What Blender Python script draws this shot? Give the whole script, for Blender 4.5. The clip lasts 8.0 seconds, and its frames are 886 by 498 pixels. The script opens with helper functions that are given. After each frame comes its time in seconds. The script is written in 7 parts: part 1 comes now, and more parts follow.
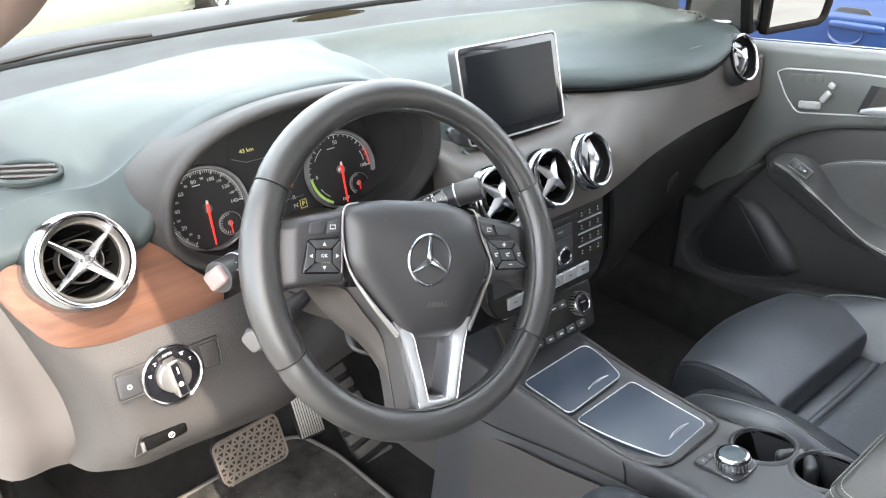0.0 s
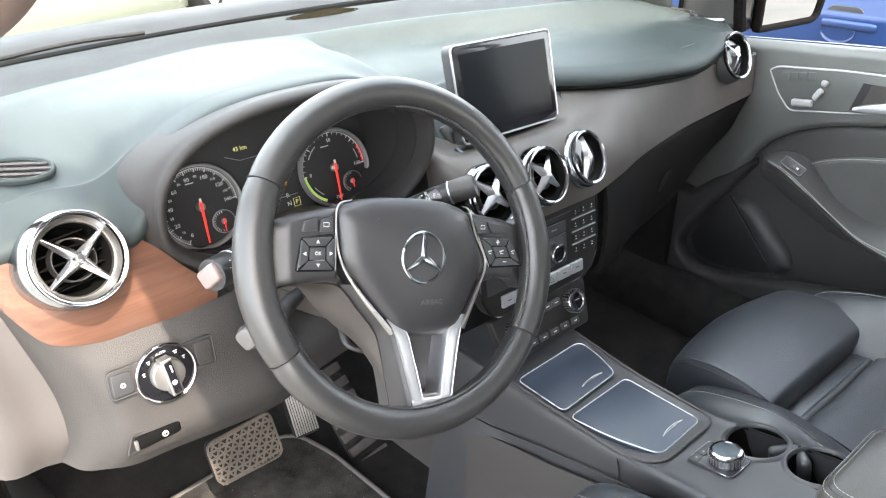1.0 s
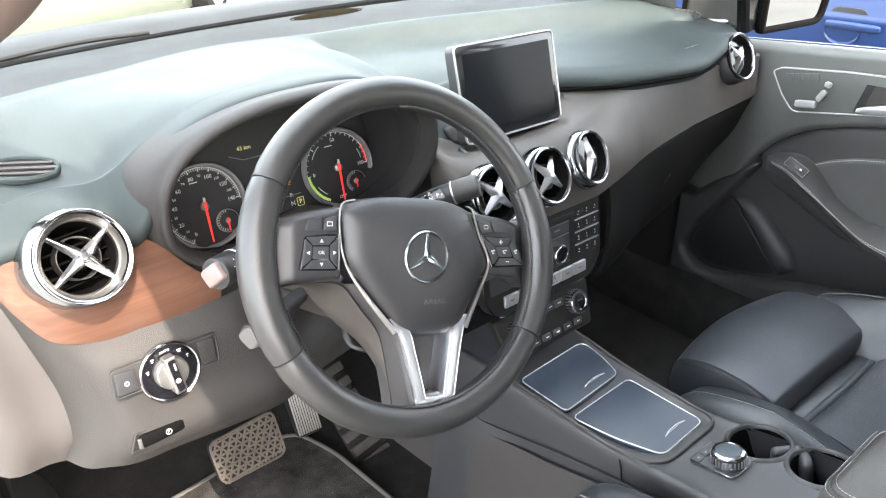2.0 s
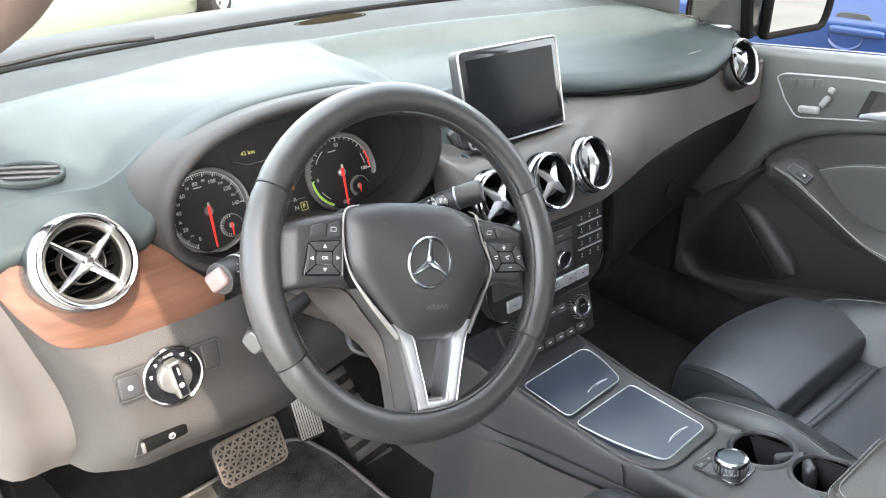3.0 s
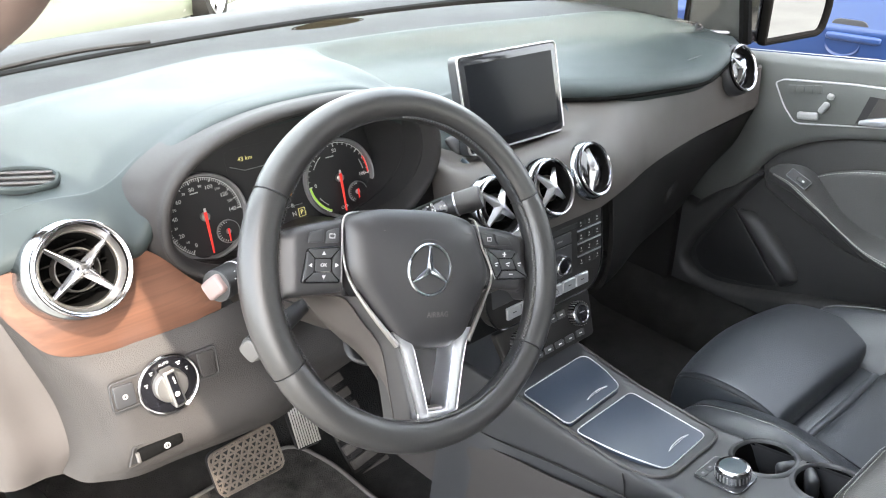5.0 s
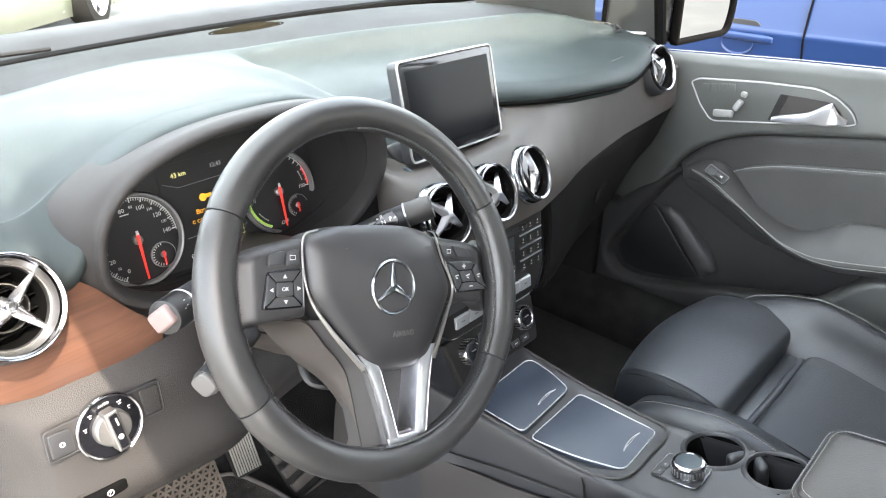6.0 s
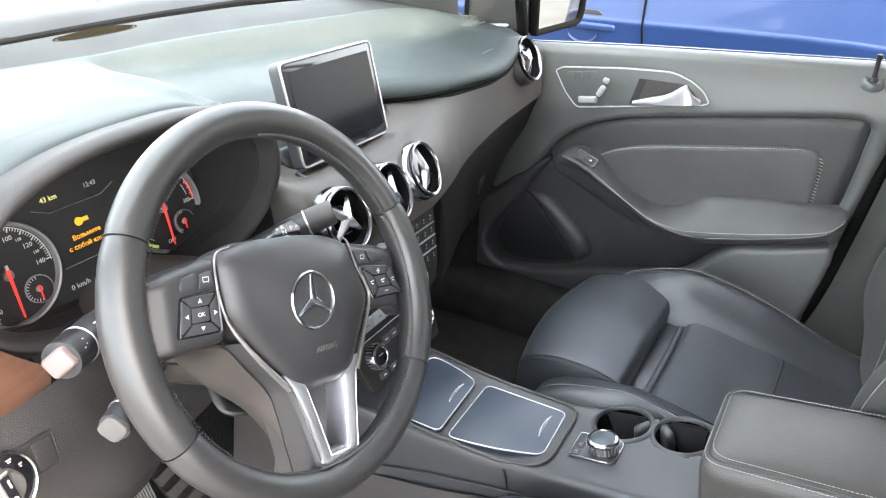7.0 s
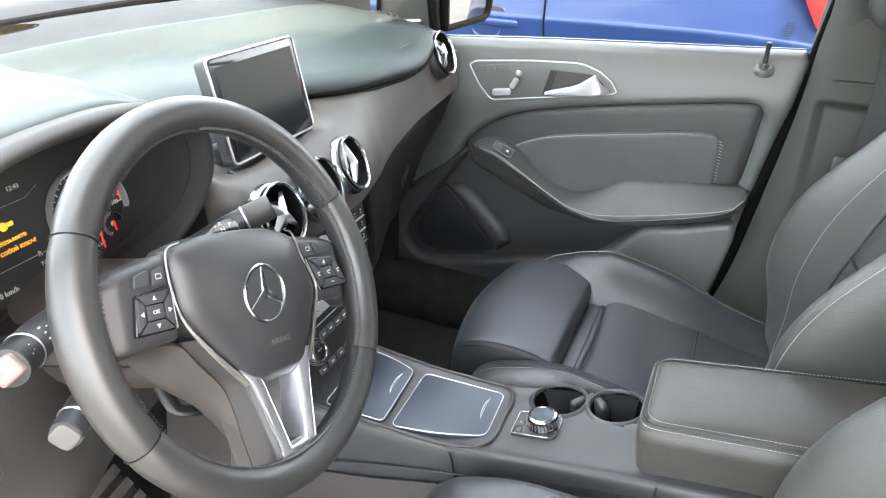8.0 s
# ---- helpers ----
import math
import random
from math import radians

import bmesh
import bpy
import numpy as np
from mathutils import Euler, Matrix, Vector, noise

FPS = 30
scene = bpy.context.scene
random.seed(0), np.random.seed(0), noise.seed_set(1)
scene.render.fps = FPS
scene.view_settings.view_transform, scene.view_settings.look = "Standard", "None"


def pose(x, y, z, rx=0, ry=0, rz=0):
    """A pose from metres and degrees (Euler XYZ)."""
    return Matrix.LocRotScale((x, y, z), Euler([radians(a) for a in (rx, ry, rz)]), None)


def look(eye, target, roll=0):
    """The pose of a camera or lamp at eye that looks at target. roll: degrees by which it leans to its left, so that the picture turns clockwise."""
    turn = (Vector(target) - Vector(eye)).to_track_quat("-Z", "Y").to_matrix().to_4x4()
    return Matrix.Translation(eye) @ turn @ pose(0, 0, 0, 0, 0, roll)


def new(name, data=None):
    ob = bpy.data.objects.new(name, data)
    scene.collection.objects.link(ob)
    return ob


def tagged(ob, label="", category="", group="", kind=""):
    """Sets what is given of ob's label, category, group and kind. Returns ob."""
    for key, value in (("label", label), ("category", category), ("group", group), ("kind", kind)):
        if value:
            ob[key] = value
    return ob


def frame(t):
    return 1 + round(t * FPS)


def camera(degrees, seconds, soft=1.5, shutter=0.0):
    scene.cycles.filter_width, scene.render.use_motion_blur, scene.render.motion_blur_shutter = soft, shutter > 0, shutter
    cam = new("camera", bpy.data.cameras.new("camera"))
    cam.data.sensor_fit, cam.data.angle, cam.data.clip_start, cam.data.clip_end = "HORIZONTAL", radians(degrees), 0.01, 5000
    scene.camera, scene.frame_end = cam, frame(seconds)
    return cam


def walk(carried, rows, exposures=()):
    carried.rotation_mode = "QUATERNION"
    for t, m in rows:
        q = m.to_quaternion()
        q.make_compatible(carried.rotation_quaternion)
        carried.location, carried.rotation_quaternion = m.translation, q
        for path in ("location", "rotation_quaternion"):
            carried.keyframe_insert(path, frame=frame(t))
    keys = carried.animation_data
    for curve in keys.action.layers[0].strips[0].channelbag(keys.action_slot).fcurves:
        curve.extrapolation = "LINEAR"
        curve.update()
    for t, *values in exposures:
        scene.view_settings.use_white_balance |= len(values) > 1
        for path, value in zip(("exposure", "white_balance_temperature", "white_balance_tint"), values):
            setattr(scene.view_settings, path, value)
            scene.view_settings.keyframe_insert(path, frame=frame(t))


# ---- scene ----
# the camera and its walk
EXPOSURE = 3.62
cam = camera(61.4, 8.0, 1.15)
PATH = [
    (0, (-0.411, -0.532, 1.369), (0.704, 0.839, 0.432), -1.1),
    (0.5, (-0.411, -0.533, 1.368), (0.716, 0.828, 0.43), -1.0),
    (1, (-0.411, -0.533, 1.368), (0.714, 0.827, 0.428), -1.0),
    (1.5, (-0.412, -0.534, 1.367), (0.711, 0.829, 0.427), -1.0),
    (3, (-0.413, -0.535, 1.37), (0.704, 0.84, 0.441), -0.9),
    (3.5, (-0.412, -0.532, 1.368), (0.707, 0.847, 0.448), -0.9),
    (4, (-0.409, -0.531, 1.367), (0.712, 0.848, 0.45), -0.7),
    (5.3, (-0.413, -0.517, 1.368), (0.727, 0.8445, 0.452), -0.63),
    (5.5, (-0.418, -0.499, 1.37), (0.755, 0.838, 0.456), -0.5),
    (5.7, (-0.424, -0.483, 1.369), (0.809, 0.795, 0.453), -0.05),
    (6, (-0.432, -0.459, 1.367), (0.887, 0.732, 0.449), 0.6),
    (6.5, (-0.437, -0.419, 1.362), (1.025, 0.591, 0.445), 1.1),
    (7, (-0.45, -0.398, 1.361), (1.092, 0.482, 0.441), 1.2),
    (7.5, (-0.469, -0.384, 1.358), (1.133, 0.384, 0.44), 1.5),
    (8, (-0.486, -0.371, 1.355), (1.168, 0.283, 0.441), 2.0),
]
walk(cam, [(t, look(eye, target, roll)) for t, eye, target, roll in PATH], [(0.0, EXPOSURE, 7250, 13), (5.5, EXPOSURE, 7250, 13), (6.5, EXPOSURE, 7250, 13), (7.0, EXPOSURE + 0.11, 7300, 13), (7.5, EXPOSURE + 0.19, 7330, 13), (8.0, EXPOSURE + 0.18, 7350, 13)])

# ---- daylight ----
SUN_AZ, SUN_EL = radians(193), radians(48)      # where the sun stands: clockwise from +y, and up
world = bpy.data.worlds.new("sky")
scene.world = world
world.use_nodes = True
wn, wl = world.node_tree.nodes, world.node_tree.links
sky = wn.new("ShaderNodeTexSky")
sky.sky_type, sky.sun_disc, sky.sun_elevation, sky.sun_rotation = "NISHITA", False, SUN_EL, SUN_AZ
sky.dust_density = 2.5
wn["Background"].inputs["Strength"].default_value = 0.15
# thin bright cloud drifting over the blue
cloud, spread, veil, coords = wn.new("ShaderNodeTexNoise"), wn.new("ShaderNodeMapRange"), wn.new("ShaderNodeMix"), wn.new("ShaderNodeTexCoord")
cloud.inputs["Scale"].default_value, cloud.inputs["Detail"].default_value, cloud.inputs["Roughness"].default_value = 2.2, 6, 0.55
spread.inputs["From Min"].default_value, spread.inputs["From Max"].default_value = 0.38, 0.62
spread.inputs["To Min"].default_value, spread.inputs["To Max"].default_value = 0.22, 0.78
veil.data_type = "RGBA"
veil.inputs["B"].default_value = (6.2, 7.0, 7.6, 1)
wl.new(coords.outputs["Generated"], cloud.inputs["Vector"])
wl.new(cloud.outputs["Fac"], spread.inputs["Value"])
wl.new(spread.outputs["Result"], veil.inputs["Factor"])
wl.new(sky.outputs["Color"], veil.inputs["A"])
wl.new(veil.outputs["Result"], wn["Background"].inputs["Color"])
sun_data = bpy.data.lights.new("sun", "SUN")
sun_data.energy, sun_data.angle, sun_data.color = 1.15, radians(0.6), (1.0, 0.95, 0.87)
sun = new("sun", sun_data)
sun_way = Vector((math.sin(SUN_AZ) * math.cos(SUN_EL), math.cos(SUN_AZ) * math.cos(SUN_EL), math.sin(SUN_EL)))
sun.matrix_world = look(sun_way * 30, (0, 0, 0))


# ---- materials ----
def material(name, colour, rough=0.5, metal=0.0, vary=0.15, patch=7.0, grain=500.0, bump=0.1, coat=0.0, spec=0.5,
             cells=False, emit=None, power=0.0, alt=None, rough_vary=0.12, depth=0.0006, wrinkle=0.0, coat_rough=0.04):
    """A surface with slow stains (patch per metre), fine grain and relief."""
    m = bpy.data.materials.new(name)
    m.use_nodes = True
    n, l = m.node_tree.nodes, m.node_tree.links
    p = n["Principled BSDF"]
    p.inputs["Metallic"].default_value = metal
    p.inputs["Specular IOR Level"].default_value = spec
    p.inputs["Coat Weight"].default_value = coat
    p.inputs["Coat Roughness"].default_value = coat_rough
    tc = n.new("ShaderNodeTexCoord")
    big = n.new("ShaderNodeTexNoise")
    big.inputs["Scale"].default_value, big.inputs["Detail"].default_value = patch, 5
    l.new(tc.outputs["Object"], big.inputs["Vector"])
    fine = n.new("ShaderNodeTexVoronoi" if cells else "ShaderNodeTexNoise")
    fine.inputs["Scale"].default_value = grain
    l.new(tc.outputs["Object"], fine.inputs["Vector"])
    fac = n.new("ShaderNodeMath")
    fac.operation = "MULTIPLY_ADD"
    l.new(fine.outputs["Distance" if cells else "Fac"], fac.inputs[0])
    fac.inputs[1].default_value = 0.35
    l.new(big.outputs["Fac"], fac.inputs[2])
    ramp = n.new("ShaderNodeValToRGB")
    c = Vector(colour)
    lo, hi = c * (1 - vary), Vector(alt) if alt else c * (1 + vary)
    ramp.color_ramp.elements[0].position, ramp.color_ramp.elements[1].position = 0.4, 0.9
    ramp.color_ramp.elements[0].color, ramp.color_ramp.elements[1].color = (*lo, 1), (*hi, 1)
    l.new(fac.outputs[0], ramp.inputs["Fac"])
    l.new(ramp.outputs["Color"], p.inputs["Base Color"])
    rr = n.new("ShaderNodeMapRange")
    rr.inputs["From Min"].default_value, rr.inputs["From Max"].default_value = 0.3, 0.7
    rr.inputs["To Min"].default_value, rr.inputs["To Max"].default_value = max(rough - rough_vary * 0.5, 0.02), rough + rough_vary * 0.5
    l.new(big.outputs["Fac"], rr.inputs["Value"])
    l.new(rr.outputs["Result"], p.inputs["Roughness"])
    if bump:
        b = n.new("ShaderNodeBump")
        b.inputs["Strength"].default_value, b.inputs["Distance"].default_value = bump, depth
        l.new(fine.outputs["Distance" if cells else "Fac"], b.inputs["Height"])
        l.new(b.outputs["Normal"], p.inputs["Normal"])
        if wrinkle:                               # soft creases and dents from use
            fold, dent = n.new("ShaderNodeTexNoise"), n.new("ShaderNodeBump")
            fold.inputs["Scale"].default_value, fold.inputs["Detail"].default_value, fold.inputs["Distortion"].default_value = 22, 5, 1.2
            l.new(tc.outputs["Object"], fold.inputs["Vector"])
            dent.inputs["Strength"].default_value, dent.inputs["Distance"].default_value = wrinkle, 0.006
            l.new(fold.outputs["Fac"], dent.inputs["Height"])
            l.new(dent.outputs["Normal"], b.inputs["Normal"])
    if emit:
        p.inputs["Emission Color"].default_value, p.inputs["Emission Strength"].default_value = (*emit, 1), power
    return m


def wood(name, dark, light):
    """Satin walnut veneer with its grain along x."""
    m = material(name, dark, 0.38, vary=0.2, coat=0.12, bump=0.05, grain=900)
    n, l = m.node_tree.nodes, m.node_tree.links
    tc, mp, w = n.new("ShaderNodeTexCoord"), n.new("ShaderNodeMapping"), n.new("ShaderNodeTexNoise")
    mp.inputs["Scale"].default_value = (3, 40, 70)
    w.inputs["Scale"].default_value, w.inputs["Detail"].default_value, w.inputs["Distortion"].default_value = 1.6, 7, 0.4
    l.new(tc.outputs["Object"], mp.inputs["Vector"])
    l.new(mp.outputs["Vector"], w.inputs["Vector"])
    ramp = n.new("ShaderNodeValToRGB")
    ramp.color_ramp.elements[0].position, ramp.color_ramp.elements[1].position = 0.3, 0.72
    ramp.color_ramp.elements[0].color, ramp.color_ramp.elements[1].color = (*dark, 1), (*light, 1)
    l.new(w.outputs["Fac"], ramp.inputs["Fac"])
    l.new(ramp.outputs["Color"], n["Principled BSDF"].inputs["Base Color"])
    return m


def clear(name, colour=(1, 1, 1), rough=0.0, ior=1.45):
    m = bpy.data.materials.new(name)
    m.use_nodes = True
    p = m.node_tree.nodes["Principled BSDF"]
    p.inputs["Base Color"].default_value = (*colour, 1)
    p.inputs["Transmission Weight"].default_value, p.inputs["Roughness"].default_value, p.inputs["IOR"].default_value = 1, rough, ior
    return m


# teal in both base colours stands in for sky light through tinted glass
M_DASH = material("grained_soft_dash_plastic", (0.0255, 0.0335, 0.0345), 0.58, grain=1400, bump=0.35, depth=0.0004, spec=0.2)
M_PAD = material("smooth_dash_cover", (0.0265, 0.041, 0.051), 0.42, grain=1400, bump=0.2, depth=0.0003, spec=0.45)
M_PLASTIC = material("black_grained_plastic", (0.044, 0.041, 0.04), 0.5, grain=1100, bump=0.3, depth=0.0003)
# blue in console and lids stands in for the sky they reflect
M_CONSOLE = material("sky_tinted_console_plastic", (0.035, 0.0355, 0.0385), 0.46, grain=1100, bump=0.3, depth=0.0003)
M_LID = material("sky_tinted_satin_lid", (0.023, 0.033, 0.051), 0.40, grain=1400, bump=0.15, depth=0.0002, spec=0.5)
M_PANEL = material("grey_grained_plastic", (0.025, 0.0228, 0.0222), 0.52, grain=820, cells=True, bump=0.55, depth=0.0005)
M_DOOR = material("door_soft_plastic", (0.080, 0.084, 0.081), 0.44, grain=800, bump=0.45, depth=0.0004, spec=0.8)
M_LOWER = material("dull_black_lower_plastic", (0.012, 0.0115, 0.0115), 0.58, grain=1000, bump=0.3, depth=0.0003, spec=0.22)
# brown tint paints in warm light thrown up from the sunlit ground
M_TUNNEL = material("warm_tinted_tunnel_plastic", (0.038, 0.0335, 0.0325), 0.6, grain=900, bump=0.4, depth=0.0004)
# dash plastic made darker and bluer to paint in a duller sky reflection
M_BAND = material("dimmed_dash_plastic", (0.012, 0.014, 0.0155), 0.7, grain=1100, bump=0.4, depth=0.0004, spec=0.16)
M_GLOVE = material("glove_box_plastic_shaded", (0.0075, 0.0072, 0.0072), 0.65, grain=1000, bump=0.3, depth=0.0003, spec=0.10)
M_DOORLOW = material("black_door_plastic", (0.034, 0.0337, 0.0345), 0.5, grain=1000, bump=0.3, depth=0.0003, spec=0.4)
# glass edge and seals; also paints the shade in wells and vent barrels
M_NEARBLACK = material("dull_near_black", (0.004, 0.004, 0.004), 0.9, bump=0, spec=0.05)
M_SENSOR = material("smoked_brown_lens", (0.009, 0.0078, 0.0055), 0.8, bump=0, spec=0.0)
M_LIP = material("dark_cowl_lip", (0.031, 0.0292, 0.0295), 0.6, grain=1300, bump=0.3, depth=0.0003, spec=0.22)
# darker than the lip, to paint in the shade inside the cowl
M_BARREL = material("cowl_barrel_shaded", (0.020, 0.0195, 0.020), 0.6, grain=1300, bump=0.3, depth=0.0003, spec=0.25)
M_COVER = material("dark_grey_cover_plastic", (0.03, 0.031, 0.029), 0.6, grain=900, bump=0.4, depth=0.0004, spec=0.25)
# cap paler than the knee panel; sunlight on it is put into the colour
M_CAP = material("sunlit_cap_plastic", (0.06, 0.054, 0.052), 0.5, grain=900, bump=0.3, depth=0.0003)
# bright base colours stand in for reflections in the edging and switches
M_EDGE = material("brightened_edging", (0.5, 0.5, 0.51), 0.3, 0.35, bump=0, vary=0.05)
M_SWITCH = material("brightened_switch_finish", (0.3, 0.3, 0.3), 0.3, bump=0.02, vary=0.05)
M_DARK = material("deep_black_plastic", (0.012, 0.012, 0.013), 0.45, bump=0.1, grain=900)
M_GLOSS = material("piano_black", (0.008, 0.008, 0.01), 0.12, bump=0, vary=0.1, rough_vary=0.06)
# slight blue in the black leather stands in for sky light
M_LEATHER = material("black_leather", (0.0245, 0.0278, 0.033), 0.39, grain=620, cells=True, bump=0.5, depth=0.0006, spec=0.7, wrinkle=0.08, rough_vary=0.06)
# paler copy of the seat leather; the backrests' brighter light is painted in
M_BACK = material("backrest_leather_lit", (0.040, 0.041, 0.039), 0.40, grain=620, cells=True, bump=0.5, depth=0.0006, spec=0.65, wrinkle=0.08, rough_vary=0.06)
# armrest copy of the leather, paler: light falling on it is in the colour
M_LIT_LEATHER = material("armrest_leather_lit", (0.043, 0.0398, 0.037), 0.44, grain=600, cells=True, bump=0.5, depth=0.0007, spec=0.5, wrinkle=0.10)
# brown tint paints sun bounce onto the column and spoke shells
M_SHELL = material("warm_tinted_shell_plastic", (0.05, 0.043, 0.04), 0.5, grain=900, bump=0.3, depth=0.0003)
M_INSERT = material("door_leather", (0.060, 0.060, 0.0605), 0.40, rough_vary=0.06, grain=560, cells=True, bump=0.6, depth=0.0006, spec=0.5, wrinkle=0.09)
# same door leather, darkened to paint in the ledge's shade
M_FIELD = material("door_leather_shaded", (0.040, 0.040, 0.0405), 0.40, rough_vary=0.06, grain=560, cells=True, bump=0.6, depth=0.0006, spec=0.5, wrinkle=0.09)
M_RIM = material("steering_wheel_leather", (0.022, 0.0215, 0.022), 0.38, rough_vary=0.05, grain=900, cells=True, bump=0.25, depth=0.0003, spec=0.7)
M_HUB = material("matte_black_airbag_cover", (0.029, 0.0283, 0.0305), 0.40, rough_vary=0.06, grain=1600, bump=0.2, depth=0.0002)
M_WOOD = wood("satin_walnut", (0.085, 0.041, 0.028), (0.155, 0.074, 0.048))
M_TRIM = material("brown_grey_satin_trim", (0.046, 0.040, 0.0365), 0.52, vary=0.06, spec=0.55, patch=12, grain=900, bump=0.12, depth=0.0003)
M_CHROME = material("chrome", (0.42, 0.42, 0.44), 0.15, 1.0, vary=0.04, bump=0, rough_vary=0.05)
# blue tinge paints the sky's reflection into the chrome
M_COLLAR = material("sky_tinted_chrome", (0.30, 0.32, 0.345), 0.18, 1.0, vary=0.04, bump=0, rough_vary=0.05)
M_BLADE = material("satin_silver_blade", (0.42, 0.42, 0.44), 0.30, 1.0, vary=0.06, bump=0.02, grain=1500)
M_SATIN = material("satin_silver", (0.6, 0.6, 0.63), 0.34, 1.0, vary=0.06, bump=0.02, grain=1500)
M_STEEL = material("brushed_steel", (0.38, 0.37, 0.36), 0.4, 1.0, vary=0.1, bump=0.1, grain=700)
M_BRONZE = material("worn_bronze_steel", (0.13, 0.108, 0.092), 0.5, 0.6, vary=0.3, patch=40, bump=0.2, grain=600)
# tread rubber, a lighter grey than M_RUBBER
M_TREAD = material("grey_tread_rubber", (0.055, 0.051, 0.048), 0.8, vary=0.3, patch=30, bump=0.3, grain=500, spec=0.2)
M_RUBBER = material("black_rubber", (0.014, 0.014, 0.015), 0.75, bump=0.2, grain=700, spec=0.2)
M_CARPET = material("black_carpet", (0.019, 0.0185, 0.0185), 0.95, vary=0.35, patch=30, grain=420, bump=1.0, depth=0.003, spec=0.1)
M_MAT = material("grey_velour_mat", (0.045, 0.043, 0.041), 0.95, vary=0.6, patch=26, grain=420, bump=1.0, depth=0.003, spec=0.1)
mn, ml = M_MAT.node_tree.nodes, M_MAT.node_tree.links      # crumbs and dust on the mat
crumb, crumb_cut, crumb_mix = mn.new("ShaderNodeTexVoronoi"), mn.new("ShaderNodeMath"), mn.new("ShaderNodeMix")
crumb.inputs["Scale"].default_value = 70
crumb_cut.operation, crumb_cut.inputs[1].default_value = "LESS_THAN", 0.06
crumb_mix.data_type = "RGBA"
crumb_mix.inputs["B"].default_value = (0.3, 0.29, 0.27, 1)
ml.new(mn["Texture Coordinate"].outputs["Object"], crumb.inputs["Vector"])
ml.new(crumb.outputs["Distance"], crumb_cut.inputs[0])
ml.new(crumb_cut.outputs["Value"], crumb_mix.inputs["Factor"])
ml.new(mn["Color Ramp"].outputs["Color"], crumb_mix.inputs["A"])
ml.new(crumb_mix.outputs["Result"], mn["Principled BSDF"].inputs["Base Color"])
M_BIND = material("mat_binding", (0.085, 0.08, 0.076), 0.85, grain=900, bump=0.5)
M_THREAD = material("pale_thread", (0.38, 0.38, 0.36), 0.7, bump=0.2, grain=2000)
M_SCREEN = material("display_glass", (0.008, 0.009, 0.011), 0.14, bump=0, coat=0.0, rough_vary=0.03, spec=0.05)
# print also glows faintly by itself, on keys as on gauges
M_WHITE = material("faint_glow_print", (0.5, 0.5, 0.5), 0.5, bump=0, vary=0.03, emit=(0.9, 0.9, 0.9), power=0.012)
M_PALE = material("pale_pink_plastic", (0.17, 0.125, 0.12), 0.4, bump=0.05, vary=0.05)
M_MIDGREY = material("mid_grey_plastic", (0.08, 0.077, 0.075), 0.5, bump=0.05, vary=0.08)
M_GREYPRINT = material("faint_grey_print", (0.16, 0.16, 0.155), 0.5, bump=0)
M_RED = material("lit_red_needle", (0.75, 0.04, 0.03), 0.4, bump=0, vary=0.05, emit=(1.0, 0.05, 0.04), power=0.05)
M_GREEN = material("lit_green_scale", (0.35, 0.6, 0.1), 0.5, bump=0, vary=0.05, emit=(0.45, 0.8, 0.15), power=0.04)
M_AMBER = material("lit_amber_display", (0.8, 0.4, 0.03), 0.5, bump=0, vary=0.03, emit=(1.0, 0.36, 0.02), power=0.075)
M_YELLOW = material("lit_yellow_display", (0.8, 0.75, 0.3), 0.5, bump=0, vary=0.03, emit=(0.95, 0.85, 0.3), power=0.05)
M_DIAL = material("gauge_face", (0.011, 0.011, 0.012), 0.6, bump=0.05, grain=900)
M_BEZEL = material("gauge_bezel", (0.2, 0.2, 0.205), 0.4, 0.25, bump=0.02)
M_HEAD = material("grey_headliner_cloth", (0.5, 0.48, 0.45), 0.9, bump=0.6, grain=900, vary=0.1)
M_PILLAR = material("pillar_trim_plastic", (0.028, 0.0292, 0.0262), 0.6, bump=0.4, grain=800)
M_BROWN = material("brown_grey_pillar_cloth", (0.15, 0.105, 0.09), 0.7, bump=0.4, grain=900)
M_BLUE = material("blue_car_paint", (0.010, 0.029, 0.095), 0.35, vary=0.06, bump=0, coat=0.3, rough_vary=0.05, coat_rough=0.08, spec=0.3)
M_CREAM = material("pale_car_paint", (0.1, 0.112, 0.084), 0.25, vary=0.04, bump=0, coat=1.0, rough_vary=0.05)
M_GROUND = material("pale_paved_yard", (0.2, 0.193, 0.172), 0.9, vary=0.2, patch=1.3, grain=60, bump=0.5, depth=0.004, alt=(0.26, 0.25, 0.225))
M_TYRE = material("tyre_rubber", (0.014, 0.013, 0.012), 0.85, bump=0.3, grain=300, spec=0.15)
M_REDLAMP = material("red_tail_lamp", (0.6, 0.03, 0.03), 0.15, bump=0, coat=0.5)
M_MIRROR = material("mirror_silver", (0.24, 0.25, 0.26), 0.01, 1.0, vary=0.01, bump=0, rough_vary=0.0)
M_GLASS = clear("clear_glass", (0.97, 1.0, 0.98), 0.0, 1.02)
M_TINT = clear("dimming_rear_glass", (0.12, 0.13, 0.13), 0.0, 1.3)
M_BELT = material("woven_belt", (0.03, 0.03, 0.032), 0.8, bump=0.6, grain=1300)
M_SEAT_PLASTIC = material("seat_base_plastic", (0.03, 0.03, 0.032), 0.55, bump=0.3)
M_BUTTON = material("button_plastic", (0.03, 0.031, 0.034), 0.45, bump=0.1, grain=1500)
M_SILVERKEY = material("silver_key_plastic", (0.45, 0.46, 0.48), 0.35, 0.7, bump=0.03)


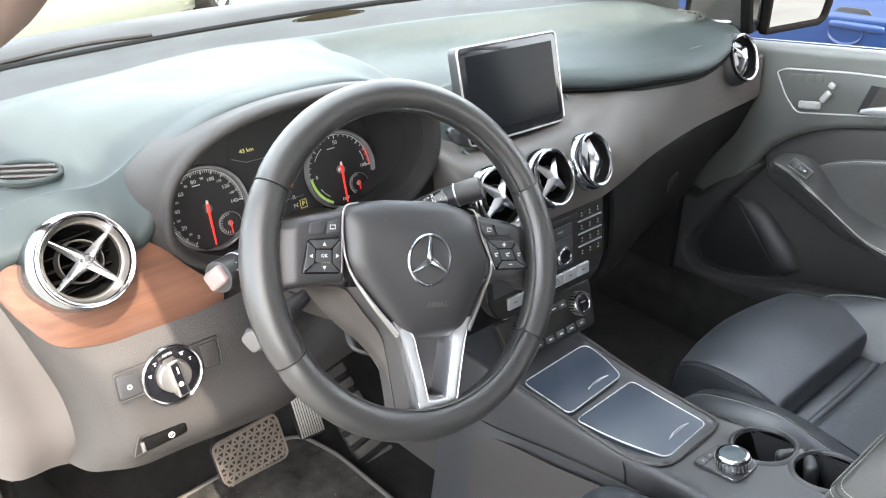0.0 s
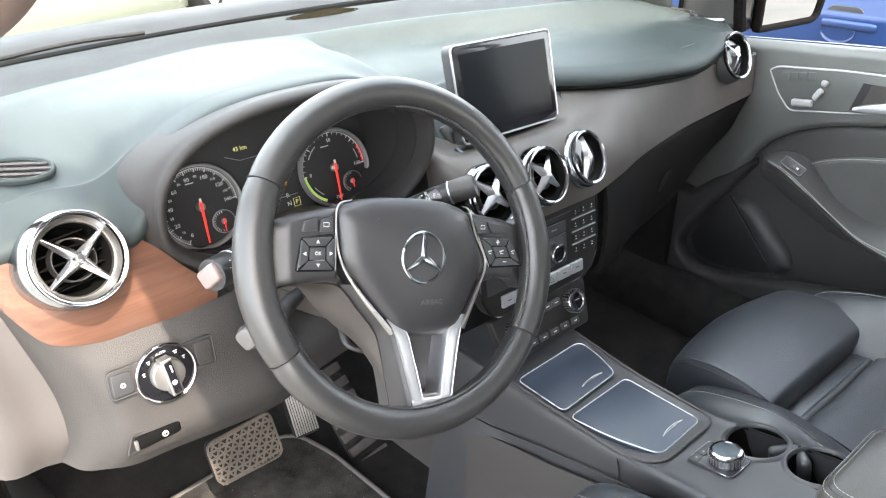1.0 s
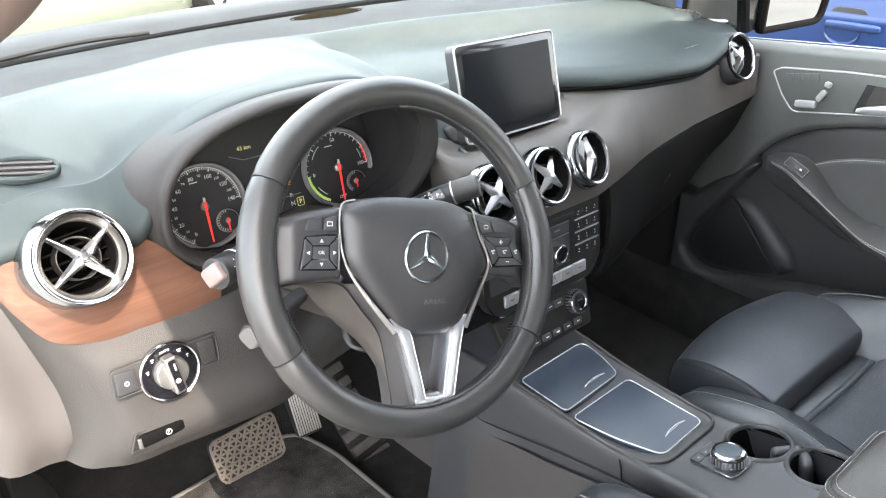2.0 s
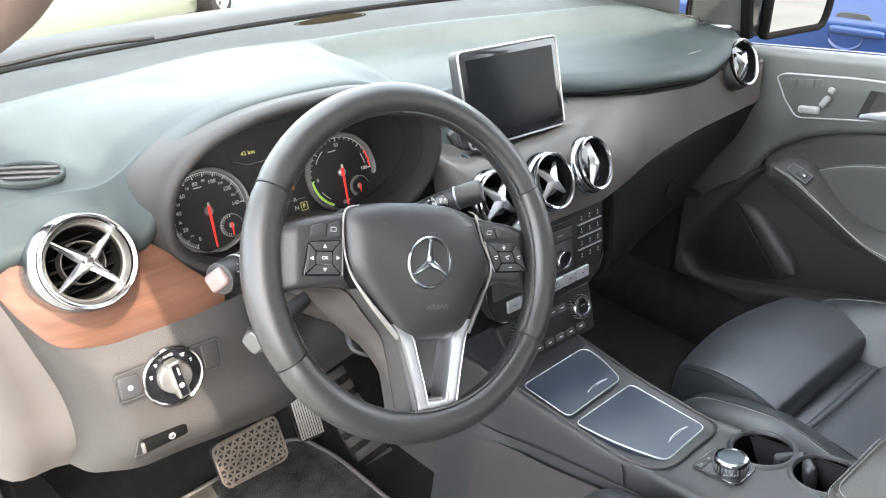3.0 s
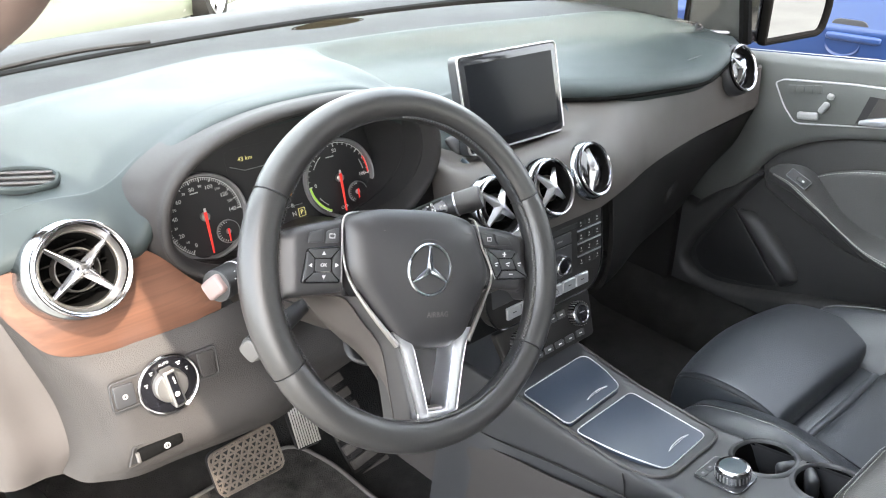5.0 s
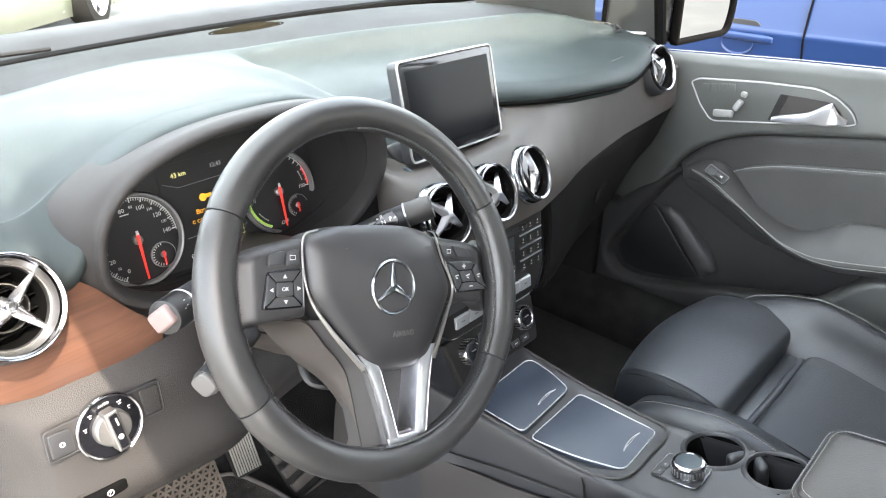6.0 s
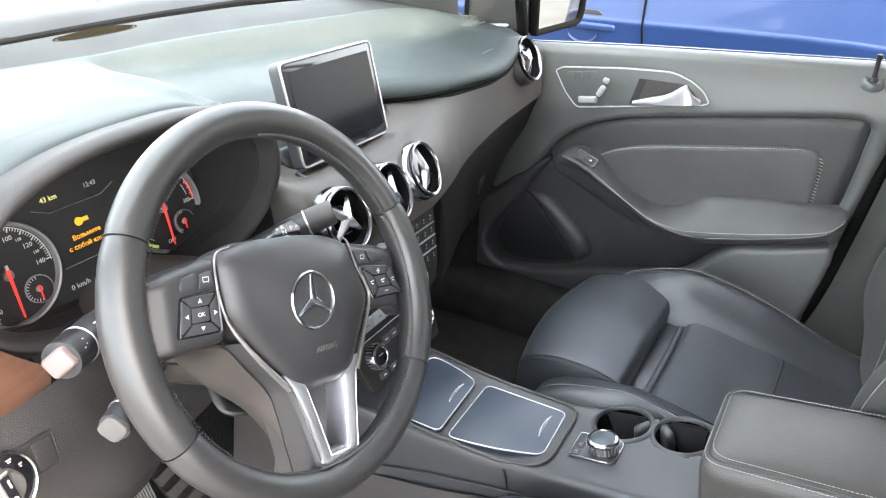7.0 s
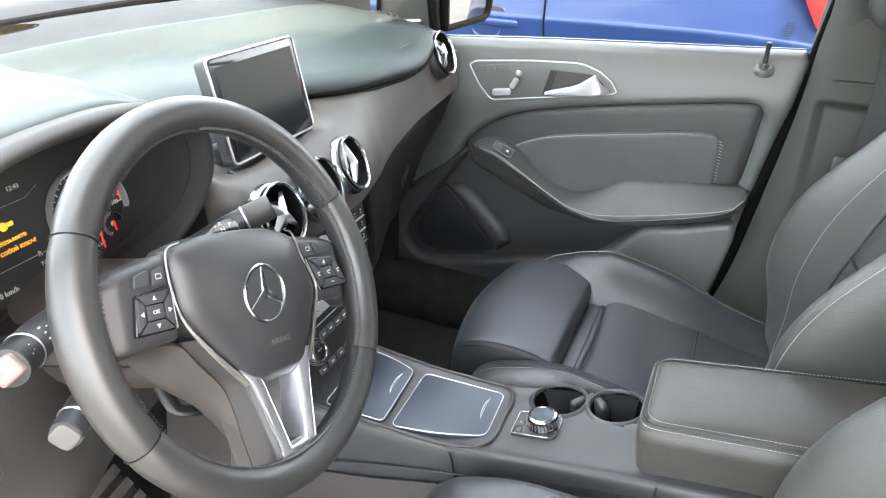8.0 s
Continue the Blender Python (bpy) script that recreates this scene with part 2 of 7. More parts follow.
# ---- modelling helpers ----
def tuned(bm, name, mat, parent=None, label="", sharp=38):
    """Links a bmesh as one mesh object."""
    bmesh.ops.recalc_face_normals(bm, faces=bm.faces[:])
    me = bpy.data.meshes.new(name)
    bm.to_mesh(me)
    bm.free()
    me.polygons.foreach_set("use_smooth", [True] * len(me.polygons))
    me.set_sharp_from_angle(angle=radians(sharp))
    me.materials.append(mat)
    ob = new(name, me)
    if parent is not None:
        ob.parent = parent
        ob.matrix_parent_inverse = parent.matrix_basis.inverted()
    if label:
        ob["label"] = label
    return ob


def part(name, bm, mat, parent, label="", sharp=38):
    return tuned(bm, name, mat, parent, label, sharp)


def thing(name, at, label, category, group="", kind=""):
    ob = new(name)
    ob.empty_display_size = 0.02
    ob.matrix_basis = Matrix.Translation(at)
    return tagged(ob, label, category, group, kind)


def solo(name, bm, mat, label, category, group="", kind="", sharp=38):
    return tagged(tuned(bm, name, mat, None, "", sharp), label, category, group, kind)


def moved(bm, m):
    bmesh.ops.transform(bm, matrix=m, verts=bm.verts[:])
    return bm


def joined(*parts_):
    out = parts_[0]
    for b in parts_[1:]:
        me = bpy.data.meshes.new("tmp")
        b.to_mesh(me)
        b.free()
        out.from_mesh(me)
        bpy.data.meshes.remove(me)
    return out


def box(size, m=None, bevel=0.0, seg=2):
    bm = bmesh.new()
    bmesh.ops.create_cube(bm, size=1)
    bmesh.ops.scale(bm, vec=size, verts=bm.verts[:])
    if bevel:
        bmesh.ops.bevel(bm, geom=bm.edges[:], offset=bevel, segments=seg, profile=0.5, affect="EDGES", clamp_overlap=True)
    return moved(bm, m) if m else bm


def spline(points, count, closed=False):
    """count points on a smooth curve through points."""
    p = np.array(points, float)
    n = len(p)
    if closed:
        p = np.vstack([p[-1], p, p[0], p[1]])
        spans = n
    else:
        p = np.vstack([2 * p[0] - p[1], p, 2 * p[-1] - p[-2]])
        spans = n - 1
    u = np.linspace(0, spans, count, endpoint=not closed)
    i = np.minimum(u.astype(int), spans - 1)
    f = (u - i)[:, None]
    a, b, c, d = p[i], p[i + 1], p[i + 2], p[i + 3]
    return 0.5 * (2 * b + (c - a) * f + (2 * a - 5 * b + 4 * c - d) * f ** 2 + (3 * b - a - 3 * c + d) * f ** 3)


def grid_mesh(g, thick=0.0, wrap=False):
    """A bmesh from a grid of points; thick gives it a back, a rim and a depth."""
    nu, nv = g.shape[:2]
    bm = bmesh.new()

    def skin(pts):
        vs = [[bm.verts.new(q) for q in row] for row in pts]
        for i in range(nu - 1):
            for j in range(nv if wrap else nv - 1):
                k = (j + 1) % nv
                bm.faces.new((vs[i][j], vs[i + 1][j], vs[i + 1][k], vs[i][k]))
        return vs

    front = skin(g)
    if thick:
        du, dv = np.gradient(g, axis=0), np.gradient(g, axis=1)
        nrm = np.cross(du, dv)
        nrm /= np.maximum(np.linalg.norm(nrm, axis=2, keepdims=True), 1e-9)
        back = skin(g - nrm * thick)
        if not wrap:
            loop = [(i, 0) for i in range(nu)] + [(nu - 1, j) for j in range(1, nv)] + [(i, nv - 1) for i in range(nu - 2, -1, -1)] + [(0, j) for j in range(nv - 2, 0, -1)]
            for (a, b), (c, d) in zip(loop, loop[1:] + loop[:1]):
                bm.faces.new((front[a][b], front[c][d], back[c][d], back[a][b]))
    return bm


def loft(sections, nu=24, nv=24, thick=0.0, wrap=False, caps=False):
    """A smooth skin through sections (lists of points, all alike in count)."""
    rows = np.array([spline(s, nv, wrap) for s in sections])
    g = np.stack([spline(rows[:, j], nu) for j in range(nv)], axis=1)
    bm = grid_mesh(g, thick, wrap)
    if caps:
        bm.verts.ensure_lookup_table()
        bm.faces.new([bm.verts[j] for j in range(nv)])
        bm.faces.new([bm.verts[(nu - 1) * nv + j] for j in range(nv)])
    return bm


def tube(path, radius, seg=12, closed=False, flat=1.0, up=(0, 0, 1)):
    """A round bar along a path; radius may be a list."""
    p = np.array(path, float)
    n = len(p)
    rad = np.broadcast_to(np.array(radius, float), (n,))
    tang = np.gradient(p, axis=0) if not closed else np.roll(p, -1, 0) - np.roll(p, 1, 0)
    tang /= np.linalg.norm(tang, axis=1, keepdims=True)
    ref = np.array(up, float)
    bm = bmesh.new()
    rings = []
    for i in range(n):
        t = tang[i]
        side = np.cross(t, ref)
        if np.linalg.norm(side) < 1e-4:
            side = np.cross(t, (1, 0, 0.1))
        side /= np.linalg.norm(side)
        top = np.cross(side, t)
        rings.append([bm.verts.new(p[i] + rad[i] * (math.cos(a) * side + math.sin(a) * top * flat)) for a in np.linspace(0, 2 * math.pi, seg, endpoint=False)])
    for i in range(n if closed else n - 1):
        a, b = rings[i], rings[(i + 1) % n]
        for j in range(seg):
            bm.faces.new((a[j], a[(j + 1) % seg], b[(j + 1) % seg], b[j]))
    if not closed:
        bm.faces.new(rings[0]), bm.faces.new(rings[-1])
    return bm


def lathe(profile, seg=40, m=None, squash=1.0):
    """A turned body round z from (radius, height) pairs."""
    bm = bmesh.new()
    rings = []
    for r, z in profile:
        rings.append([bm.verts.new((r * math.cos(a), r * squash * math.sin(a), z)) for a in np.linspace(0, 2 * math.pi, seg, endpoint=False)])
    for a, b in zip(rings, rings[1:]):
        for j in range(seg):
            bm.faces.new((a[j], a[(j + 1) % seg], b[(j + 1) % seg], b[j]))
    bmesh.ops.remove_doubles(bm, verts=bm.verts[:], dist=1e-6)
    return moved(bm, m) if m else bm


def rounded(points, radius, seg=4):
    """The corners of a polygon rounded off."""
    out = []
    n = len(points)
    for i in range(n):
        a, b, c = (np.array(points[(i + k) % n], float) for k in (-1, 0, 1))
        r = radius[i] if isinstance(radius, (list, tuple)) else radius
        u, v = a - b, c - b
        lu, lv = np.linalg.norm(u), np.linalg.norm(v)
        r = min(r, lu * 0.45, lv * 0.45)
        p, q = b + u / lu * r, b + v / lv * r
        for f in np.linspace(0, 1, seg + 1):
            out.append((1 - f) ** 2 * p + 2 * f * (1 - f) * b + f ** 2 * q)
    return out


def slab(outline, depth, bevel=0.0, m=None, seg=3):
    """A plate of that outline in the local xy plane, standing up along z by depth, its upper rim rounded."""
    bm = bmesh.new()
    low = [bm.verts.new((p[0], p[1], 0)) for p in outline]
    f = bm.faces.new(low)
    ext = bmesh.ops.extrude_face_region(bm, geom=[f])
    top = [v for v in ext["geom"] if isinstance(v, bmesh.types.BMVert)]
    bmesh.ops.translate(bm, vec=(0, 0, depth), verts=top)
    bm.faces.ensure_lookup_table()
    if bevel:
        ts = set(top)
        edges = [e for e in bm.edges if e.verts[0] in ts and e.verts[1] in ts]
        bmesh.ops.bevel(bm, geom=edges, offset=bevel, segments=seg, profile=0.5, affect="EDGES", clamp_overlap=True)
    return moved(bm, m) if m else bm


def edge_gap(q, line, closed=True):
    """How far each of the points q lies from a polyline, and the nearest place on it."""
    a = np.array([p[:2] for p in line], float)
    b = np.roll(a, -1, 0) if closed else a[1:]
    a = a if closed else a[:-1]
    best, near = np.full(len(q), 1e9), np.zeros_like(q)
    for p, e in zip(a, b - a):
        f = np.clip(((q - p) @ e) / max(e @ e, 1e-12), 0, 1)
        c = p + f[:, None] * e
        d = np.linalg.norm(q - c, axis=1)
        hit = d < best
        best[hit], near[hit] = d[hit], c[hit]
    return best, near


def cushion(outline, depth, edge, drop, m, cell=0.004, lift=None):
    """A padded plate of any outline: its rim rolls off over edge by drop, lift(xy) adds a swell; it has a skirt down to z = 0."""
    o = np.array([p[:2] for p in outline], float)
    lo, hi = o.min(0) - cell, o.max(0) + cell
    nx, ny = (int(v) + 2 for v in (hi - lo) / cell)
    gx, gy = np.meshgrid(lo[0] + cell * np.arange(nx), lo[1] + cell * np.arange(ny), indexing="ij")
    q = np.stack([gx.ravel(), gy.ravel()], 1)
    d, near = edge_gap(q, o)
    inside = np.zeros(len(q), bool)
    for (x0, y0), (x1, y1) in zip(o, np.roll(o, -1, 0)):
        if y0 != y1:
            inside ^= ((y0 > q[:, 1]) != (y1 > q[:, 1])) & (q[:, 0] < (x1 - x0) * (q[:, 1] - y0) / (y1 - y0) + x0)
    snap = ~inside | (d < 0.3 * cell)
    q = np.where(snap[:, None], near, q)
    d = np.where(snap, 0.0, d)
    f = np.clip(d / edge, 0, 1)
    z = depth - drop * (1 - np.sqrt(1 - (1 - f) ** 2))
    if lift:
        z = z + lift(q)
    deep = inside & ~snap
    k = np.arange(nx * ny).reshape(nx, ny)
    quads = np.stack([k[:-1, :-1], k[1:, :-1], k[1:, 1:], k[:-1, 1:]], -1).reshape(-1, 4)
    quads = quads[deep[quads].any(1)]
    bm = bmesh.new()
    vs = {}
    for i in np.unique(quads):
        vs[i] = bm.verts.new((q[i, 0], q[i, 1], z[i]))
    for c in quads:
        bm.faces.new([vs[i] for i in c])
    rim = [e for e in bm.edges if len(e.link_faces) == 1]
    ext = bmesh.ops.extrude_edge_only(bm, edges=rim)
    for v in ext["geom"]:
        if isinstance(v, bmesh.types.BMVert):
            v.co.z = 0
    bmesh.ops.remove_doubles(bm, verts=bm.verts[:], dist=cell * 0.05)
    return moved(bm, m)


def ring_plate(outline, width, depth, m=None):
    """A flat frame that follows an outline, inwards by width."""
    p = np.array(outline, float)[:, :2]
    c = p.mean(axis=0)
    t = np.roll(p, -1, 0) - np.roll(p, 1, 0)
    nrm = np.stack([-t[:, 1], t[:, 0]], 1)
    nrm /= np.maximum(np.linalg.norm(nrm, axis=1, keepdims=True), 1e-9)
    if np.sum(nrm * (c - p)) < 0:
        nrm = -nrm
    q = p + nrm * width
    bm = bmesh.new()
    vs = [[bm.verts.new((x, y, z)) for x, y in pts] for pts, z in ((p, 0), (p, depth * 0.7), (p + nrm * width * 0.3, depth), (q - nrm * width * 0.3, depth), (q, depth * 0.7), (q, 0))]
    n = len(p)
    for a, b in zip(vs, vs[1:] + vs[:1]):
        for j in range(n):
            bm.faces.new((a[j], a[(j + 1) % n], b[(j + 1) % n], b[j]))
    return moved(bm, m) if m else bm


def lettering(body, size, m, depth=0.0002, align="CENTER"):
    """Flat letters in Blender's own font, as a bmesh."""
    cu = bpy.data.curves.new("letters", "FONT")
    cu.body, cu.size, cu.extrude, cu.align_x, cu.align_y, cu.resolution_u = body, size, depth, align, "CENTER", 2
    ob = bpy.data.objects.new("letters", cu)
    scene.collection.objects.link(ob)
    me = bpy.data.meshes.new_from_object(ob.evaluated_get(bpy.context.evaluated_depsgraph_get()))
    bpy.data.objects.remove(ob)
    bm = bmesh.new()
    bm.from_mesh(me)
    bpy.data.meshes.remove(me)
    return moved(bm, m)


def stitches(path, pitch=0.0046, r=0.00042, length=0.0034):
    """A row of thread stitches along a path."""
    p = np.array(path, float)
    d = np.concatenate([[0], np.cumsum(np.linalg.norm(np.diff(p, axis=0), axis=1))])
    bm = bmesh.new()
    for s in np.arange(pitch / 2, d[-1] - pitch / 2, pitch):
        a, b = (np.array([np.interp(s + k, d, p[:, i]) for i in range(3)]) for k in (-length / 2, length / 2))
        w = Vector(b - a)
        bmesh.ops.create_cone(bm, cap_ends=True, segments=5, radius1=r, radius2=r, depth=w.length, matrix=Matrix.Translation((a + b) / 2) @ w.to_track_quat("Z", "Y").to_matrix().to_4x4())
    return bm


def axes(origin, right, up):
    """A frame with x along right, y along up (made square to it), z towards the viewer."""
    r = Vector(right).normalized()
    z = r.cross(Vector(up)).normalized()
    u = z.cross(r)
    return Matrix(((r.x, u.x, z.x, origin[0]), (r.y, u.y, z.y, origin[1]), (r.z, u.z, z.z, origin[2]), (0, 0, 0, 1)))


MID = 0.328                                      # the car's centre line

# ---- dashboard ----
dash = thing("dashboard", (MID, 0.4, 0.36), "black soft-touch dashboard with walnut trim below the windscreen", "dashboard")


def dash_section(x, rear, crease, drop, mid, front, edge):
    """One profile of the dashboard's top from the windscreen to its rear edge; drop is the step behind the crease."""
    (y0, z0), (y2, z2), (y4, z4), (y5, z5), (y6, z6) = rear, crease, mid, front, edge
    return [(x, y0 + 0.03, z0 - 0.012), (x, y0, z0), (x, (y0 + y2) / 2, (z0 + z2) / 2 + 0.003), (x, y2 + 0.006, z2), (x, y2 - 0.010, z2 - drop * 0.12), (x, y2 - 0.05, z2 - drop),
            (x, y4, z4), (x, y5, z5), (x, y6, z6), (x, y6 + 0.012, z6 - 0.02)]


TOP = [
    dash_section(-0.385, (0.62, 1.085), (0.46, 1.085), 0.01, (0.36, 1.055), (0.30, 1.048), (0.255, 1.025)),
    dash_section(-0.345, (0.67, 1.09), (0.49, 1.095), 0.008, (0.36, 1.064), (0.26, 1.057), (0.214, 1.040)),
    dash_section(-0.285, (0.70, 1.095), (0.505, 1.10), 0.005, (0.37, 1.074), (0.25, 1.067), (0.200, 1.054)),
    dash_section(-0.24, (0.715, 1.098), (0.52, 1.10), 0.003, (0.37, 1.084), (0.25, 1.062), (0.198, 1.03)),
    dash_section(-0.212, (0.722, 1.10), (0.53, 1.10), 0.0, (0.37, 1.094), (0.245, 1.072), (0.192, 1.04)),
    dash_section(-0.175, (0.73, 1.10), (0.54, 1.10), -0.002, (0.37, 1.106), (0.24, 1.10), (0.198, 1.098)),
    dash_section(-0.11, (0.735, 1.10), (0.555, 1.10), -0.005, (0.37, 1.116), (0.245, 1.127), (0.198, 1.130)),
    dash_section(-0.02, (0.742, 1.10), (0.585, 1.10), -0.006, (0.37, 1.120), (0.245, 1.134), (0.195, 1.138)),
    dash_section(0.06, (0.745, 1.10), (0.60, 1.10), -0.005, (0.37, 1.118), (0.245, 1.129), (0.198, 1.132)),
    dash_section(0.12, (0.745, 1.10), (0.595, 1.10), -0.003, (0.38, 1.112), (0.245, 1.108), (0.2, 1.104)),
    dash_section(0.165, (0.745, 1.10), (0.585, 1.10), -0.002, (0.39, 1.109), (0.26, 1.096), (0.212, 1.077)),
    dash_section(0.20, (0.744, 1.10), (0.578, 1.10), 0.004, (0.40, 1.086), (0.29, 1.066), (0.236, 1.030)),
    dash_section(0.24, (0.742, 1.10), (0.572, 1.10), 0.026, (0.40, 1.070), (0.30, 1.055), (0.242, 1.010)),
    dash_section(0.33, (0.738, 1.10), (0.567, 1.10), 0.031, (0.40, 1.069), (0.30, 1.068), (0.262, 1.056)),
    dash_section(0.43, (0.73, 1.10), (0.553, 1.10), 0.034, (0.385, 1.065), (0.275, 1.068), (0.238, 1.052)),
    dash_section(0.53, (0.715, 1.10), (0.53, 1.10), 0.036, (0.37, 1.061), (0.245, 1.070), (0.200, 1.045)),
    dash_section(0.66, (0.69, 1.10), (0.49, 1.10), 0.037, (0.36, 1.057), (0.24, 1.060), (0.192, 1.034)),
    dash_section(0.80, (0.64, 1.098), (0.447, 1.10), 0.036, (0.35, 1.053), (0.245, 1.056), (0.197, 1.024)),
    dash_section(0.90, (0.58, 1.090), (0.42, 1.088), 0.024, (0.34, 1.057), (0.26, 1.058), (0.214, 1.040)),
    dash_section(0.96, (0.53, 1.076), (0.40, 1.072), 0.006, (0.34, 1.053), (0.28, 1.050), (0.222, 1.034)),
    dash_section(1.045, (0.48, 1.06), (0.39, 1.055), 0.01, (0.34, 1.05), (0.30, 1.04), (0.27, 1.01)),
]
for k, r in enumerate(TOP):
    (x, y4, z4), (x, y5, z5), (x, y6, z6) = r[6], r[7], r[8]
    if 13 <= k <= 19:                             # the passenger pad runs flat to a crease and drops to its edge
        r[7:8] = [(x, y6 + 0.046, z6 + 0.0145), (x, y6 + 0.014, z6 + 0.0105)]
    else:
        r[7:7] = [(x, y5 + 0.15 * (y4 - y5), z5 + 0.15 * (z4 - z5))]
# the round vents: centre, facing and radius
VENTS = {"driver": ((-0.2792, 0.166, 1.0332), (0.208, -1, 0.435), 0.0466), "left": ((0.226, 0.124, 0.963), (0.02, -1, 0.48), 0.041), "middle": ((0.3294, 0.125, 0.9622), (0.079, -1, 0.48), 0.041),
         "right": ((0.4315, 0.136, 0.9601), (0.16, -1, 0.48), 0.041), "passenger": ((0.9284, 0.198, 1.0188), (0.03, -1, 0.42), 0.0445)}


def vent_holes(bm, *which):
    """Opens a panel where the round vents pass through it."""
    gone = []
    for f in bm.faces:
        c = f.calc_center_median()
        for k in which:
            at, z = Vector(VENTS[k][0]), Vector(VENTS[k][1]).normalized()
            d = c - at
            if (d - z * d.dot(z)).length < 1.035 * VENTS[k][2] and -0.06 < d.dot(z) < 0.05:
                gone.append(f)
                break
    bmesh.ops.delete(bm, geom=gone, context="FACES")
    return bm


# strip ahead of the crease, its weaker reflection put into the colour
part("dimmed_dash_strip", loft([r[:4] for r in TOP], 90, 16, 0.006), M_BAND, dash, "grained strip below the windscreen, darkened to dim its reflection", 60)
part("top_pad", vent_holes(loft([[(r[3][0], r[3][1] - 0.001, r[3][2] + 0.0005)] + r[4:] for r in TOP], 260, 110, 0.006), "driver", "passenger"), M_DASH, dash, "black grained pad, pale with sky light", 60)
part("crease_line", tube(spline([(r[3][0], r[3][1], r[3][2] + 0.0002) for r in TOP], 80), 0.0012, 6), M_DARK, dash)

# walnut trim across the passenger side and the middle
TRIM = [[(x, *p) for p in row] for x, row in (
    (0.176, [(0.228, 1.046), (0.222, 1.028), (0.212, 1.004), (0.204, 0.980), (0.200, 0.955), (0.197, 0.925), (0.195, 0.895)]),
    (0.20, [(0.226, 1.020), (0.208, 1.004), (0.180, 0.997), (0.161, 0.980), (0.149, 0.955), (0.143, 0.922), (0.142, 0.895)]),
    (0.26, [(0.240, 0.995), (0.210, 0.991), (0.182, 0.994), (0.161, 0.981), (0.148, 0.955), (0.140, 0.922), (0.138, 0.8935)]),
    (0.33, [(0.250, 0.995), (0.210, 0.991), (0.182, 0.994), (0.161, 0.981), (0.148, 0.955), (0.140, 0.922), (0.137, 0.8935)]),
    (0.40, [(0.248, 1.000), (0.210, 0.993), (0.182, 0.994), (0.162, 0.980), (0.149, 0.955), (0.141, 0.922), (0.138, 0.893)]),
    (0.43, [(0.243, 1.014), (0.208, 0.999), (0.183, 0.995), (0.163, 0.979), (0.150, 0.954), (0.142, 0.922), (0.140, 0.8922)]),
    (0.46, [(0.232, 1.036), (0.204, 1.012), (0.182, 0.998), (0.165, 0.977), (0.153, 0.953), (0.145, 0.921), (0.143, 0.8915)]),
    (0.53, [(0.216, 1.038), (0.198, 1.019), (0.183, 1.000), (0.170, 0.976), (0.160, 0.951), (0.153, 0.924), (0.153, 0.901)]),
    (0.60, [(0.213, 1.031), (0.203, 1.012), (0.194, 0.991), (0.186, 0.970), (0.179, 0.948), (0.174, 0.926), (0.172, 0.904)]),
    (0.68, [(0.213, 1.025), (0.208, 1.005), (0.203, 0.985), (0.199, 0.965), (0.195, 0.946), (0.191, 0.926), (0.188, 0.907)]),
    (0.80, [(0.218, 1.016), (0.217, 1.000), (0.215, 0.983), (0.213, 0.965), (0.210, 0.947), (0.207, 0.930), (0.203, 0.912)]),
    (0.90, [(0.216, 1.006), (0.216, 0.994), (0.215, 0.980), (0.213, 0.965), (0.211, 0.949), (0.209, 0.934), (0.206, 0.918)]),
    (0.96, [(0.213, 1.008), (0.213, 0.995), (0.212, 0.981), (0.211, 0.966), (0.210, 0.951), (0.209, 0.936), (0.207, 0.922)]),
    (1.01, [(0.213, 1.004), (0.213, 0.992), (0.212, 0.979), (0.211, 0.966), (0.210, 0.953), (0.209, 0.940), (0.208, 0.926)]),
    (1.045, [(0.232, 1.0), (0.231, 0.990), (0.230, 0.978), (0.229, 0.966), (0.228, 0.954), (0.227, 0.942), (0.226, 0.930)]))]
part("middle_trim", vent_holes(loft(TRIM, 230, 64, 0.006), "left", "middle", "right"), M_TRIM, dash, "satin brown-grey trim across the dashboard", 60)
# solid dark bars paint the shade along the trim's upper and lower edges
part("shadow_gap", tube(spline([(r[9][0], r[9][1] - 0.003, r[9][2] - 0.009) for r in TOP[12:]], 60), 0.0046, 8), M_NEARBLACK, dash, "black bar for the shade under the pad")
part("lower_gap", tube(spline([s[-1] for s in TRIM[6:]], 50) + np.array((0, -0.0005, -0.001)), 0.0022, 6), M_DARK, dash)

# walnut trim at the driver's outer end, sweeping down under the vent
TRIM_L = [[(x, *p) for p in row] for x, row in (
    (-0.352, [(0.232, 1.012), (0.232, 1.007), (0.232, 1.002), (0.232, 0.997)]),
    (-0.338, [(0.212, 1.03), (0.210, 1.01), (0.208, 0.985), (0.211, 0.968)]),
    (-0.318, [(0.2, 1.035), (0.198, 1.0), (0.195, 0.965), (0.2, 0.938)]),
    (-0.28, [(0.196, 1.045), (0.193, 1.0), (0.190, 0.96), (0.196, 0.925)]),
    (-0.235, [(0.2, 1.032), (0.196, 0.99), (0.191, 0.955), (0.196, 0.920)]),
    (-0.205, [(0.2, 1.01), (0.196, 0.98), (0.192, 0.95), (0.196, 0.919)]),
    (-0.175, [(0.2, 0.97), (0.197, 0.955), (0.194, 0.938), (0.197, 0.919)]),
    (-0.146, [(0.204, 0.936), (0.202, 0.931), (0.2, 0.926), (0.202, 0.92)]))]
part("walnut_trim", vent_holes(loft(TRIM_L, 110, 70, 0.006), "driver"), M_WOOD, dash, "satin brown walnut trim in the sun", 60)

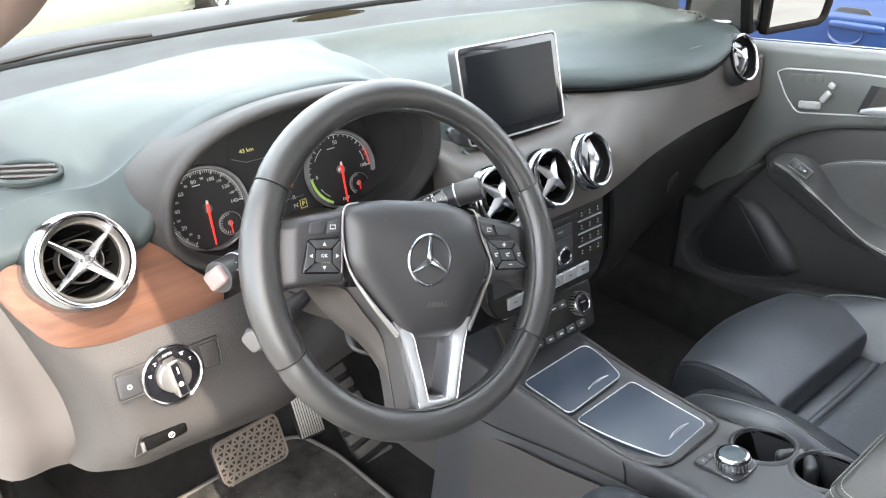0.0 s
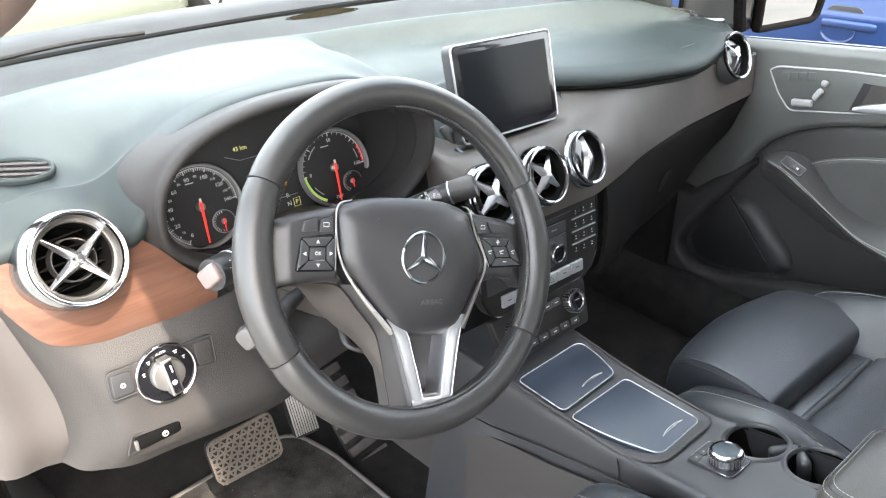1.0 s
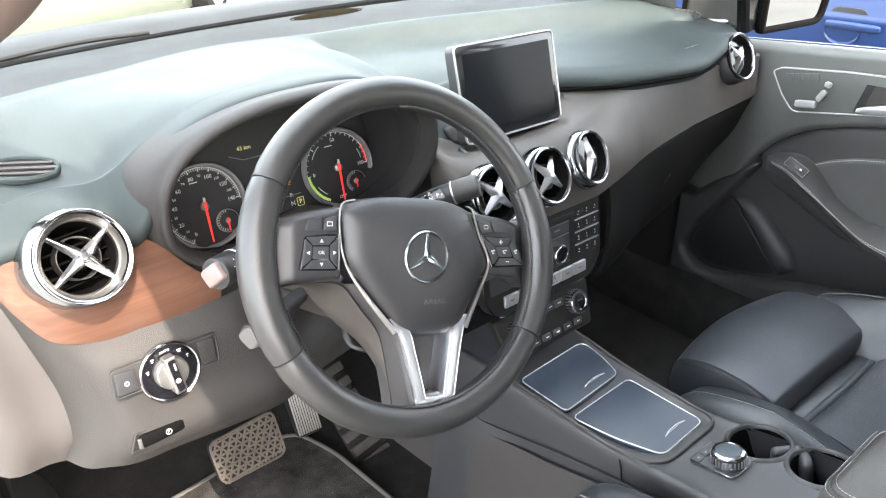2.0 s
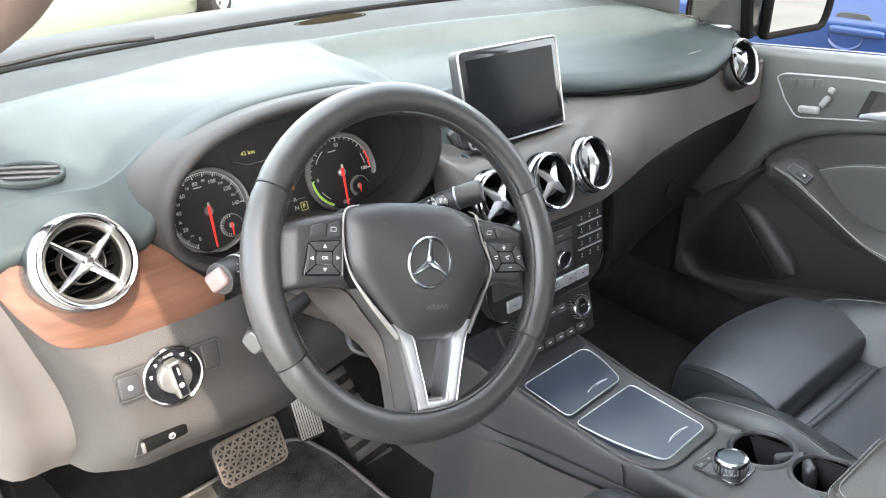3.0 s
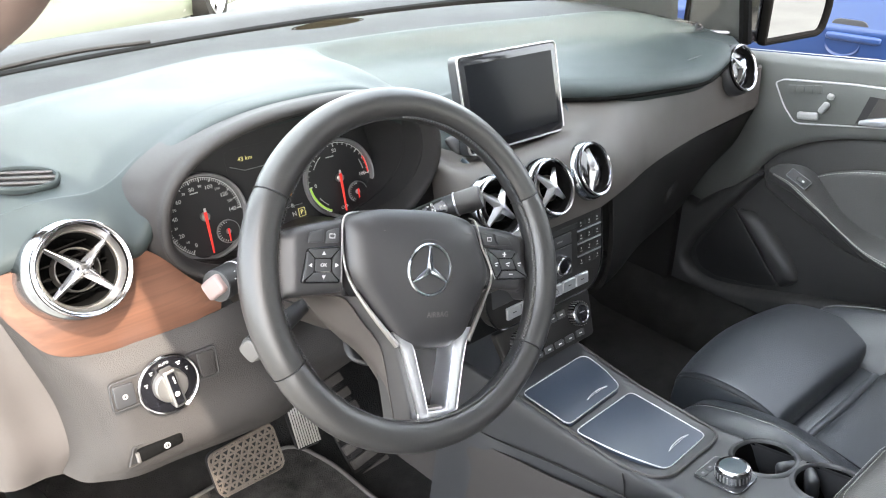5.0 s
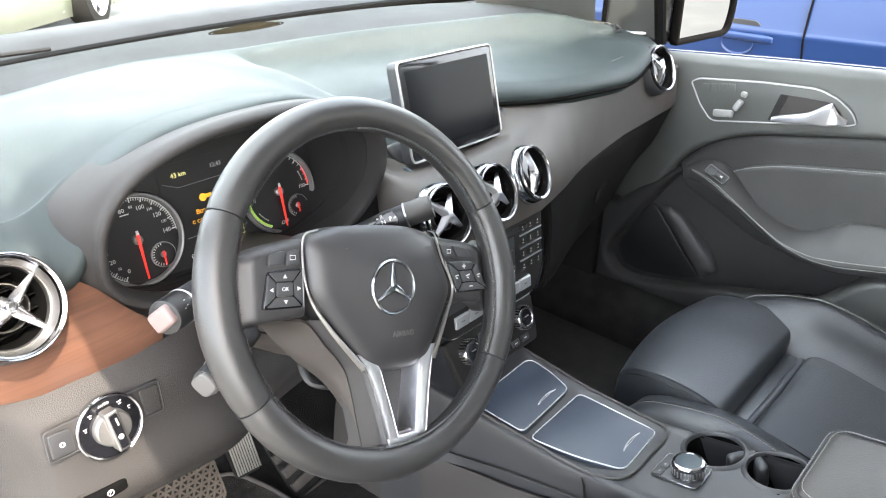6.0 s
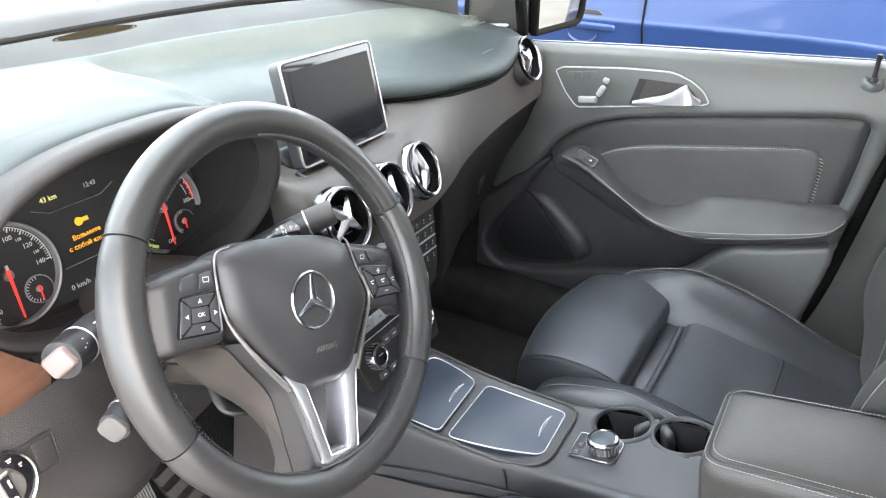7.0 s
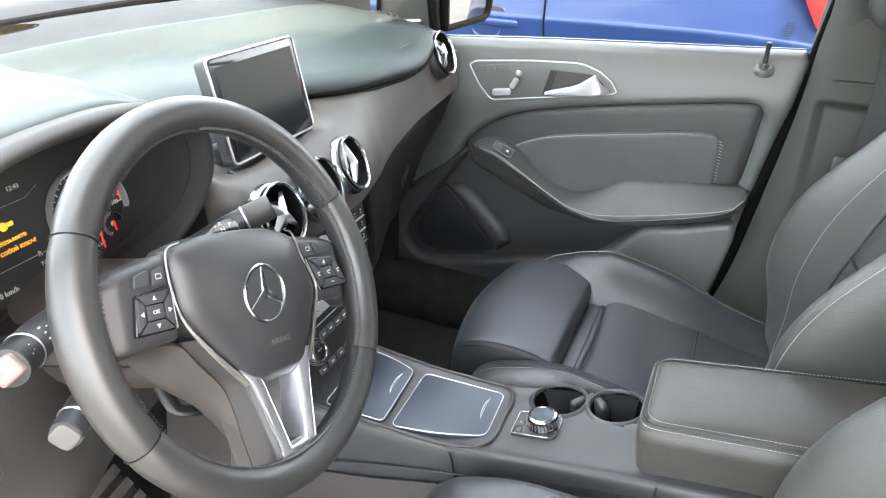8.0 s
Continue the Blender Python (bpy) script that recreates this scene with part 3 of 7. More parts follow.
# the grey panel below it, with its rounded outer edge and end cap
KNEE = [[(x, *p) for p in row] for x, row in (
    (-0.278, [(0.199, 0.922), (0.182, 0.888), (0.173, 0.845), (0.166, 0.80), (0.178, 0.772)]),
    (-0.235, [(0.197, 0.918), (0.178, 0.885), (0.168, 0.84), (0.158, 0.80), (0.17, 0.776)]),
    (-0.16, [(0.199, 0.917), (0.18, 0.885), (0.168, 0.84), (0.156, 0.80), (0.168, 0.77)]),
    (-0.10, [(0.21, 0.917), (0.19, 0.885), (0.175, 0.84), (0.16, 0.798), (0.172, 0.766)]),
    (-0.03, [(0.235, 0.917), (0.22, 0.885), (0.205, 0.84), (0.19, 0.80), (0.2, 0.765)]),
    (0.06, [(0.24, 0.917), (0.23, 0.885), (0.22, 0.84), (0.21, 0.80), (0.22, 0.765)]))]
KNEE = [[(-0.350, 0.245, 0.99), (-0.336, 0.235, 0.93), (-0.322, 0.228, 0.86), (-0.322, 0.225, 0.80), (-0.334, 0.24, 0.762)],
        [(-0.338, 0.222, 0.975), (-0.324, 0.212, 0.925), (-0.310, 0.203, 0.86), (-0.311, 0.20, 0.80), (-0.322, 0.215, 0.762)],
        [(-0.318, 0.205, 0.937), (-0.304, 0.196, 0.90), (-0.296, 0.188, 0.85), (-0.298, 0.182, 0.80), (-0.306, 0.198, 0.767)]] + KNEE
part("knee_panel", loft(KNEE, 56, 24, 0.008), M_PANEL, dash, "grey grained plastic panel under the trim", 60)
part("panel_bead", tube(spline([(p[0] - 0.0005, p[1] - 0.0015, p[2]) for p in KNEE[1]], 30), 0.0016, 6), M_DARK, dash)
CAP = [[(-0.350, 0.250, 1.05), (-0.351, 0.244, 0.99), (-0.338, 0.236, 0.93), (-0.324, 0.229, 0.86), (-0.324, 0.226, 0.80), (-0.337, 0.242, 0.757)],
       [(-0.366, 0.257, 1.05), (-0.366, 0.249, 0.99), (-0.358, 0.241, 0.93), (-0.349, 0.2345, 0.86), (-0.349, 0.232, 0.80), (-0.356, 0.242, 0.762)],
       [(-0.395, 0.27, 1.05), (-0.398, 0.26, 0.99), (-0.400, 0.252, 0.93), (-0.400, 0.246, 0.86), (-0.401, 0.244, 0.80), (-0.402, 0.25, 0.765)],
       [(-0.415, 0.36, 1.05), (-0.420, 0.36, 0.99), (-0.424, 0.355, 0.93), (-0.427, 0.35, 0.86), (-0.43, 0.35, 0.80), (-0.43, 0.36, 0.76)],
       [(-0.415, 0.55, 1.05), (-0.42, 0.55, 0.99), (-0.425, 0.55, 0.93), (-0.428, 0.55, 0.86), (-0.43, 0.55, 0.80), (-0.43, 0.56, 0.76)]]
part("end_cap", loft(CAP, 20, 24, 0.006), M_CAP, dash, "grey plastic end cap facing the open door", 60)

# glove box; the shade below the passenger trim is put into its colour
GLOVE = [[(x, *p) for p in row] for x, row in (
    (0.50, [(0.175, 0.9), (0.16, 0.888), (0.15, 0.80), (0.165, 0.72), (0.25, 0.66)]),
    (0.56, [(0.18, 0.905), (0.168, 0.895), (0.165, 0.80), (0.18, 0.72), (0.26, 0.66)]),
    (0.68, [(0.195, 0.908), (0.19, 0.895), (0.2, 0.81), (0.215, 0.73), (0.28, 0.67)]),
    (0.85, [(0.21, 0.912), (0.212, 0.885), (0.225, 0.82), (0.25, 0.74), (0.31, 0.68)]),
    (0.95, [(0.212, 0.92), (0.222, 0.89), (0.247, 0.82), (0.29, 0.74), (0.35, 0.68)]),
    (1.045, [(0.225, 0.925), (0.238, 0.89), (0.268, 0.82), (0.33, 0.74), (0.38, 0.68)]))]
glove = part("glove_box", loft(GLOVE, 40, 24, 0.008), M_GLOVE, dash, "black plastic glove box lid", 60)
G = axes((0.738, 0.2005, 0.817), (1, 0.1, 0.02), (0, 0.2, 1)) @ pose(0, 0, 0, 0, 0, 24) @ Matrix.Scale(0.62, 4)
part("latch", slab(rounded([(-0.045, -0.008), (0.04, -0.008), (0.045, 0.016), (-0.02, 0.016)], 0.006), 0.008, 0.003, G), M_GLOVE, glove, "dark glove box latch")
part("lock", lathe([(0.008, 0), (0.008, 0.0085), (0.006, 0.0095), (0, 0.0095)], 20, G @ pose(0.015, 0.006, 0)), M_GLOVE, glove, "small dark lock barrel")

# driver's cowl: a rounded lip and the barrel behind it
COWL = (-0.02, 1.035)


def cowl_ring(y, rx, rz, lift=0.0, flare=0.0):
    out = []
    for a in np.linspace(0, 2 * math.pi, 32, endpoint=False):
        c, s = math.cos(a), math.sin(a)
        e = (2.0 if y < 0.2 else 3.2) if c < 0 and s < 0 else 2.4      # the lip is rounder below the speedometer
        k = (abs(c) ** e + abs(s) ** e) ** (-1 / e)
        rx_here = rx - (0.013 - flare) * max(0.0, -c) - 0.011 * max(0.0, c)
        out.append((COWL[0] + rx_here * k * c, y - 0.018 * s * k + (0.02 if s < 0 else 0) * abs(s), COWL[1] + lift + rz * k * s))
    return out


part("cowl", loft([cowl_ring(0.25, 0.184, 0.098, 0, 0.03), cowl_ring(0.20, 0.190, 0.106, 0, 0.012), cowl_ring(0.183, 0.192, 0.109), cowl_ring(0.174, 0.190, 0.107), cowl_ring(0.176, 0.186, 0.103), cowl_ring(0.190, 0.1825, 0.0985), cowl_ring(0.205, 0.181, 0.0975)], 32, 96, 0.003, True), M_LIP, dash, "dark cowl with a rounded lip round the gauges", 60)
for y0, y1, rx, rz, k in ((0.196, 0.222, 0.1795, 0.096, 0.0), (0.218, 0.232, 0.1765, 0.0935, 0.004), (0.228, 0.30, 0.1735, 0.091, 0.008)):
    part("cowl_barrel", loft([cowl_ring(y0 + 0.002, rx + 0.002, rz + 0.002, -0.002, k), cowl_ring(y0, rx, rz, -0.002, k), cowl_ring(y0 + 0.004, rx - 0.0015, rz - 0.0015, -0.003, k), cowl_ring(y1, rx - 0.003 - 0.1 * (y1 - y0), rz - 0.003 - 0.1 * (y1 - y0), -0.005, k)], 16, 96, 0.002, True), M_BARREL, dash, "stepped barrel inside the cowl, darkened for its shade", 60)

# windscreen sensor on the dash top
sensor = thing("light_sensor", (0.325, 0.69, 1.1), "small oval smoked plastic light sensor on the dashboard top", "sensor")
part("dome", loft([[(0.325 + 0.074 * u, 0.69 + w * 0.022 * math.sqrt(max(1 - u * u, 0.02)), 1.106 + 0.010 * math.sqrt(max(1 - u * u, 0)) * (1 - w * w)) for w in np.linspace(-1, 1, 7)] for u in np.linspace(-1, 1, 13)], 30, 16), M_SENSOR, sensor)
part("rim", tube([(0.325 + 0.075 * math.cos(a), 0.69 + 0.023 * math.sin(a), 1.108) for a in np.linspace(0, 2 * math.pi, 40, endpoint=False)], 0.0018, 6, True), M_SENSOR, sensor)

# side window outlet on the driver's corner
OUT = axes((-0.289, 0.303, 1.0785), (1, -0.4, -0.1), (0.3, 0.9, 0.28))
outlet = thing("side_window_outlet", (-0.292, 0.305, 1.09), "oval black slatted demister outlet on the dashboard corner", "air outlet")
oval = [(0.036 * math.cos(a) * (1 + 0.12 * abs(math.sin(a))), 0.021 * math.sin(a)) for a in np.linspace(0, 2 * math.pi, 40, endpoint=False)]
part("frame", ring_plate(oval, 0.005, 0.006, OUT @ pose(0, 0, 0.004)), M_DASH, outlet)
part("well", slab([(x * 0.95, y * 0.95) for x, y in oval], 0.005, 0, OUT @ pose(0, 0, 0.0015)), M_DARK, outlet)
for k in (-1, 0, 1):
    part("slat", box((0.068 - 0.012 * abs(k), 0.003, 0.004), OUT @ pose(0, 0.009 * k, 0.0075, 20), 0.001), M_PLASTIC, outlet)

# demister outlet with a bright bezel near the passenger pillar
OUT2 = axes((0.962, 0.375, 1.067), (0.55, -0.8, -0.03), (0.6, 0.4, 0.35))
outlet2 = thing("side_window_outlet", (0.965, 0.375, 1.07), "small black slatted demister outlet on the dashboard corner", "air outlet")
part("frame", ring_plate([(0.05 * math.cos(a), 0.016 * math.sin(a)) for a in np.linspace(0, 2 * math.pi, 36, endpoint=False)], 0.003, 0.004, OUT2), M_PLASTIC, outlet2)
for k in range(-3, 4):
    part("slat", box((0.004, 0.024, 0.004), OUT2 @ pose(0.012 * k, 0, 0.002), 0.001), M_BUTTON, outlet2)

# embossed mark on the passenger pad, too small to read
mark = thing("airbag_mark", (0.8, 0.235, 1.04), "tiny pale embossed mark on the passenger pad", "marking")
for k in range(5):
    part("bar", box((0.005, 0.0008, 0.0032), axes((0.80 + 0.0095 * k, 0.2375 + 0.0006 * k, 1.0475), (1, 0.05, 0), (0, 0.5, 0.7)), 0.0), M_GREYPRINT, mark)


# ---- round air vents ----
def air_vent(label, at, facing, r, arms, shut=False, thin=1.0, bevel=None, flare=1.0, skin=None, blade=None):
    """A flared chrome collar, a bright ring before it and ridged blades that rise to the hub."""
    z = Vector(facing).normalized()
    side = Vector((0, 0, 1)).cross(z)
    m = axes(at, side, z.cross(side)) @ Matrix.Scale(r / 0.041, 4)
    v = thing("air_vent", at, label, "air vent", "round air vents")
    part("collar", lathe([(0.0445 * flare, -0.050), (0.0452 * flare, -0.018), (0.0448 * flare, -0.0135), (0.0432 * flare, -0.0080), (0.0414 * flare, -0.0055), (0.0398, -0.0048)], 72, m), skin or M_COLLAR, v, "flared collar")
    part("groove", lathe([(0.0400, -0.0052), (0.0392, -0.004), (0.0392, -0.0005)], 56, m), M_NEARBLACK, v)
    part("outer_ring", lathe([(0.0392, -0.0022), (0.0404, -0.0012), (0.0410, 0.0004), (0.0407, 0.0018), (0.0398, 0.0024), (0.0390, 0.0019), (0.0386, 0.0014), (0.0380, 0.0019), (0.0370, 0.0014), (0.0364, -0.0004), (0.0362, -0.003)], 80, m), M_CHROME, v, "polished chrome ring")
    part("bevel", lathe([(0.0363, -0.002), (0.0345, -0.0065), (0.0330, -0.0085), (0.0322, -0.0078), (0.0314, -0.0088), (0.0308, -0.02)], 56, m), bevel or M_NEARBLACK, v, "inner bevel")
    # near-black barrel: the shade of its depth is put into the colour
    part("barrel", lathe([(0.0312, -0.012), (0.0305, -0.02), (0.028, -0.034), (0.016, -0.038), (0, -0.038)], 48, m), M_NEARBLACK, v)
    part("vane_ring", lathe([(0.0190, -0.024), (0.0190, -0.0125), (0.0184, -0.0118), (0.0178, -0.0125), (0.0178, -0.024)], 40, m), M_BUTTON if shut else M_STEEL, v)
    if shut:
        part("flap", lathe([(0.0322, -0.0105), (0.018, -0.006), (0, -0.005)], 40, m), M_GLOSS, v, "closed dark flap")
    for a in arms:
        ridge = [[m @ pose(0, 0, 0, 0, 0, a) @ Vector((x, y * thin, h)) for y, h in ((-w, zc - d), (-w * 0.45, zc - d * 0.35), (0.0, zc), (w * 0.45, zc - d * 0.35), (w, zc - d))] for x, w, zc, d in ((0.0, 0.0078, 0.0030, 0.0050), (0.006, 0.0078, 0.0022, 0.0058), (0.013, 0.0066, 0.0, 0.0054), (0.022, 0.0050, -0.0035, 0.0042), (0.030, 0.0036, -0.0066, 0.0030), (0.0332, 0.0032, -0.0078, 0.0026))]
        part("arm", loft(ridge, 16, 12, 0.003), blade or M_BLADE, v, "ridged satin silver blade", 25)
    part("hub", lathe([(0.0058, -0.008), (0.0054, 0.0005), (0.0035, 0.0028), (0, 0.0034)], 24, m), M_BLADE, v)
    for k in range(-2, 3):
        part("vane", box((2 * math.sqrt(0.0285 ** 2 - (0.0105 * k) ** 2), 0.0014, 0.012), m @ pose(0, 0.0105 * k, -0.026), 0.0004), M_NEARBLACK, v)
    return v


air_vent("round chrome air vent with a silver cross, in walnut trim", *VENTS["driver"], (27, 128, 209, 307), False, 0.66, M_STEEL, 0.96)
air_vent("round chrome air vent with a silver cross, beside the selector stalk", *VENTS["left"], (46, 128, 218, 318))
air_vent("round chrome air vent with a silver cross, under the display", *VENTS["middle"], (48, 128, 220, 318))
air_vent("round chrome air vent turned shut, under the display", *VENTS["right"], (72, 246), True, 1.35)
# dark collar and blades replace chrome here, painting out its sky reflection
air_vent("round chrome air vent turned half shut at the dashboard's passenger end", *VENTS["passenger"], (40, 128, 238), True, 1.2, None, 1.0, M_BUTTON, M_COLLAR)

# ---- the yard ----
solo("ground", grid_mesh(np.array([[(x, y, 0.0) for y in np.linspace(-400, 400, 9)] for x in np.linspace(-400, 400, 9)]), 0.3), M_GROUND, "pale paved yard under the parked cars", "ground", kind="structure")

# ---- steering wheel ----
WHEEL = axes((0, 0.012, 1.0), (1, 0, 0), (0, math.sin(radians(21)), math.cos(radians(21)))) @ pose(0, 0, 0, 0, 0, -18.0)
wheel = thing("steering_wheel", (0, 0.012, 1.0), "black leather three-spoke steering wheel with silver lower spoke", "steering wheel")
RIM_R, RIM_T = 0.1725, 0.0170


RIM = axes((-0.002, 0.0139, 0.9977), (1, 0, 0), (0, math.sin(radians(26.4)), math.cos(radians(26.4)))) @ pose(0, 0, 0, 0, 0, -18.0)


def rim_piece(a0, a1, fat):
    """A length of the rim: an oval section, thicker towards the driver where the thumbs rest."""
    n = max(int(abs(a1 - a0) / 3), 8)
    rows = []
    for i, a in enumerate(np.linspace(a0, a1, n)):
        ca, sa = math.cos(radians(a)), math.sin(radians(a))
        f = RIM_T * (1 + fat * math.exp(-((a - (a0 + a1) / 2) / ((a1 - a0) * 0.3)) ** 2))
        ends = 1 - 0.05 * (1 if i in (0, n - 1) else 0)
        rows.append([RIM @ Vector(((RIM_R - 0.0015 + f * 0.98 * ends * math.cos(b)) * ca, (RIM_R - 0.0015 + f * 0.98 * ends * math.cos(b)) * sa, f * 1.02 * ends * math.sin(b))) for b in np.linspace(0, 2 * math.pi, 20, endpoint=False)])
    return loft(rows, n, 24, 0, True, True)


for a0, a1, fat, words in ((28.3, 156.2, 0.0, "smooth black leather upper rim"), (156.8, 212.9, 0.08, "perforated black leather grip"), (213.5, 327.7, 0.0, "smooth black leather lower rim"), (-31.7, 27.7, 0.08, "perforated black leather grip")):
    rim = part("rim_section", rim_piece(a0, a1, fat), M_RIM, wheel, words, 60)
    # cross-stitched inner seam
    bm = bmesh.new()
    for a in np.arange(a0 + 1, a1 - 1, 1.35):
        thick = 0.0003 if 95 < a < 265 else 0.0012        # thinner lacing on the near side, sized to suit the camera's view
        for lean in (-1, 1):
            m = RIM @ pose(0, 0, 0, 0, 0, a) @ pose(RIM_R - RIM_T * (1.0 + fat * 0.6) + 0.0004, 0, 0.0045, 0, -14, 0) @ pose(0, 0, 0, 34 * lean, 0, 0)
            bmesh.ops.create_cone(bm, cap_ends=True, segments=5, radius1=thick, radius2=thick, depth=0.0135, matrix=m)
    part("stitching", bm, M_MIDGREY if a0 < 0 else M_BUTTON, rim, "cross-stitched seam")
for a in (28.0, 156.5, 213.2, -32.0):
    ca, sa = math.cos(radians(a)), math.sin(radians(a))
    part("rim_joint", tube([RIM @ Vector(((RIM_R - 0.0015 + 0.0167 * math.cos(b)) * ca, (RIM_R - 0.0015 + 0.0167 * math.cos(b)) * sa, 0.0174 * math.sin(b))) for b in np.linspace(0, 2 * math.pi, 28, endpoint=False)], 0.0005, 6, True), M_DARK, wheel)


def dished(outline, depth, m, puff, inset=0.012, mat=None):
    """A cushion-like cover: the outline's rim stays low and its middle swells."""
    pts = np.array(outline, float)
    c = pts.mean(axis=0)
    rows = []
    for f, h in ((1.0, -depth), (1.0, -0.003), (0.985, 0.0), (0.93, puff * 0.35), (0.8, puff * 0.7), (0.55, puff * 0.93), (0.28, puff), (0.02, puff * 1.01)):
        rows.append([m @ Vector((*(c + (p - c) * f), h)) for p in pts])
    bm = bmesh.new()
    vs = [[bm.verts.new(q) for q in r] for r in rows]
    n = len(pts)
    for a, b in zip(vs, vs[1:]):
        for j in range(n):
            bm.faces.new((a[j], a[(j + 1) % n], b[(j + 1) % n], b[j]))
    bm.faces.new(vs[-1])
    bm.faces.new(vs[0][::-1])
    return bm


def skew(s, x, y):
    """Shears the right spoke's keys along the cover's edge to fit the camera's view."""
    return (-x, y) if s < 0 else (0.0925 + 1.22 * (x - 0.0945) - 0.45 * y, y)


def lean(x, y):
    """Shifts the lower spoke and the cover's foot sideways to fit the camera's view."""
    return (x + 0.0145 * min(1.0, max(0.0, (0.03 - y) / 0.11)), y)


# uneven right side, shaped to fit the camera's view
HUB = [lean(*p) for p in rounded([(-0.0885, 0.047), (-0.05, 0.0565), (0.0, 0.0575), (0.038, 0.0555), (0.070, 0.046), (0.0875, -0.010), (0.07, -0.038), (0.041, -0.079), (0.022, -0.087), (-0.022, -0.087), (-0.041, -0.079), (-0.07, -0.038), (-0.0905, -0.006)], 0.012, 5)]
hub = part("airbag_cover", dished(HUB, 0.03, WHEEL @ pose(0, 0, 0.002), 0.014), M_HUB, wheel, "matte black airbag cover", 50)
part("lettering", lettering("AIRBAG", 0.0078, WHEEL @ pose(0.012, -0.050, 0.0165, 0)), M_MIDGREY, hub)
for s in (-1, 1):                                # small horn marks
    part("horn_mark", joined(box((0.009, 0.0006, 0.0003), WHEEL @ pose(s * 0.05 + 0.004, 0.034, 0.0125)), box((0.0022, 0.0022, 0.0003), WHEEL @ pose(s * 0.054 + 0.004, 0.034, 0.0125))), M_MIDGREY, hub)
# silver line that frames the cover and runs into the lower spoke
for s in (-1, 1):
    upper = [(-0.074, 0.053, 0.002), (-0.0895, 0.047, 0.002), (-0.0925, 0.02, 0.002)] if s < 0 else [(0.062, 0.051, 0.002), (0.072, 0.046, 0.002), (0.080, 0.02, 0.002)]
    line = spline([(*lean(x, y), z) for x, y, z in upper + [(s * 0.090, -0.010, 0.002), (s * 0.073, -0.041, 0.003), (s * 0.045, -0.080, 0.006)]], 40)
    part("silver_edge", tube([WHEEL @ Vector(p) for p in line], np.interp(np.linspace(0, 1, 40), [0, 0.1, 0.55, 0.75, 1], [0.0005, 0.0009, 0.0012, 0.0020, 0.0032]), 8), M_STEEL, wheel, "satin silver edging")
SPOKE_X = 0.0145
silver = part("silver_spoke", slab(rounded([(SPOKE_X + x, y) for x, y in ((-0.0262, -0.1455), (-0.0225, -0.1695), (0.0225, -0.1695), (0.0262, -0.1455), (0.0095, -0.1485), (-0.0095, -0.1485))], 0.006, 4), 0.0185, 0.003, WHEEL @ pose(0, 0, -0.004)), M_SATIN, wheel, "satin silver U-shaped lower spoke")
part("spoke_step", box((0.020, 0.0035, 0.012), WHEEL @ pose(SPOKE_X, -0.1475, 0.003), 0.001), M_STEEL, silver, "bright inner step")
for s in (-1, 1):                                # each prong slopes inwards to the dark web
    rows = []
    for y, wide, face, narrow, h in ((-0.066, 0.0505, 0.040, 0.036, 0.004), (-0.080, 0.0430, 0.0270, 0.0195, 0.007), (-0.100, 0.0370, 0.0220, 0.0160, 0.009), (-0.125, 0.0310, 0.0165, 0.0120, 0.0115), (-0.150, 0.0252, 0.0115, 0.0088, 0.014)):
        rows.append([WHEEL @ Vector((SPOKE_X + s * x, y, z)) for x, z in ((wide + 0.0005, h - 0.02), (wide, h - 0.0015), (wide - 0.001, h), (wide - 0.004, h + 0.0006), (face + 0.003, h + 0.0004), (face + 0.0005, h - 0.0002), (face - 0.0008, h - 0.002), (narrow, -0.013), (narrow - 0.001, -0.02))])
    part("prong", loft(rows, 20, 40, 0, False), M_SATIN, silver, "", 30)
for s in (-1, 1):
    rows = []
    for y, wide, h in ((-0.030, 0.0835, 0.001), (-0.052, 0.0665, 0.003), (-0.078, 0.0485, 0.006), (-0.10, 0.0405, 0.0085), (-0.125, 0.0345, 0.011), (-0.150, 0.0295, 0.0135), (-0.172, 0.0262, 0.0155)):
        cx = lean(0, y)[0]
        rows.append([WHEEL @ Vector((cx + s * x, y, z)) for x, z in ((wide + 0.006, -0.036), (wide + 0.004, -0.016), (wide + 0.0015, h - 0.007), (wide - 0.0015, h - 0.0015), (wide - 0.004, h - 0.0005), (wide - 0.008, h - 0.012))])
    part("lower_spoke", loft(rows, 30, 20, 0), M_HUB, wheel, "black plastic flank of the lower spoke", 60)
part("spoke_foot", slab(rounded([(SPOKE_X + x, y) for x, y in ((-0.0285, -0.150), (-0.0255, -0.1725), (0.0255, -0.1725), (0.0285, -0.150))], 0.007), 0.0465, 0.003, WHEEL @ pose(0, 0, -0.034)), M_HUB, wheel, "black foot of the lower spoke")
part("spoke_web", slab(rounded([(SPOKE_X + x, y) for x, y in ((-0.026, -0.080), (0.026, -0.080), (0.012, -0.152), (-0.012, -0.152))], 0.003), 0.006, 0.001, WHEEL @ pose(0, 0, -0.018)), M_HUB, wheel, "dark web between the prongs")
part("wheel_back", lathe([(0.0, -0.055), (0.045, -0.055), (0.054, -0.045), (0.058, -0.025), (0.056, -0.012)], 40, WHEEL @ pose(0, -0.012, 0)), M_PLASTIC, wheel, "black plastic shell behind the cover")
FRONT = [(-0.130, -0.026, -0.014), (-0.102, -0.026, -0.014), (-0.078, -0.032, -0.016), (-0.058, -0.054, -0.018), (-0.036, -0.080, -0.018), (-0.027, -0.104, -0.018), (-0.021, -0.130, -0.018), (-0.014, -0.172, -0.016)]
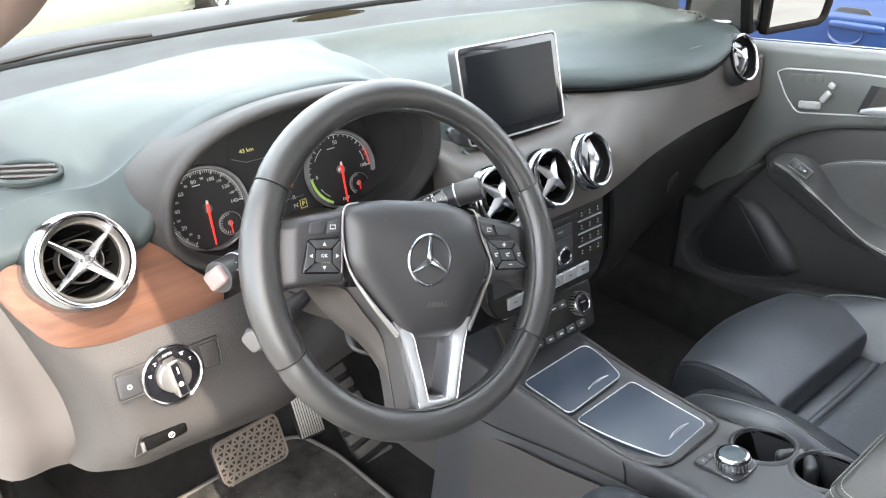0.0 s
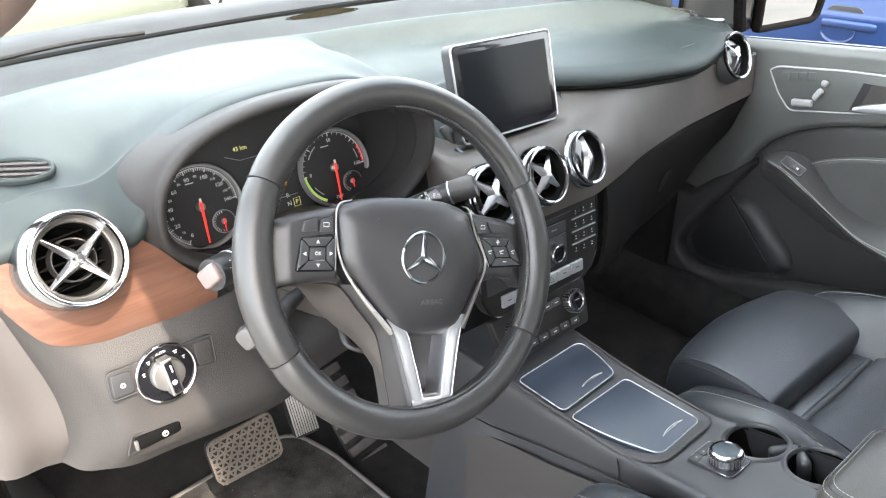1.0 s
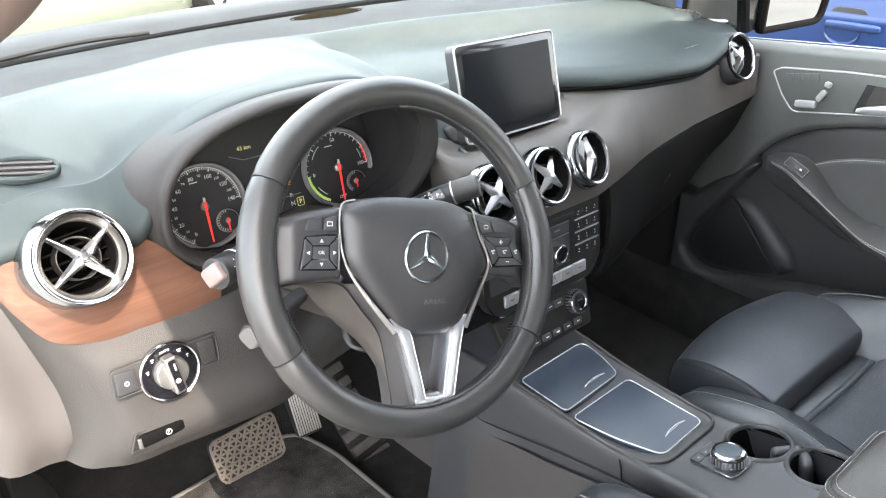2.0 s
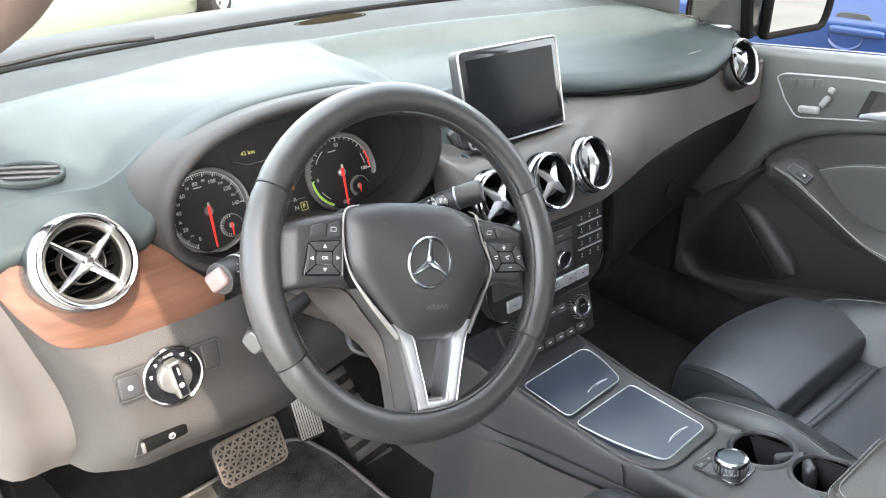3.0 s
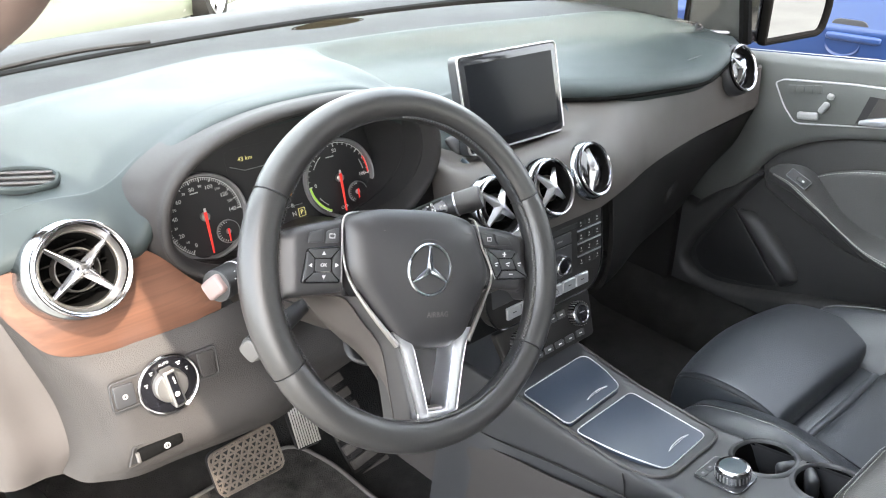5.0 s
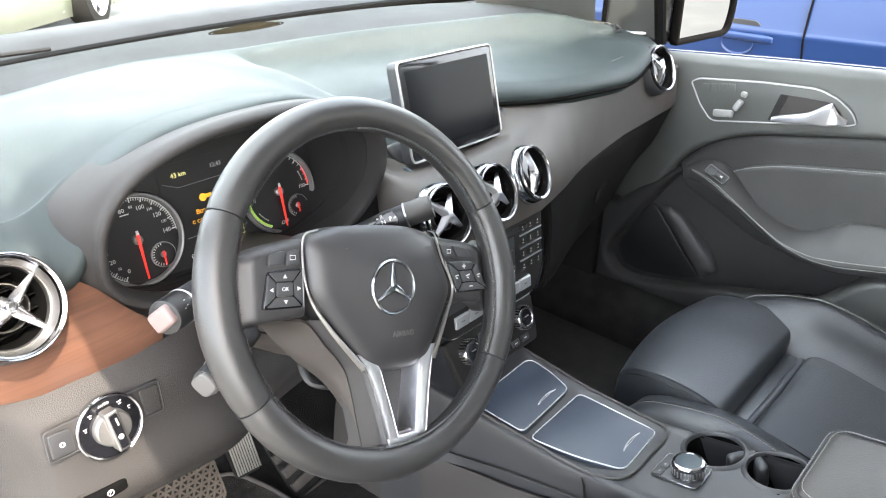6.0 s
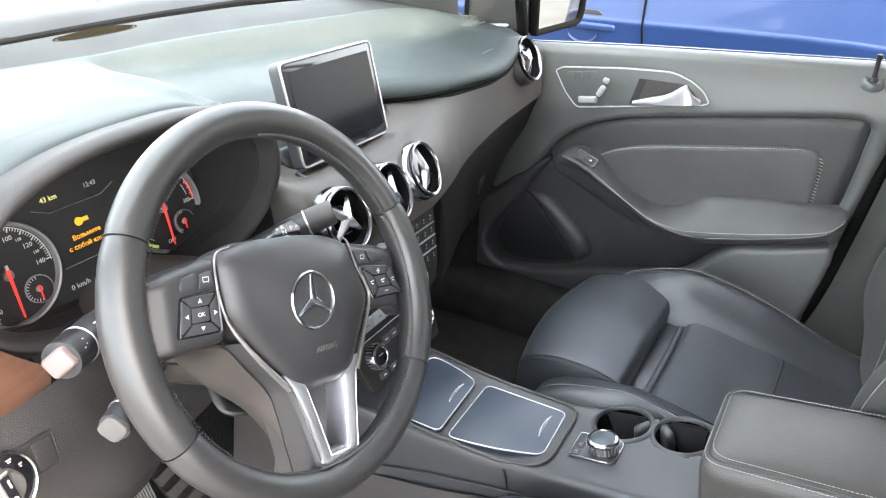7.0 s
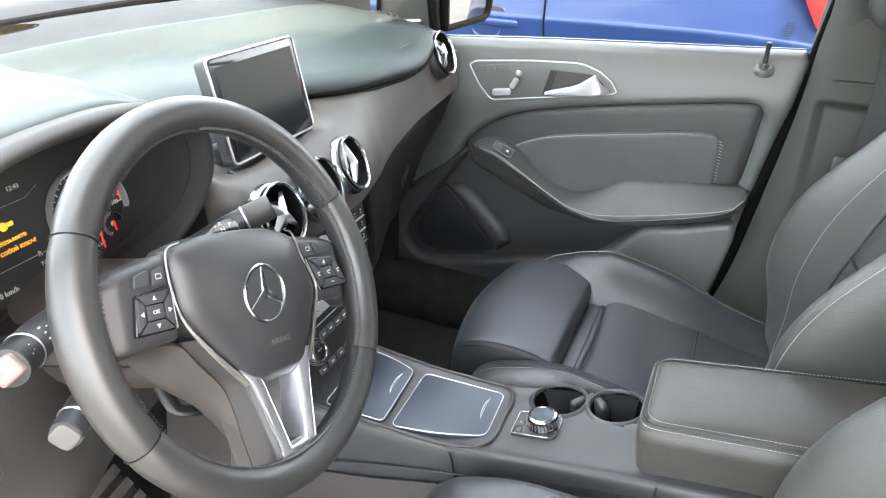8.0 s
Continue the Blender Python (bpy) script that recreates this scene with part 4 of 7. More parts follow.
OUTER = [(-0.114, -0.024, -0.055), (-0.100, -0.032, -0.058), (-0.086, -0.048, -0.060), (-0.062, -0.071, -0.060), (-0.034, -0.094, -0.058), (-0.014, -0.120, -0.055), (0.000, -0.148, -0.050), (0.014, -0.178, -0.045)]
for s in (-1, 1):
    rows = []
    for f, o in zip(FRONT, OUTER):
        f, o = np.array(f), np.array(o)
        if s > 0:
            f[0], o[0] = 2 * SPOKE_X - f[0] - 0.006, 2 * SPOKE_X - o[0] - 0.012
        side = np.array((s * 0.004, -0.002, 0.004))
        rows.append([WHEEL @ Vector(p) for p in (f, f * 0.65 + o * 0.35 + side, f * 0.3 + o * 0.7 + side, o, o + np.array((-s * 0.012, 0.004, -0.012)))])
    part("spoke_shell", loft(rows, 40, 20, 0.003), M_SHELL, wheel, "plastic shell behind the spoke, warm-tinted for sun bounce", 60)
for s in (-1, 1):
    arm = rounded([(0.066 if s > 0 else -0.086, 0.046), (s * 0.128, 0.038), (s * 0.148, 0.031), (s * 0.158, 0.040), (s * 0.166, 0.040), (s * 0.166, -0.042), (s * 0.157, -0.042), (s * 0.146, -0.031), (s * 0.13, -0.029), (s * 0.086, -0.026)], [0.004, 0.03, 0.012, 0.004, 0.002, 0.002, 0.004, 0.012, 0.02, 0.004], 4)
    spoke = part("spoke", cushion(arm if s > 0 else arm[::-1], 0.030, 0.009, 0.008, WHEEL @ pose(0, 0, -0.030), 0.003, lambda q: -0.5 * np.clip(np.abs(q[:, 0]) - 0.138, 0, 1)), M_HUB, wheel, "black plastic side spoke", 60)
    pad = rounded([skew(s, *p) for p in ((0.0945, 0.020), (0.128, 0.0165), (0.1345, -0.016), (0.0945, -0.0165))], 0.003, 3)
    keypad = part("keypad", slab(pad if s > 0 else pad[::-1], 0.004, 0.0015, WHEEL @ pose(0, 0, 0.0005)), M_GLOSS, wheel, "gloss black thumb keypad")
    c = (s * 0.113, 0.001)
    keys = [[(-0.016, 0.016), (0.015, 0.0145), (0.008, 0.007), (-0.008, 0.007)], [(-0.016, -0.0155), (0.018, -0.015), (0.009, -0.007), (-0.008, -0.007)],
            [(-0.0175, 0.0145), (-0.0175, -0.014), (-0.0095, -0.0065), (-0.0095, 0.0065)], [(0.0165, 0.013), (0.0195, -0.0135), (0.0105, -0.0065), (0.0095, 0.0065)], [(-0.0078, 0.0058), (0.0078, 0.0058), (0.0085, -0.0058), (-0.0078, -0.0058)]]
    for k in keys:
        o = [skew(s, s * c[0] + x, c[1] + y) for x, y in k]
        part("key", slab(rounded(o if s > 0 else o[::-1], 0.0012, 2), 0.0022, 0.0006, WHEEL @ pose(0, 0, 0.0042)), M_BUTTON, keypad)
    if s < 0:
        for dx, dy, a in ((0, 0.0112, 0), (0, -0.011, 180), (-0.0137, 0, 90), (0.0137, 0, -90)):
            part("arrow", slab([(-0.0019, -0.0015), (0.0019, -0.0015), (0, 0.0019)], 0.0004, 0, WHEEL @ pose(c[0] + dx, c[1] + dy, 0.0064, 0, 0, a)), M_WHITE, keypad)
        part("lettering", lettering("OK", 0.0048, WHEEL @ pose(c[0], c[1], 0.0066)), M_WHITE, keypad)
    else:
        part("plus_mark", joined(box((0.005, 0.0011, 0.0004), WHEEL @ pose(skew(s, c[0], 0.012)[0], c[1] + 0.011, 0.0066)), box((0.0011, 0.005, 0.00042), WHEEL @ pose(skew(s, c[0], 0.012)[0], c[1] + 0.011, 0.0066))), M_WHITE, keypad)
        part("minus_mark", box((0.005, 0.0011, 0.0004), WHEEL @ pose(skew(s, c[0], -0.010)[0], c[1] - 0.011, 0.0066)), M_WHITE, keypad)
        for dx, w in ((-0.0137, 0.005), (0, 0.006), (0.0137, 0.005)):
            part("key_mark", joined(box((w, 0.0012, 0.0004), WHEEL @ pose(skew(s, c[0] + dx, 0)[0], c[1] + 0.0012, 0.0066, 0, 0, 12)), box((w * 0.6, 0.0012, 0.0004), WHEEL @ pose(skew(s, c[0] + dx, 0)[0], c[1] - 0.0014, 0.0066, 0, 0, -12))), M_WHITE, keypad)
    for x0, x1 in ((0.0955, 0.110), (0.1115, 0.128)):
        o = [skew(s, *p) for p in ((x0, 0.0225), (x1, 0.0215), (x1 - 0.002, 0.034 - 0.1 * (x1 - 0.1)), (x0, 0.0365 - 0.1 * (x0 - 0.095)))]
        key = part("key", slab(rounded(o if s > 0 else o[::-1], 0.002, 2), 0.003, 0.001, WHEEL @ pose(0, 0, 0.001)), M_BUTTON, keypad)
    part("key_mark", ring_plate([(skew(s, 0.103, 0.0285)[0] + 0.003 * x, 0.0285 + 0.0022 * y) for x, y in ((-1, -1), (1, -1), (1, 1), (-1, 1))], 0.0008, 0.0004, WHEEL @ pose(0, 0, 0.0038)), M_WHITE, keypad)
    part("keypad_edge", tube([WHEEL @ Vector((*skew(s, 0.0935, y), 0.0045)) for y in (0.019, 0.0, -0.0155)], 0.0006, 6), M_BEZEL, keypad)
# round badge: a plain ring with a plain three-armed shape
badge = part("badge", lathe([(0.0275, -0.002), (0.0275, 0.002), (0.0262, 0.0034), (0.0245, 0.003), (0.0238, 0.001)], 48, WHEEL @ pose(0.002, -0.004, 0.0145)), M_COLLAR, wheel, "satin silver ring badge")
part("badge_bed", lathe([(0.0335, -0.003), (0.031, 0.0008), (0.026, 0.0014), (0.0235, -0.002), (0.012, -0.0028), (0, -0.003)], 48, WHEEL @ pose(0.002, -0.004, 0.0145)), M_HUB, badge)
for k in range(3):
    part("badge_arm", slab([(-0.0045, 0.0), (0, -0.003), (0.0045, 0.0), (0.0012, 0.0245), (-0.0012, 0.0245)], 0.004, 0.0016, WHEEL @ pose(0.002, -0.004, 0.0138, 0, 0, 120 * k)), M_COLLAR, badge)

# ---- steering column and its stalks ----
column = thing("steering_column", (0.0, 0.18, 0.93), "black plastic steering column shroud behind the wheel", "steering column")
part("shroud", loft([[(rx * math.cos(a), y, zc + rz * math.sin(a)) for a in np.linspace(0, 2 * math.pi, 16, endpoint=False)] for y, zc, rx, rz in ((0.055, 0.950, 0.06, 0.045), (0.07, 0.947, 0.072, 0.055), (0.12, 0.935, 0.08, 0.06), (0.22, 0.91, 0.085, 0.064), (0.34, 0.87, 0.085, 0.075))], 24, 32, 0, True, True), M_SHELL, column)
part("split_line", tube(spline([(-0.0745, 0.075, 0.945), (-0.0805, 0.12, 0.933), (-0.0855, 0.22, 0.908)], 16), 0.0012, 6), M_DARK, column)
part("release_lever", tube(spline([(-0.04, 0.10, 0.895), (-0.045, 0.075, 0.872), (-0.01, 0.06, 0.862), (0.02, 0.075, 0.872)], 20), 0.008, 10, flat=0.6), M_DARK, column)
part("lever_knob", lathe([(0.0, 0.0), (0.011, 0.003), (0.012, 0.012), (0.007, 0.02), (0, 0.021)], 20, axes((0.03, 0.085, 0.868), (1, 0.3, 0), (0, 0.4, 1))), M_STEEL, column)


OPEN_SIDE = Vector((-0.32, -0.56, 0.38))          # towards the open driver's door


def stalk(name, label, root, tip, radii):
    """A column stalk; gives its frame at the tip (z outwards) and its frame on the side that faces the open door."""
    t = thing(name, root, label, "column stalk", "column stalks")
    a, b = Vector(root), Vector(tip)
    pts = [a.lerp(b, f) for f in np.linspace(0, 1, 24)]
    part("shaft", tube(pts, np.interp(np.linspace(0, 1, 24), *radii), 24), M_BUTTON, t)
    w = (b - a).normalized()
    n = (OPEN_SIDE - w * OPEN_SIDE.dot(w)).normalized()
    end = axes(b, n.cross(w), n)
    return t, end, lambda f, r: axes(a.lerp(b, f) + n * r, w, n.cross(w))


t, end, side = stalk("indicator_stalk", "black indicator stalk with a pale end button", (-0.085, 0.15, 0.99), (-0.181, 0.101, 1.005), ([0, 0.35, 0.5, 1], [0.011, 0.0145, 0.0162, 0.0162]))
part("collar", lathe([(0.0164, -0.028), (0.0171, -0.0272), (0.0171, -0.0265), (0.0164, -0.0258)], 32, end), M_SATIN, t, "thin silver ring")
part("head", lathe([(0.0165, -0.025), (0.0165, -0.003), (0.0155, 0.0), (0.012, 0.0012), (0.0, 0.0015)], 36, end), M_DARK, t, "black twist head")
button = slab(rounded([(-0.0098, -0.0125), (0.0098, -0.0125), (0.0098, 0.0125), (-0.0098, 0.0125)], 0.005, 5), 0.0085, 0.004, end @ pose(0, 0, -0.001))
part("end_button", button, M_PALE, t, "pale pink-grey end button")
for f, y, w, h in ((0.84, 0.0, 0.006, 0.003), (0.86, 0.0, 0.0024, 0.0062), (0.90, 0.004, 0.0022, 0.0015), (0.62, 0.006, 0.0035, 0.0016), (0.62, 0.0, 0.0035, 0.0016), (0.62, -0.006, 0.0035, 0.0016), (0.55, 0.004, 0.003, 0.0014), (0.55, -0.003, 0.003, 0.0014)):
    part("symbol", box((w, h, 0.0012), side(f, 0.0163) @ pose(0, y, -0.0006 - 20 * y * y), 0.0003), M_WHITE, t)
t, end, side = stalk("selector_stalk", "black gear selector stalk with white markings", (0.08, 0.18, 0.96), (0.166, 0.1, 1.002), ([0, 0.25, 0.55, 0.75, 1], [0.008, 0.0095, 0.0135, 0.0142, 0.0138]))
part("end_knob", lathe([(0.0146, -0.031), (0.0148, -0.004), (0.0138, -0.001), (0.011, 0.0), (0.0, 0.0006)], 32, end, 1.0), M_PLASTIC, t, "dark grey end button")
part("band", lathe([(0.0146, -0.0335), (0.0153, -0.033), (0.0153, -0.0318), (0.0146, -0.0312)], 32, end), M_SATIN, t, "thin silver band")
plate = side(0.53, 0.0118)
part("legend_plate", slab(rounded([(-0.031, -0.001), (-0.020, -0.0085), (0.014, -0.0105), (0.018, 0.0), (0.013, 0.0105), (-0.008, 0.0085)], 0.003), 0.003, 0.0008, plate), M_GLOSS, t, "gloss black legend plate")
for word, x, y in (("R", -0.001, 0.0066), ("N", -0.0005, 0.0), ("D", 0.0005, -0.0066), ("P", 0.0085, 0.0015)):
    part("lettering", lettering(word, 0.0072, plate @ pose(x, y, 0.0032)), M_WHITE, t)
for x, y, a in ((-0.006, 0.0062, 180), (-0.0055, -0.006, 180), (0.0135, 0.0015, 0)):
    part("arrow", slab([(-0.0015, -0.0013), (-0.0015, 0.0013), (0.0013, 0.0)][::-1], 0.0004, 0, plate @ pose(x, y, 0.0031, 0, 0, 180 - a)), M_WHITE, t)
part("pale_line", slab([(-0.029, -0.0015), (-0.010, 0.0030), (-0.008, 0.0048), (-0.02, 0.0035)], 0.0004, 0, plate @ pose(0, 0, 0.0031)), M_BEZEL, t)
t, end, side = stalk("column_adjuster", "short black stalk with a grey end below the indicator", (-0.075, 0.125, 0.932), (-0.163, 0.081, 0.933), ([0, 0.4, 0.6, 1], [0.008, 0.011, 0.0135, 0.0135]))
part("collar", lathe([(0.0137, -0.020), (0.0145, -0.0193), (0.0145, -0.0183), (0.0137, -0.0175)], 28, end), M_SATIN, t, "thin silver ring")
part("end_knob", slab(rounded([(-0.011, -0.0115), (0.011, -0.0115), (0.011, 0.0115), (-0.011, 0.0115)], 0.0075, 5), 0.005, 0.002, end), M_MIDGREY, t, "grey end face")

# ---- instrument cluster ----
CL = axes((-0.0215, 0.272, 1.002), (1, 0, 0), (0, math.sin(radians(14)), math.cos(radians(14))))
cluster = thing("instrument_cluster", (-0.0215, 0.275, 0.95), "dark instrument cluster with two round gauges and a display", "instrument cluster")
part("backing", slab(rounded([(-0.168, -0.085), (0.168, -0.085), (0.168, 0.085), (-0.168, 0.085)], 0.06, 6), 0.004, 0, CL @ pose(0, 0, -0.016)), M_DIAL, cluster)


GY = -0.003


def gauge(label, cx, first, step, low, high, big, small, needle, zone):
    g = part("gauge", lathe([(0.0, 0.0), (0.0485, 0.0), (0.0485, 0.0005), (0.0, 0.0005)], 56, CL @ pose(cx, GY, -0.010)), M_DIAL, cluster, label)
    part("bezel", lathe([(0.0528, -0.011), (0.0528, -0.004), (0.0515, -0.002), (0.0496, -0.003), (0.0483, -0.009)], 64, CL @ pose(cx, GY, 0)), M_BEZEL, g, "brushed grey bezel")
    ticks, fine = bmesh.new(), bmesh.new()
    for v in np.arange(low, high + 0.01, small):
        a = first - step * v
        major = abs(v / big - round(v / big)) < 1e-6
        m = CL @ pose(cx, GY, -0.009, 0, 0, a) @ pose(0.0445 if major else 0.0452, 0, 0)
        bmesh.ops.create_cube(ticks, size=1, matrix=m @ Matrix.Diagonal((0.0055 if major else 0.0036, 0.0012 if major else 0.0006, 0.0006, 1)))
    part("scale_marks", ticks, M_WHITE, g)
    arc = [(r * math.cos(radians(a)), r * math.sin(radians(a))) for r, aa in ((0.0472, np.linspace(zone[0], zone[1], 40)), (0.0464, np.linspace(zone[1], zone[0], 40))) for a in aa]
    part("scale_arc", slab(arc, 0.0005, 0, CL @ pose(cx, GY, -0.009)), M_WHITE, g)
    dx, dy = 0.0238, GY - 0.0252
    sub = part("small_dial", lathe([(0.0142, 0.0), (0.0142, 0.0022), (0.0134, 0.0026), (0.0130, 0.0006), (0, 0.0006)], 40, CL @ pose(cx + dx, dy, -0.0094)), M_DIAL, g)
    part("small_rim", lathe([(0.0145, 0.0), (0.0145, 0.0026), (0.0136, 0.003), (0.0136, 0.0)], 40, CL @ pose(cx + dx, dy, -0.0094)), M_BEZEL, sub)
    tk = bmesh.new()
    for a in range(90, 271, 15):
        bmesh.ops.create_cube(tk, size=1, matrix=CL @ pose(cx + dx, dy, -0.0085, 0, 0, a) @ pose(0.0116, 0, 0) @ Matrix.Diagonal((0.0026, 0.0006, 0.0005, 1)))
    part("small_marks", tk, M_WHITE, sub)
    part("small_needle", slab([(-0.0010, -0.004), (0.0010, -0.004), (0.0006, 0.012), (-0.0006, 0.012)], 0.001, 0, CL @ pose(cx + dx, dy, -0.0065, 0, 0, needle - 90)), M_RED, sub, "lit red needle")
    part("small_cap", lathe([(0.0034, -0.002), (0.0034, 0.0), (0.0024, 0.001), (0, 0.0012)], 20, CL @ pose(cx + dx, dy, -0.0075)), M_STEEL, sub, "silver cap")
    part("needle", slab([(-0.0018, -0.006), (0.0018, -0.006), (0.0009, 0.0445), (-0.0009, 0.0445)], 0.0014, 0.0004, CL @ pose(cx, GY, -0.004, 0, 0, needle - 90)), M_RED, g, "lit red needle")
    part("needle_tail", slab([(-0.0013, -0.0105), (0.0013, -0.0105), (0.0016, -0.006), (-0.0016, -0.006)], 0.0014, 0.0004, CL @ pose(cx, GY, -0.004, 0, 0, needle - 90)), M_WHITE, g, "white needle tail")
    part("needle_cap", lathe([(0.0055, -0.006), (0.0055, -0.001), (0.0045, 0.0), (0, 0.0003)], 28, CL @ pose(cx, GY, -0.004)), M_STEEL, g, "silver needle cap")
    return g


speedo = gauge("black speedometer dial with white numerals", -0.0935, 239, 1.71, 0, 140, 10, 2, 268, (242, -3))
for v in range(0, 141, 20):
    a = radians(239 - 1.71 * v)
    part("numeral", lettering(str(v), 0.0068, CL @ pose(-0.0935 + 0.0355 * math.cos(a), GY + 0.0355 * math.sin(a), -0.0088)), M_WHITE, speedo)
for v in range(10, 140, 20):
    a = radians(239 - 1.71 * v)
    part("numeral", lettering(str(v), 0.0044, CL @ pose(-0.0935 + 0.0365 * math.cos(a), GY + 0.0365 * math.sin(a), -0.0088)), M_WHITE, speedo)
power = gauge("black power dial with green charge zone", 0.0955, 184, 1.89, 0, 100, 25, 5, 268, (243, -5))
for word, v in (("0", 0), ("50", 50), ("100", 100)):
    a = radians(184 - 1.89 * v)
    part("numeral", lettering(word, 0.0070, CL @ pose(0.0955 + 0.0365 * math.cos(a), GY + 0.0365 * math.sin(a), -0.0088)), M_WHITE, power)
part("numeral", lettering("OFF", 0.0066, CL @ pose(0.0955, GY - 0.0405, -0.0088)), M_WHITE, power)
arc = [(r * math.cos(radians(a)), r * math.sin(radians(a))) for r, aa in ((0.0462, np.linspace(184, 243, 24)), (0.0436, np.linspace(243, 184, 24))) for a in aa]
part("charge_zone", slab(arc, 0.0008, 0, CL @ pose(0.0955, GY, -0.0088)), M_GREEN, power, "lit green charge zone")
arc = [(r * math.cos(radians(a)), r * math.sin(radians(a))) for r, aa in ((0.0462, np.linspace(-3, 26, 24)), (0.0448, np.linspace(26, -3, 24))) for a in aa]
part("boost_zone", slab(arc, 0.0008, 0, CL @ pose(0.0955, GY, -0.0088)), M_RED, power, "red boost zone")
for a0, n in ((150, 7), (24, 5), (232, 6)):
    for k in range(n):
        a = radians(a0 - 4.2 * k)
        part("word_bar", box((0.0011, 0.0021, 0.0004), CL @ pose(0.0955 + 0.039 * math.cos(a), GY + 0.039 * math.sin(a), -0.009, 0, 0, math.degrees(a))), M_WHITE, power)
part("word_bar", box((0.012, 0.0012, 0.0004), CL @ pose(0.088, 0.027, -0.009)), M_WHITE, power)
part("word_bar", box((0.010, 0.0012, 0.0004), CL @ pose(-0.099, 0.027, -0.009)), M_WHITE, speedo)
display = part("display", slab(rounded([(-0.052, -0.062), (0.052, -0.062), (0.052, 0.062), (-0.052, 0.062)], 0.01), 0.002, 0, CL @ pose(0, 0.004, -0.0135)), M_DIAL, cluster, "dark display between the gauges")
part("divider", tube([CL @ Vector((x, y, -0.0105)) for x, y in ((-0.048, 0.046), (-0.030, 0.038), (0.030, 0.038), (0.048, 0.046))], 0.0005, 5), M_BEZEL, display)
part("divider", tube([CL @ Vector((x, -0.022, -0.0105)) for x in (-0.036, 0.036)], 0.0005, 5), M_BEZEL, display)
for body, size, x, y, mat in (("43 km", 0.0075, -0.026, 0.052, M_YELLOW), ("12:43", 0.007, 0.022, 0.052, M_WHITE), ("Возьмите", 0.0072, 0.0, 0.004, M_AMBER), ("с собой ключ!", 0.0072, 0.0, -0.006, M_AMBER),
                              ("0 km/h", 0.008, -0.026, -0.044, M_WHITE), ("R", 0.008, 0.022, -0.022, M_WHITE), ("N", 0.008, 0.022, -0.033, M_WHITE), ("D", 0.008, 0.022, -0.044, M_WHITE), ("P", 0.008, 0.033, -0.033, M_YELLOW)):
    part("lettering", lettering(body, size, CL @ pose(x, y, -0.0112)), mat, display)
part("gear_frame", ring_plate([(0.033 + 0.0048 * x, -0.033 + 0.0055 * y) for x, y in ((-1, -1), (1, -1), (1, 1), (-1, 1))], 0.0007, 0.0004, CL @ pose(0, 0, -0.0113)), M_YELLOW, display)
part("key_symbol", joined(lathe([(0.0045, 0), (0.0045, 0.0006), (0.0, 0.0006)], 20, CL @ pose(-0.004, 0.019, -0.0113)), box((0.009, 0.0045, 0.0006), CL @ pose(0.003, 0.0195, -0.011), 0.0002)), M_AMBER, display, "lit amber key symbol")

# ---- centre display ----
SC = axes((0.338, 0.2205, 1.0705), (0.2, 0.007, -0.006), (0.0, 0.033, 0.129))
screen = thing("centre_display", (0.338, 0.25, 1.01), "free-standing tablet display with silver frame, switched off", "display")
body = rounded([(-0.101, -0.0675), (0.101, -0.0675), (0.101, 0.0675), (-0.101, 0.0675)], 0.010, 5)
part("housing", slab(body, 0.016, 0.004, SC @ pose(0, 0, -0.017)), M_BUTTON, screen, "dark plastic housing")
part("silver_frame", ring_plate(body, 0.0024, 0.003, SC @ pose(0, 0, -0.001)), M_STEEL, screen, "bright silver frame")
part("bezel", slab([(x * 0.967, y * 0.952) for x, y in body], 0.0016, 0.0006, SC), M_GLOSS, screen, "gloss black bezel")
part("panel", slab(rounded([(-0.088, -0.052), (0.088, -0.052), (0.088, 0.054), (-0.088, 0.054)], 0.002), 0.0008, 0, SC @ pose(0, 0, 0.0012)), M_SCREEN, screen, "switched-off dark screen")
part("foot", slab(rounded([(-0.105, -0.02), (0.105, -0.02), (0.112, 0.012), (-0.112, 0.012)], 0.012, 5), 0.05, 0.008, axes((0.338, 0.24, 1.015), (1, 0, 0), (0, 0.6, 0.6)) @ pose(0, 0, -0.042)), M_DARK, screen, "black foot")
part("display_surround", tube(spline([(0.226, 0.206, 1.006), (0.240, 0.196, 0.9965), (0.30, 0.193, 0.9945), (0.36, 0.193, 0.9945), (0.42, 0.195, 0.9975), (0.444, 0.203, 1.007), (0.453, 0.216, 1.023), (0.456, 0.228, 1.038)], 60), 0.0030, 10), M_PAD, dash, "rounded edge round the display foot")

# ---- audio unit ----
HU = axes((0.335, 0.141, 0.829), (1, 0, 0), (0, 0.12, 1))
audio = thing("audio_unit", (0.335, 0.14, 0.76), "black audio unit with keypad, round knob and silver keys", "audio unit")
face = rounded([(-0.128, 0.064), (0.128, 0.064), (0.128, -0.035), (0.105, -0.072), (-0.105, -0.072), (-0.128, -0.035)], [0.006, 0.006, 0.03, 0.02, 0.02, 0.03], 5)
part("fascia", slab(face, 0.02, 0.004, HU @ pose(0, 0, -0.014)), M_LOWER, audio, "black fascia")
part("edge_line", ring_plate(face, 0.0018, 0.002, HU @ pose(0, 0, 0.0055)), M_GLOSS, audio)
part("disc_slot", slab(rounded([(-0.09, 0.041), (0.09, 0.041), (0.09, 0.049), (-0.09, 0.049)], 0.002), 0.002, 0.0005, HU @ pose(0, 0, 0.0045)), M_DARK, audio)
part("upper_strip", slab(rounded([(-0.115, 0.02), (0.055, 0.02), (0.055, 0.038), (-0.115, 0.038)], 0.002), 0.002, 0.0006, HU @ pose(0, 0, 0.005)), M_BUTTON, audio)
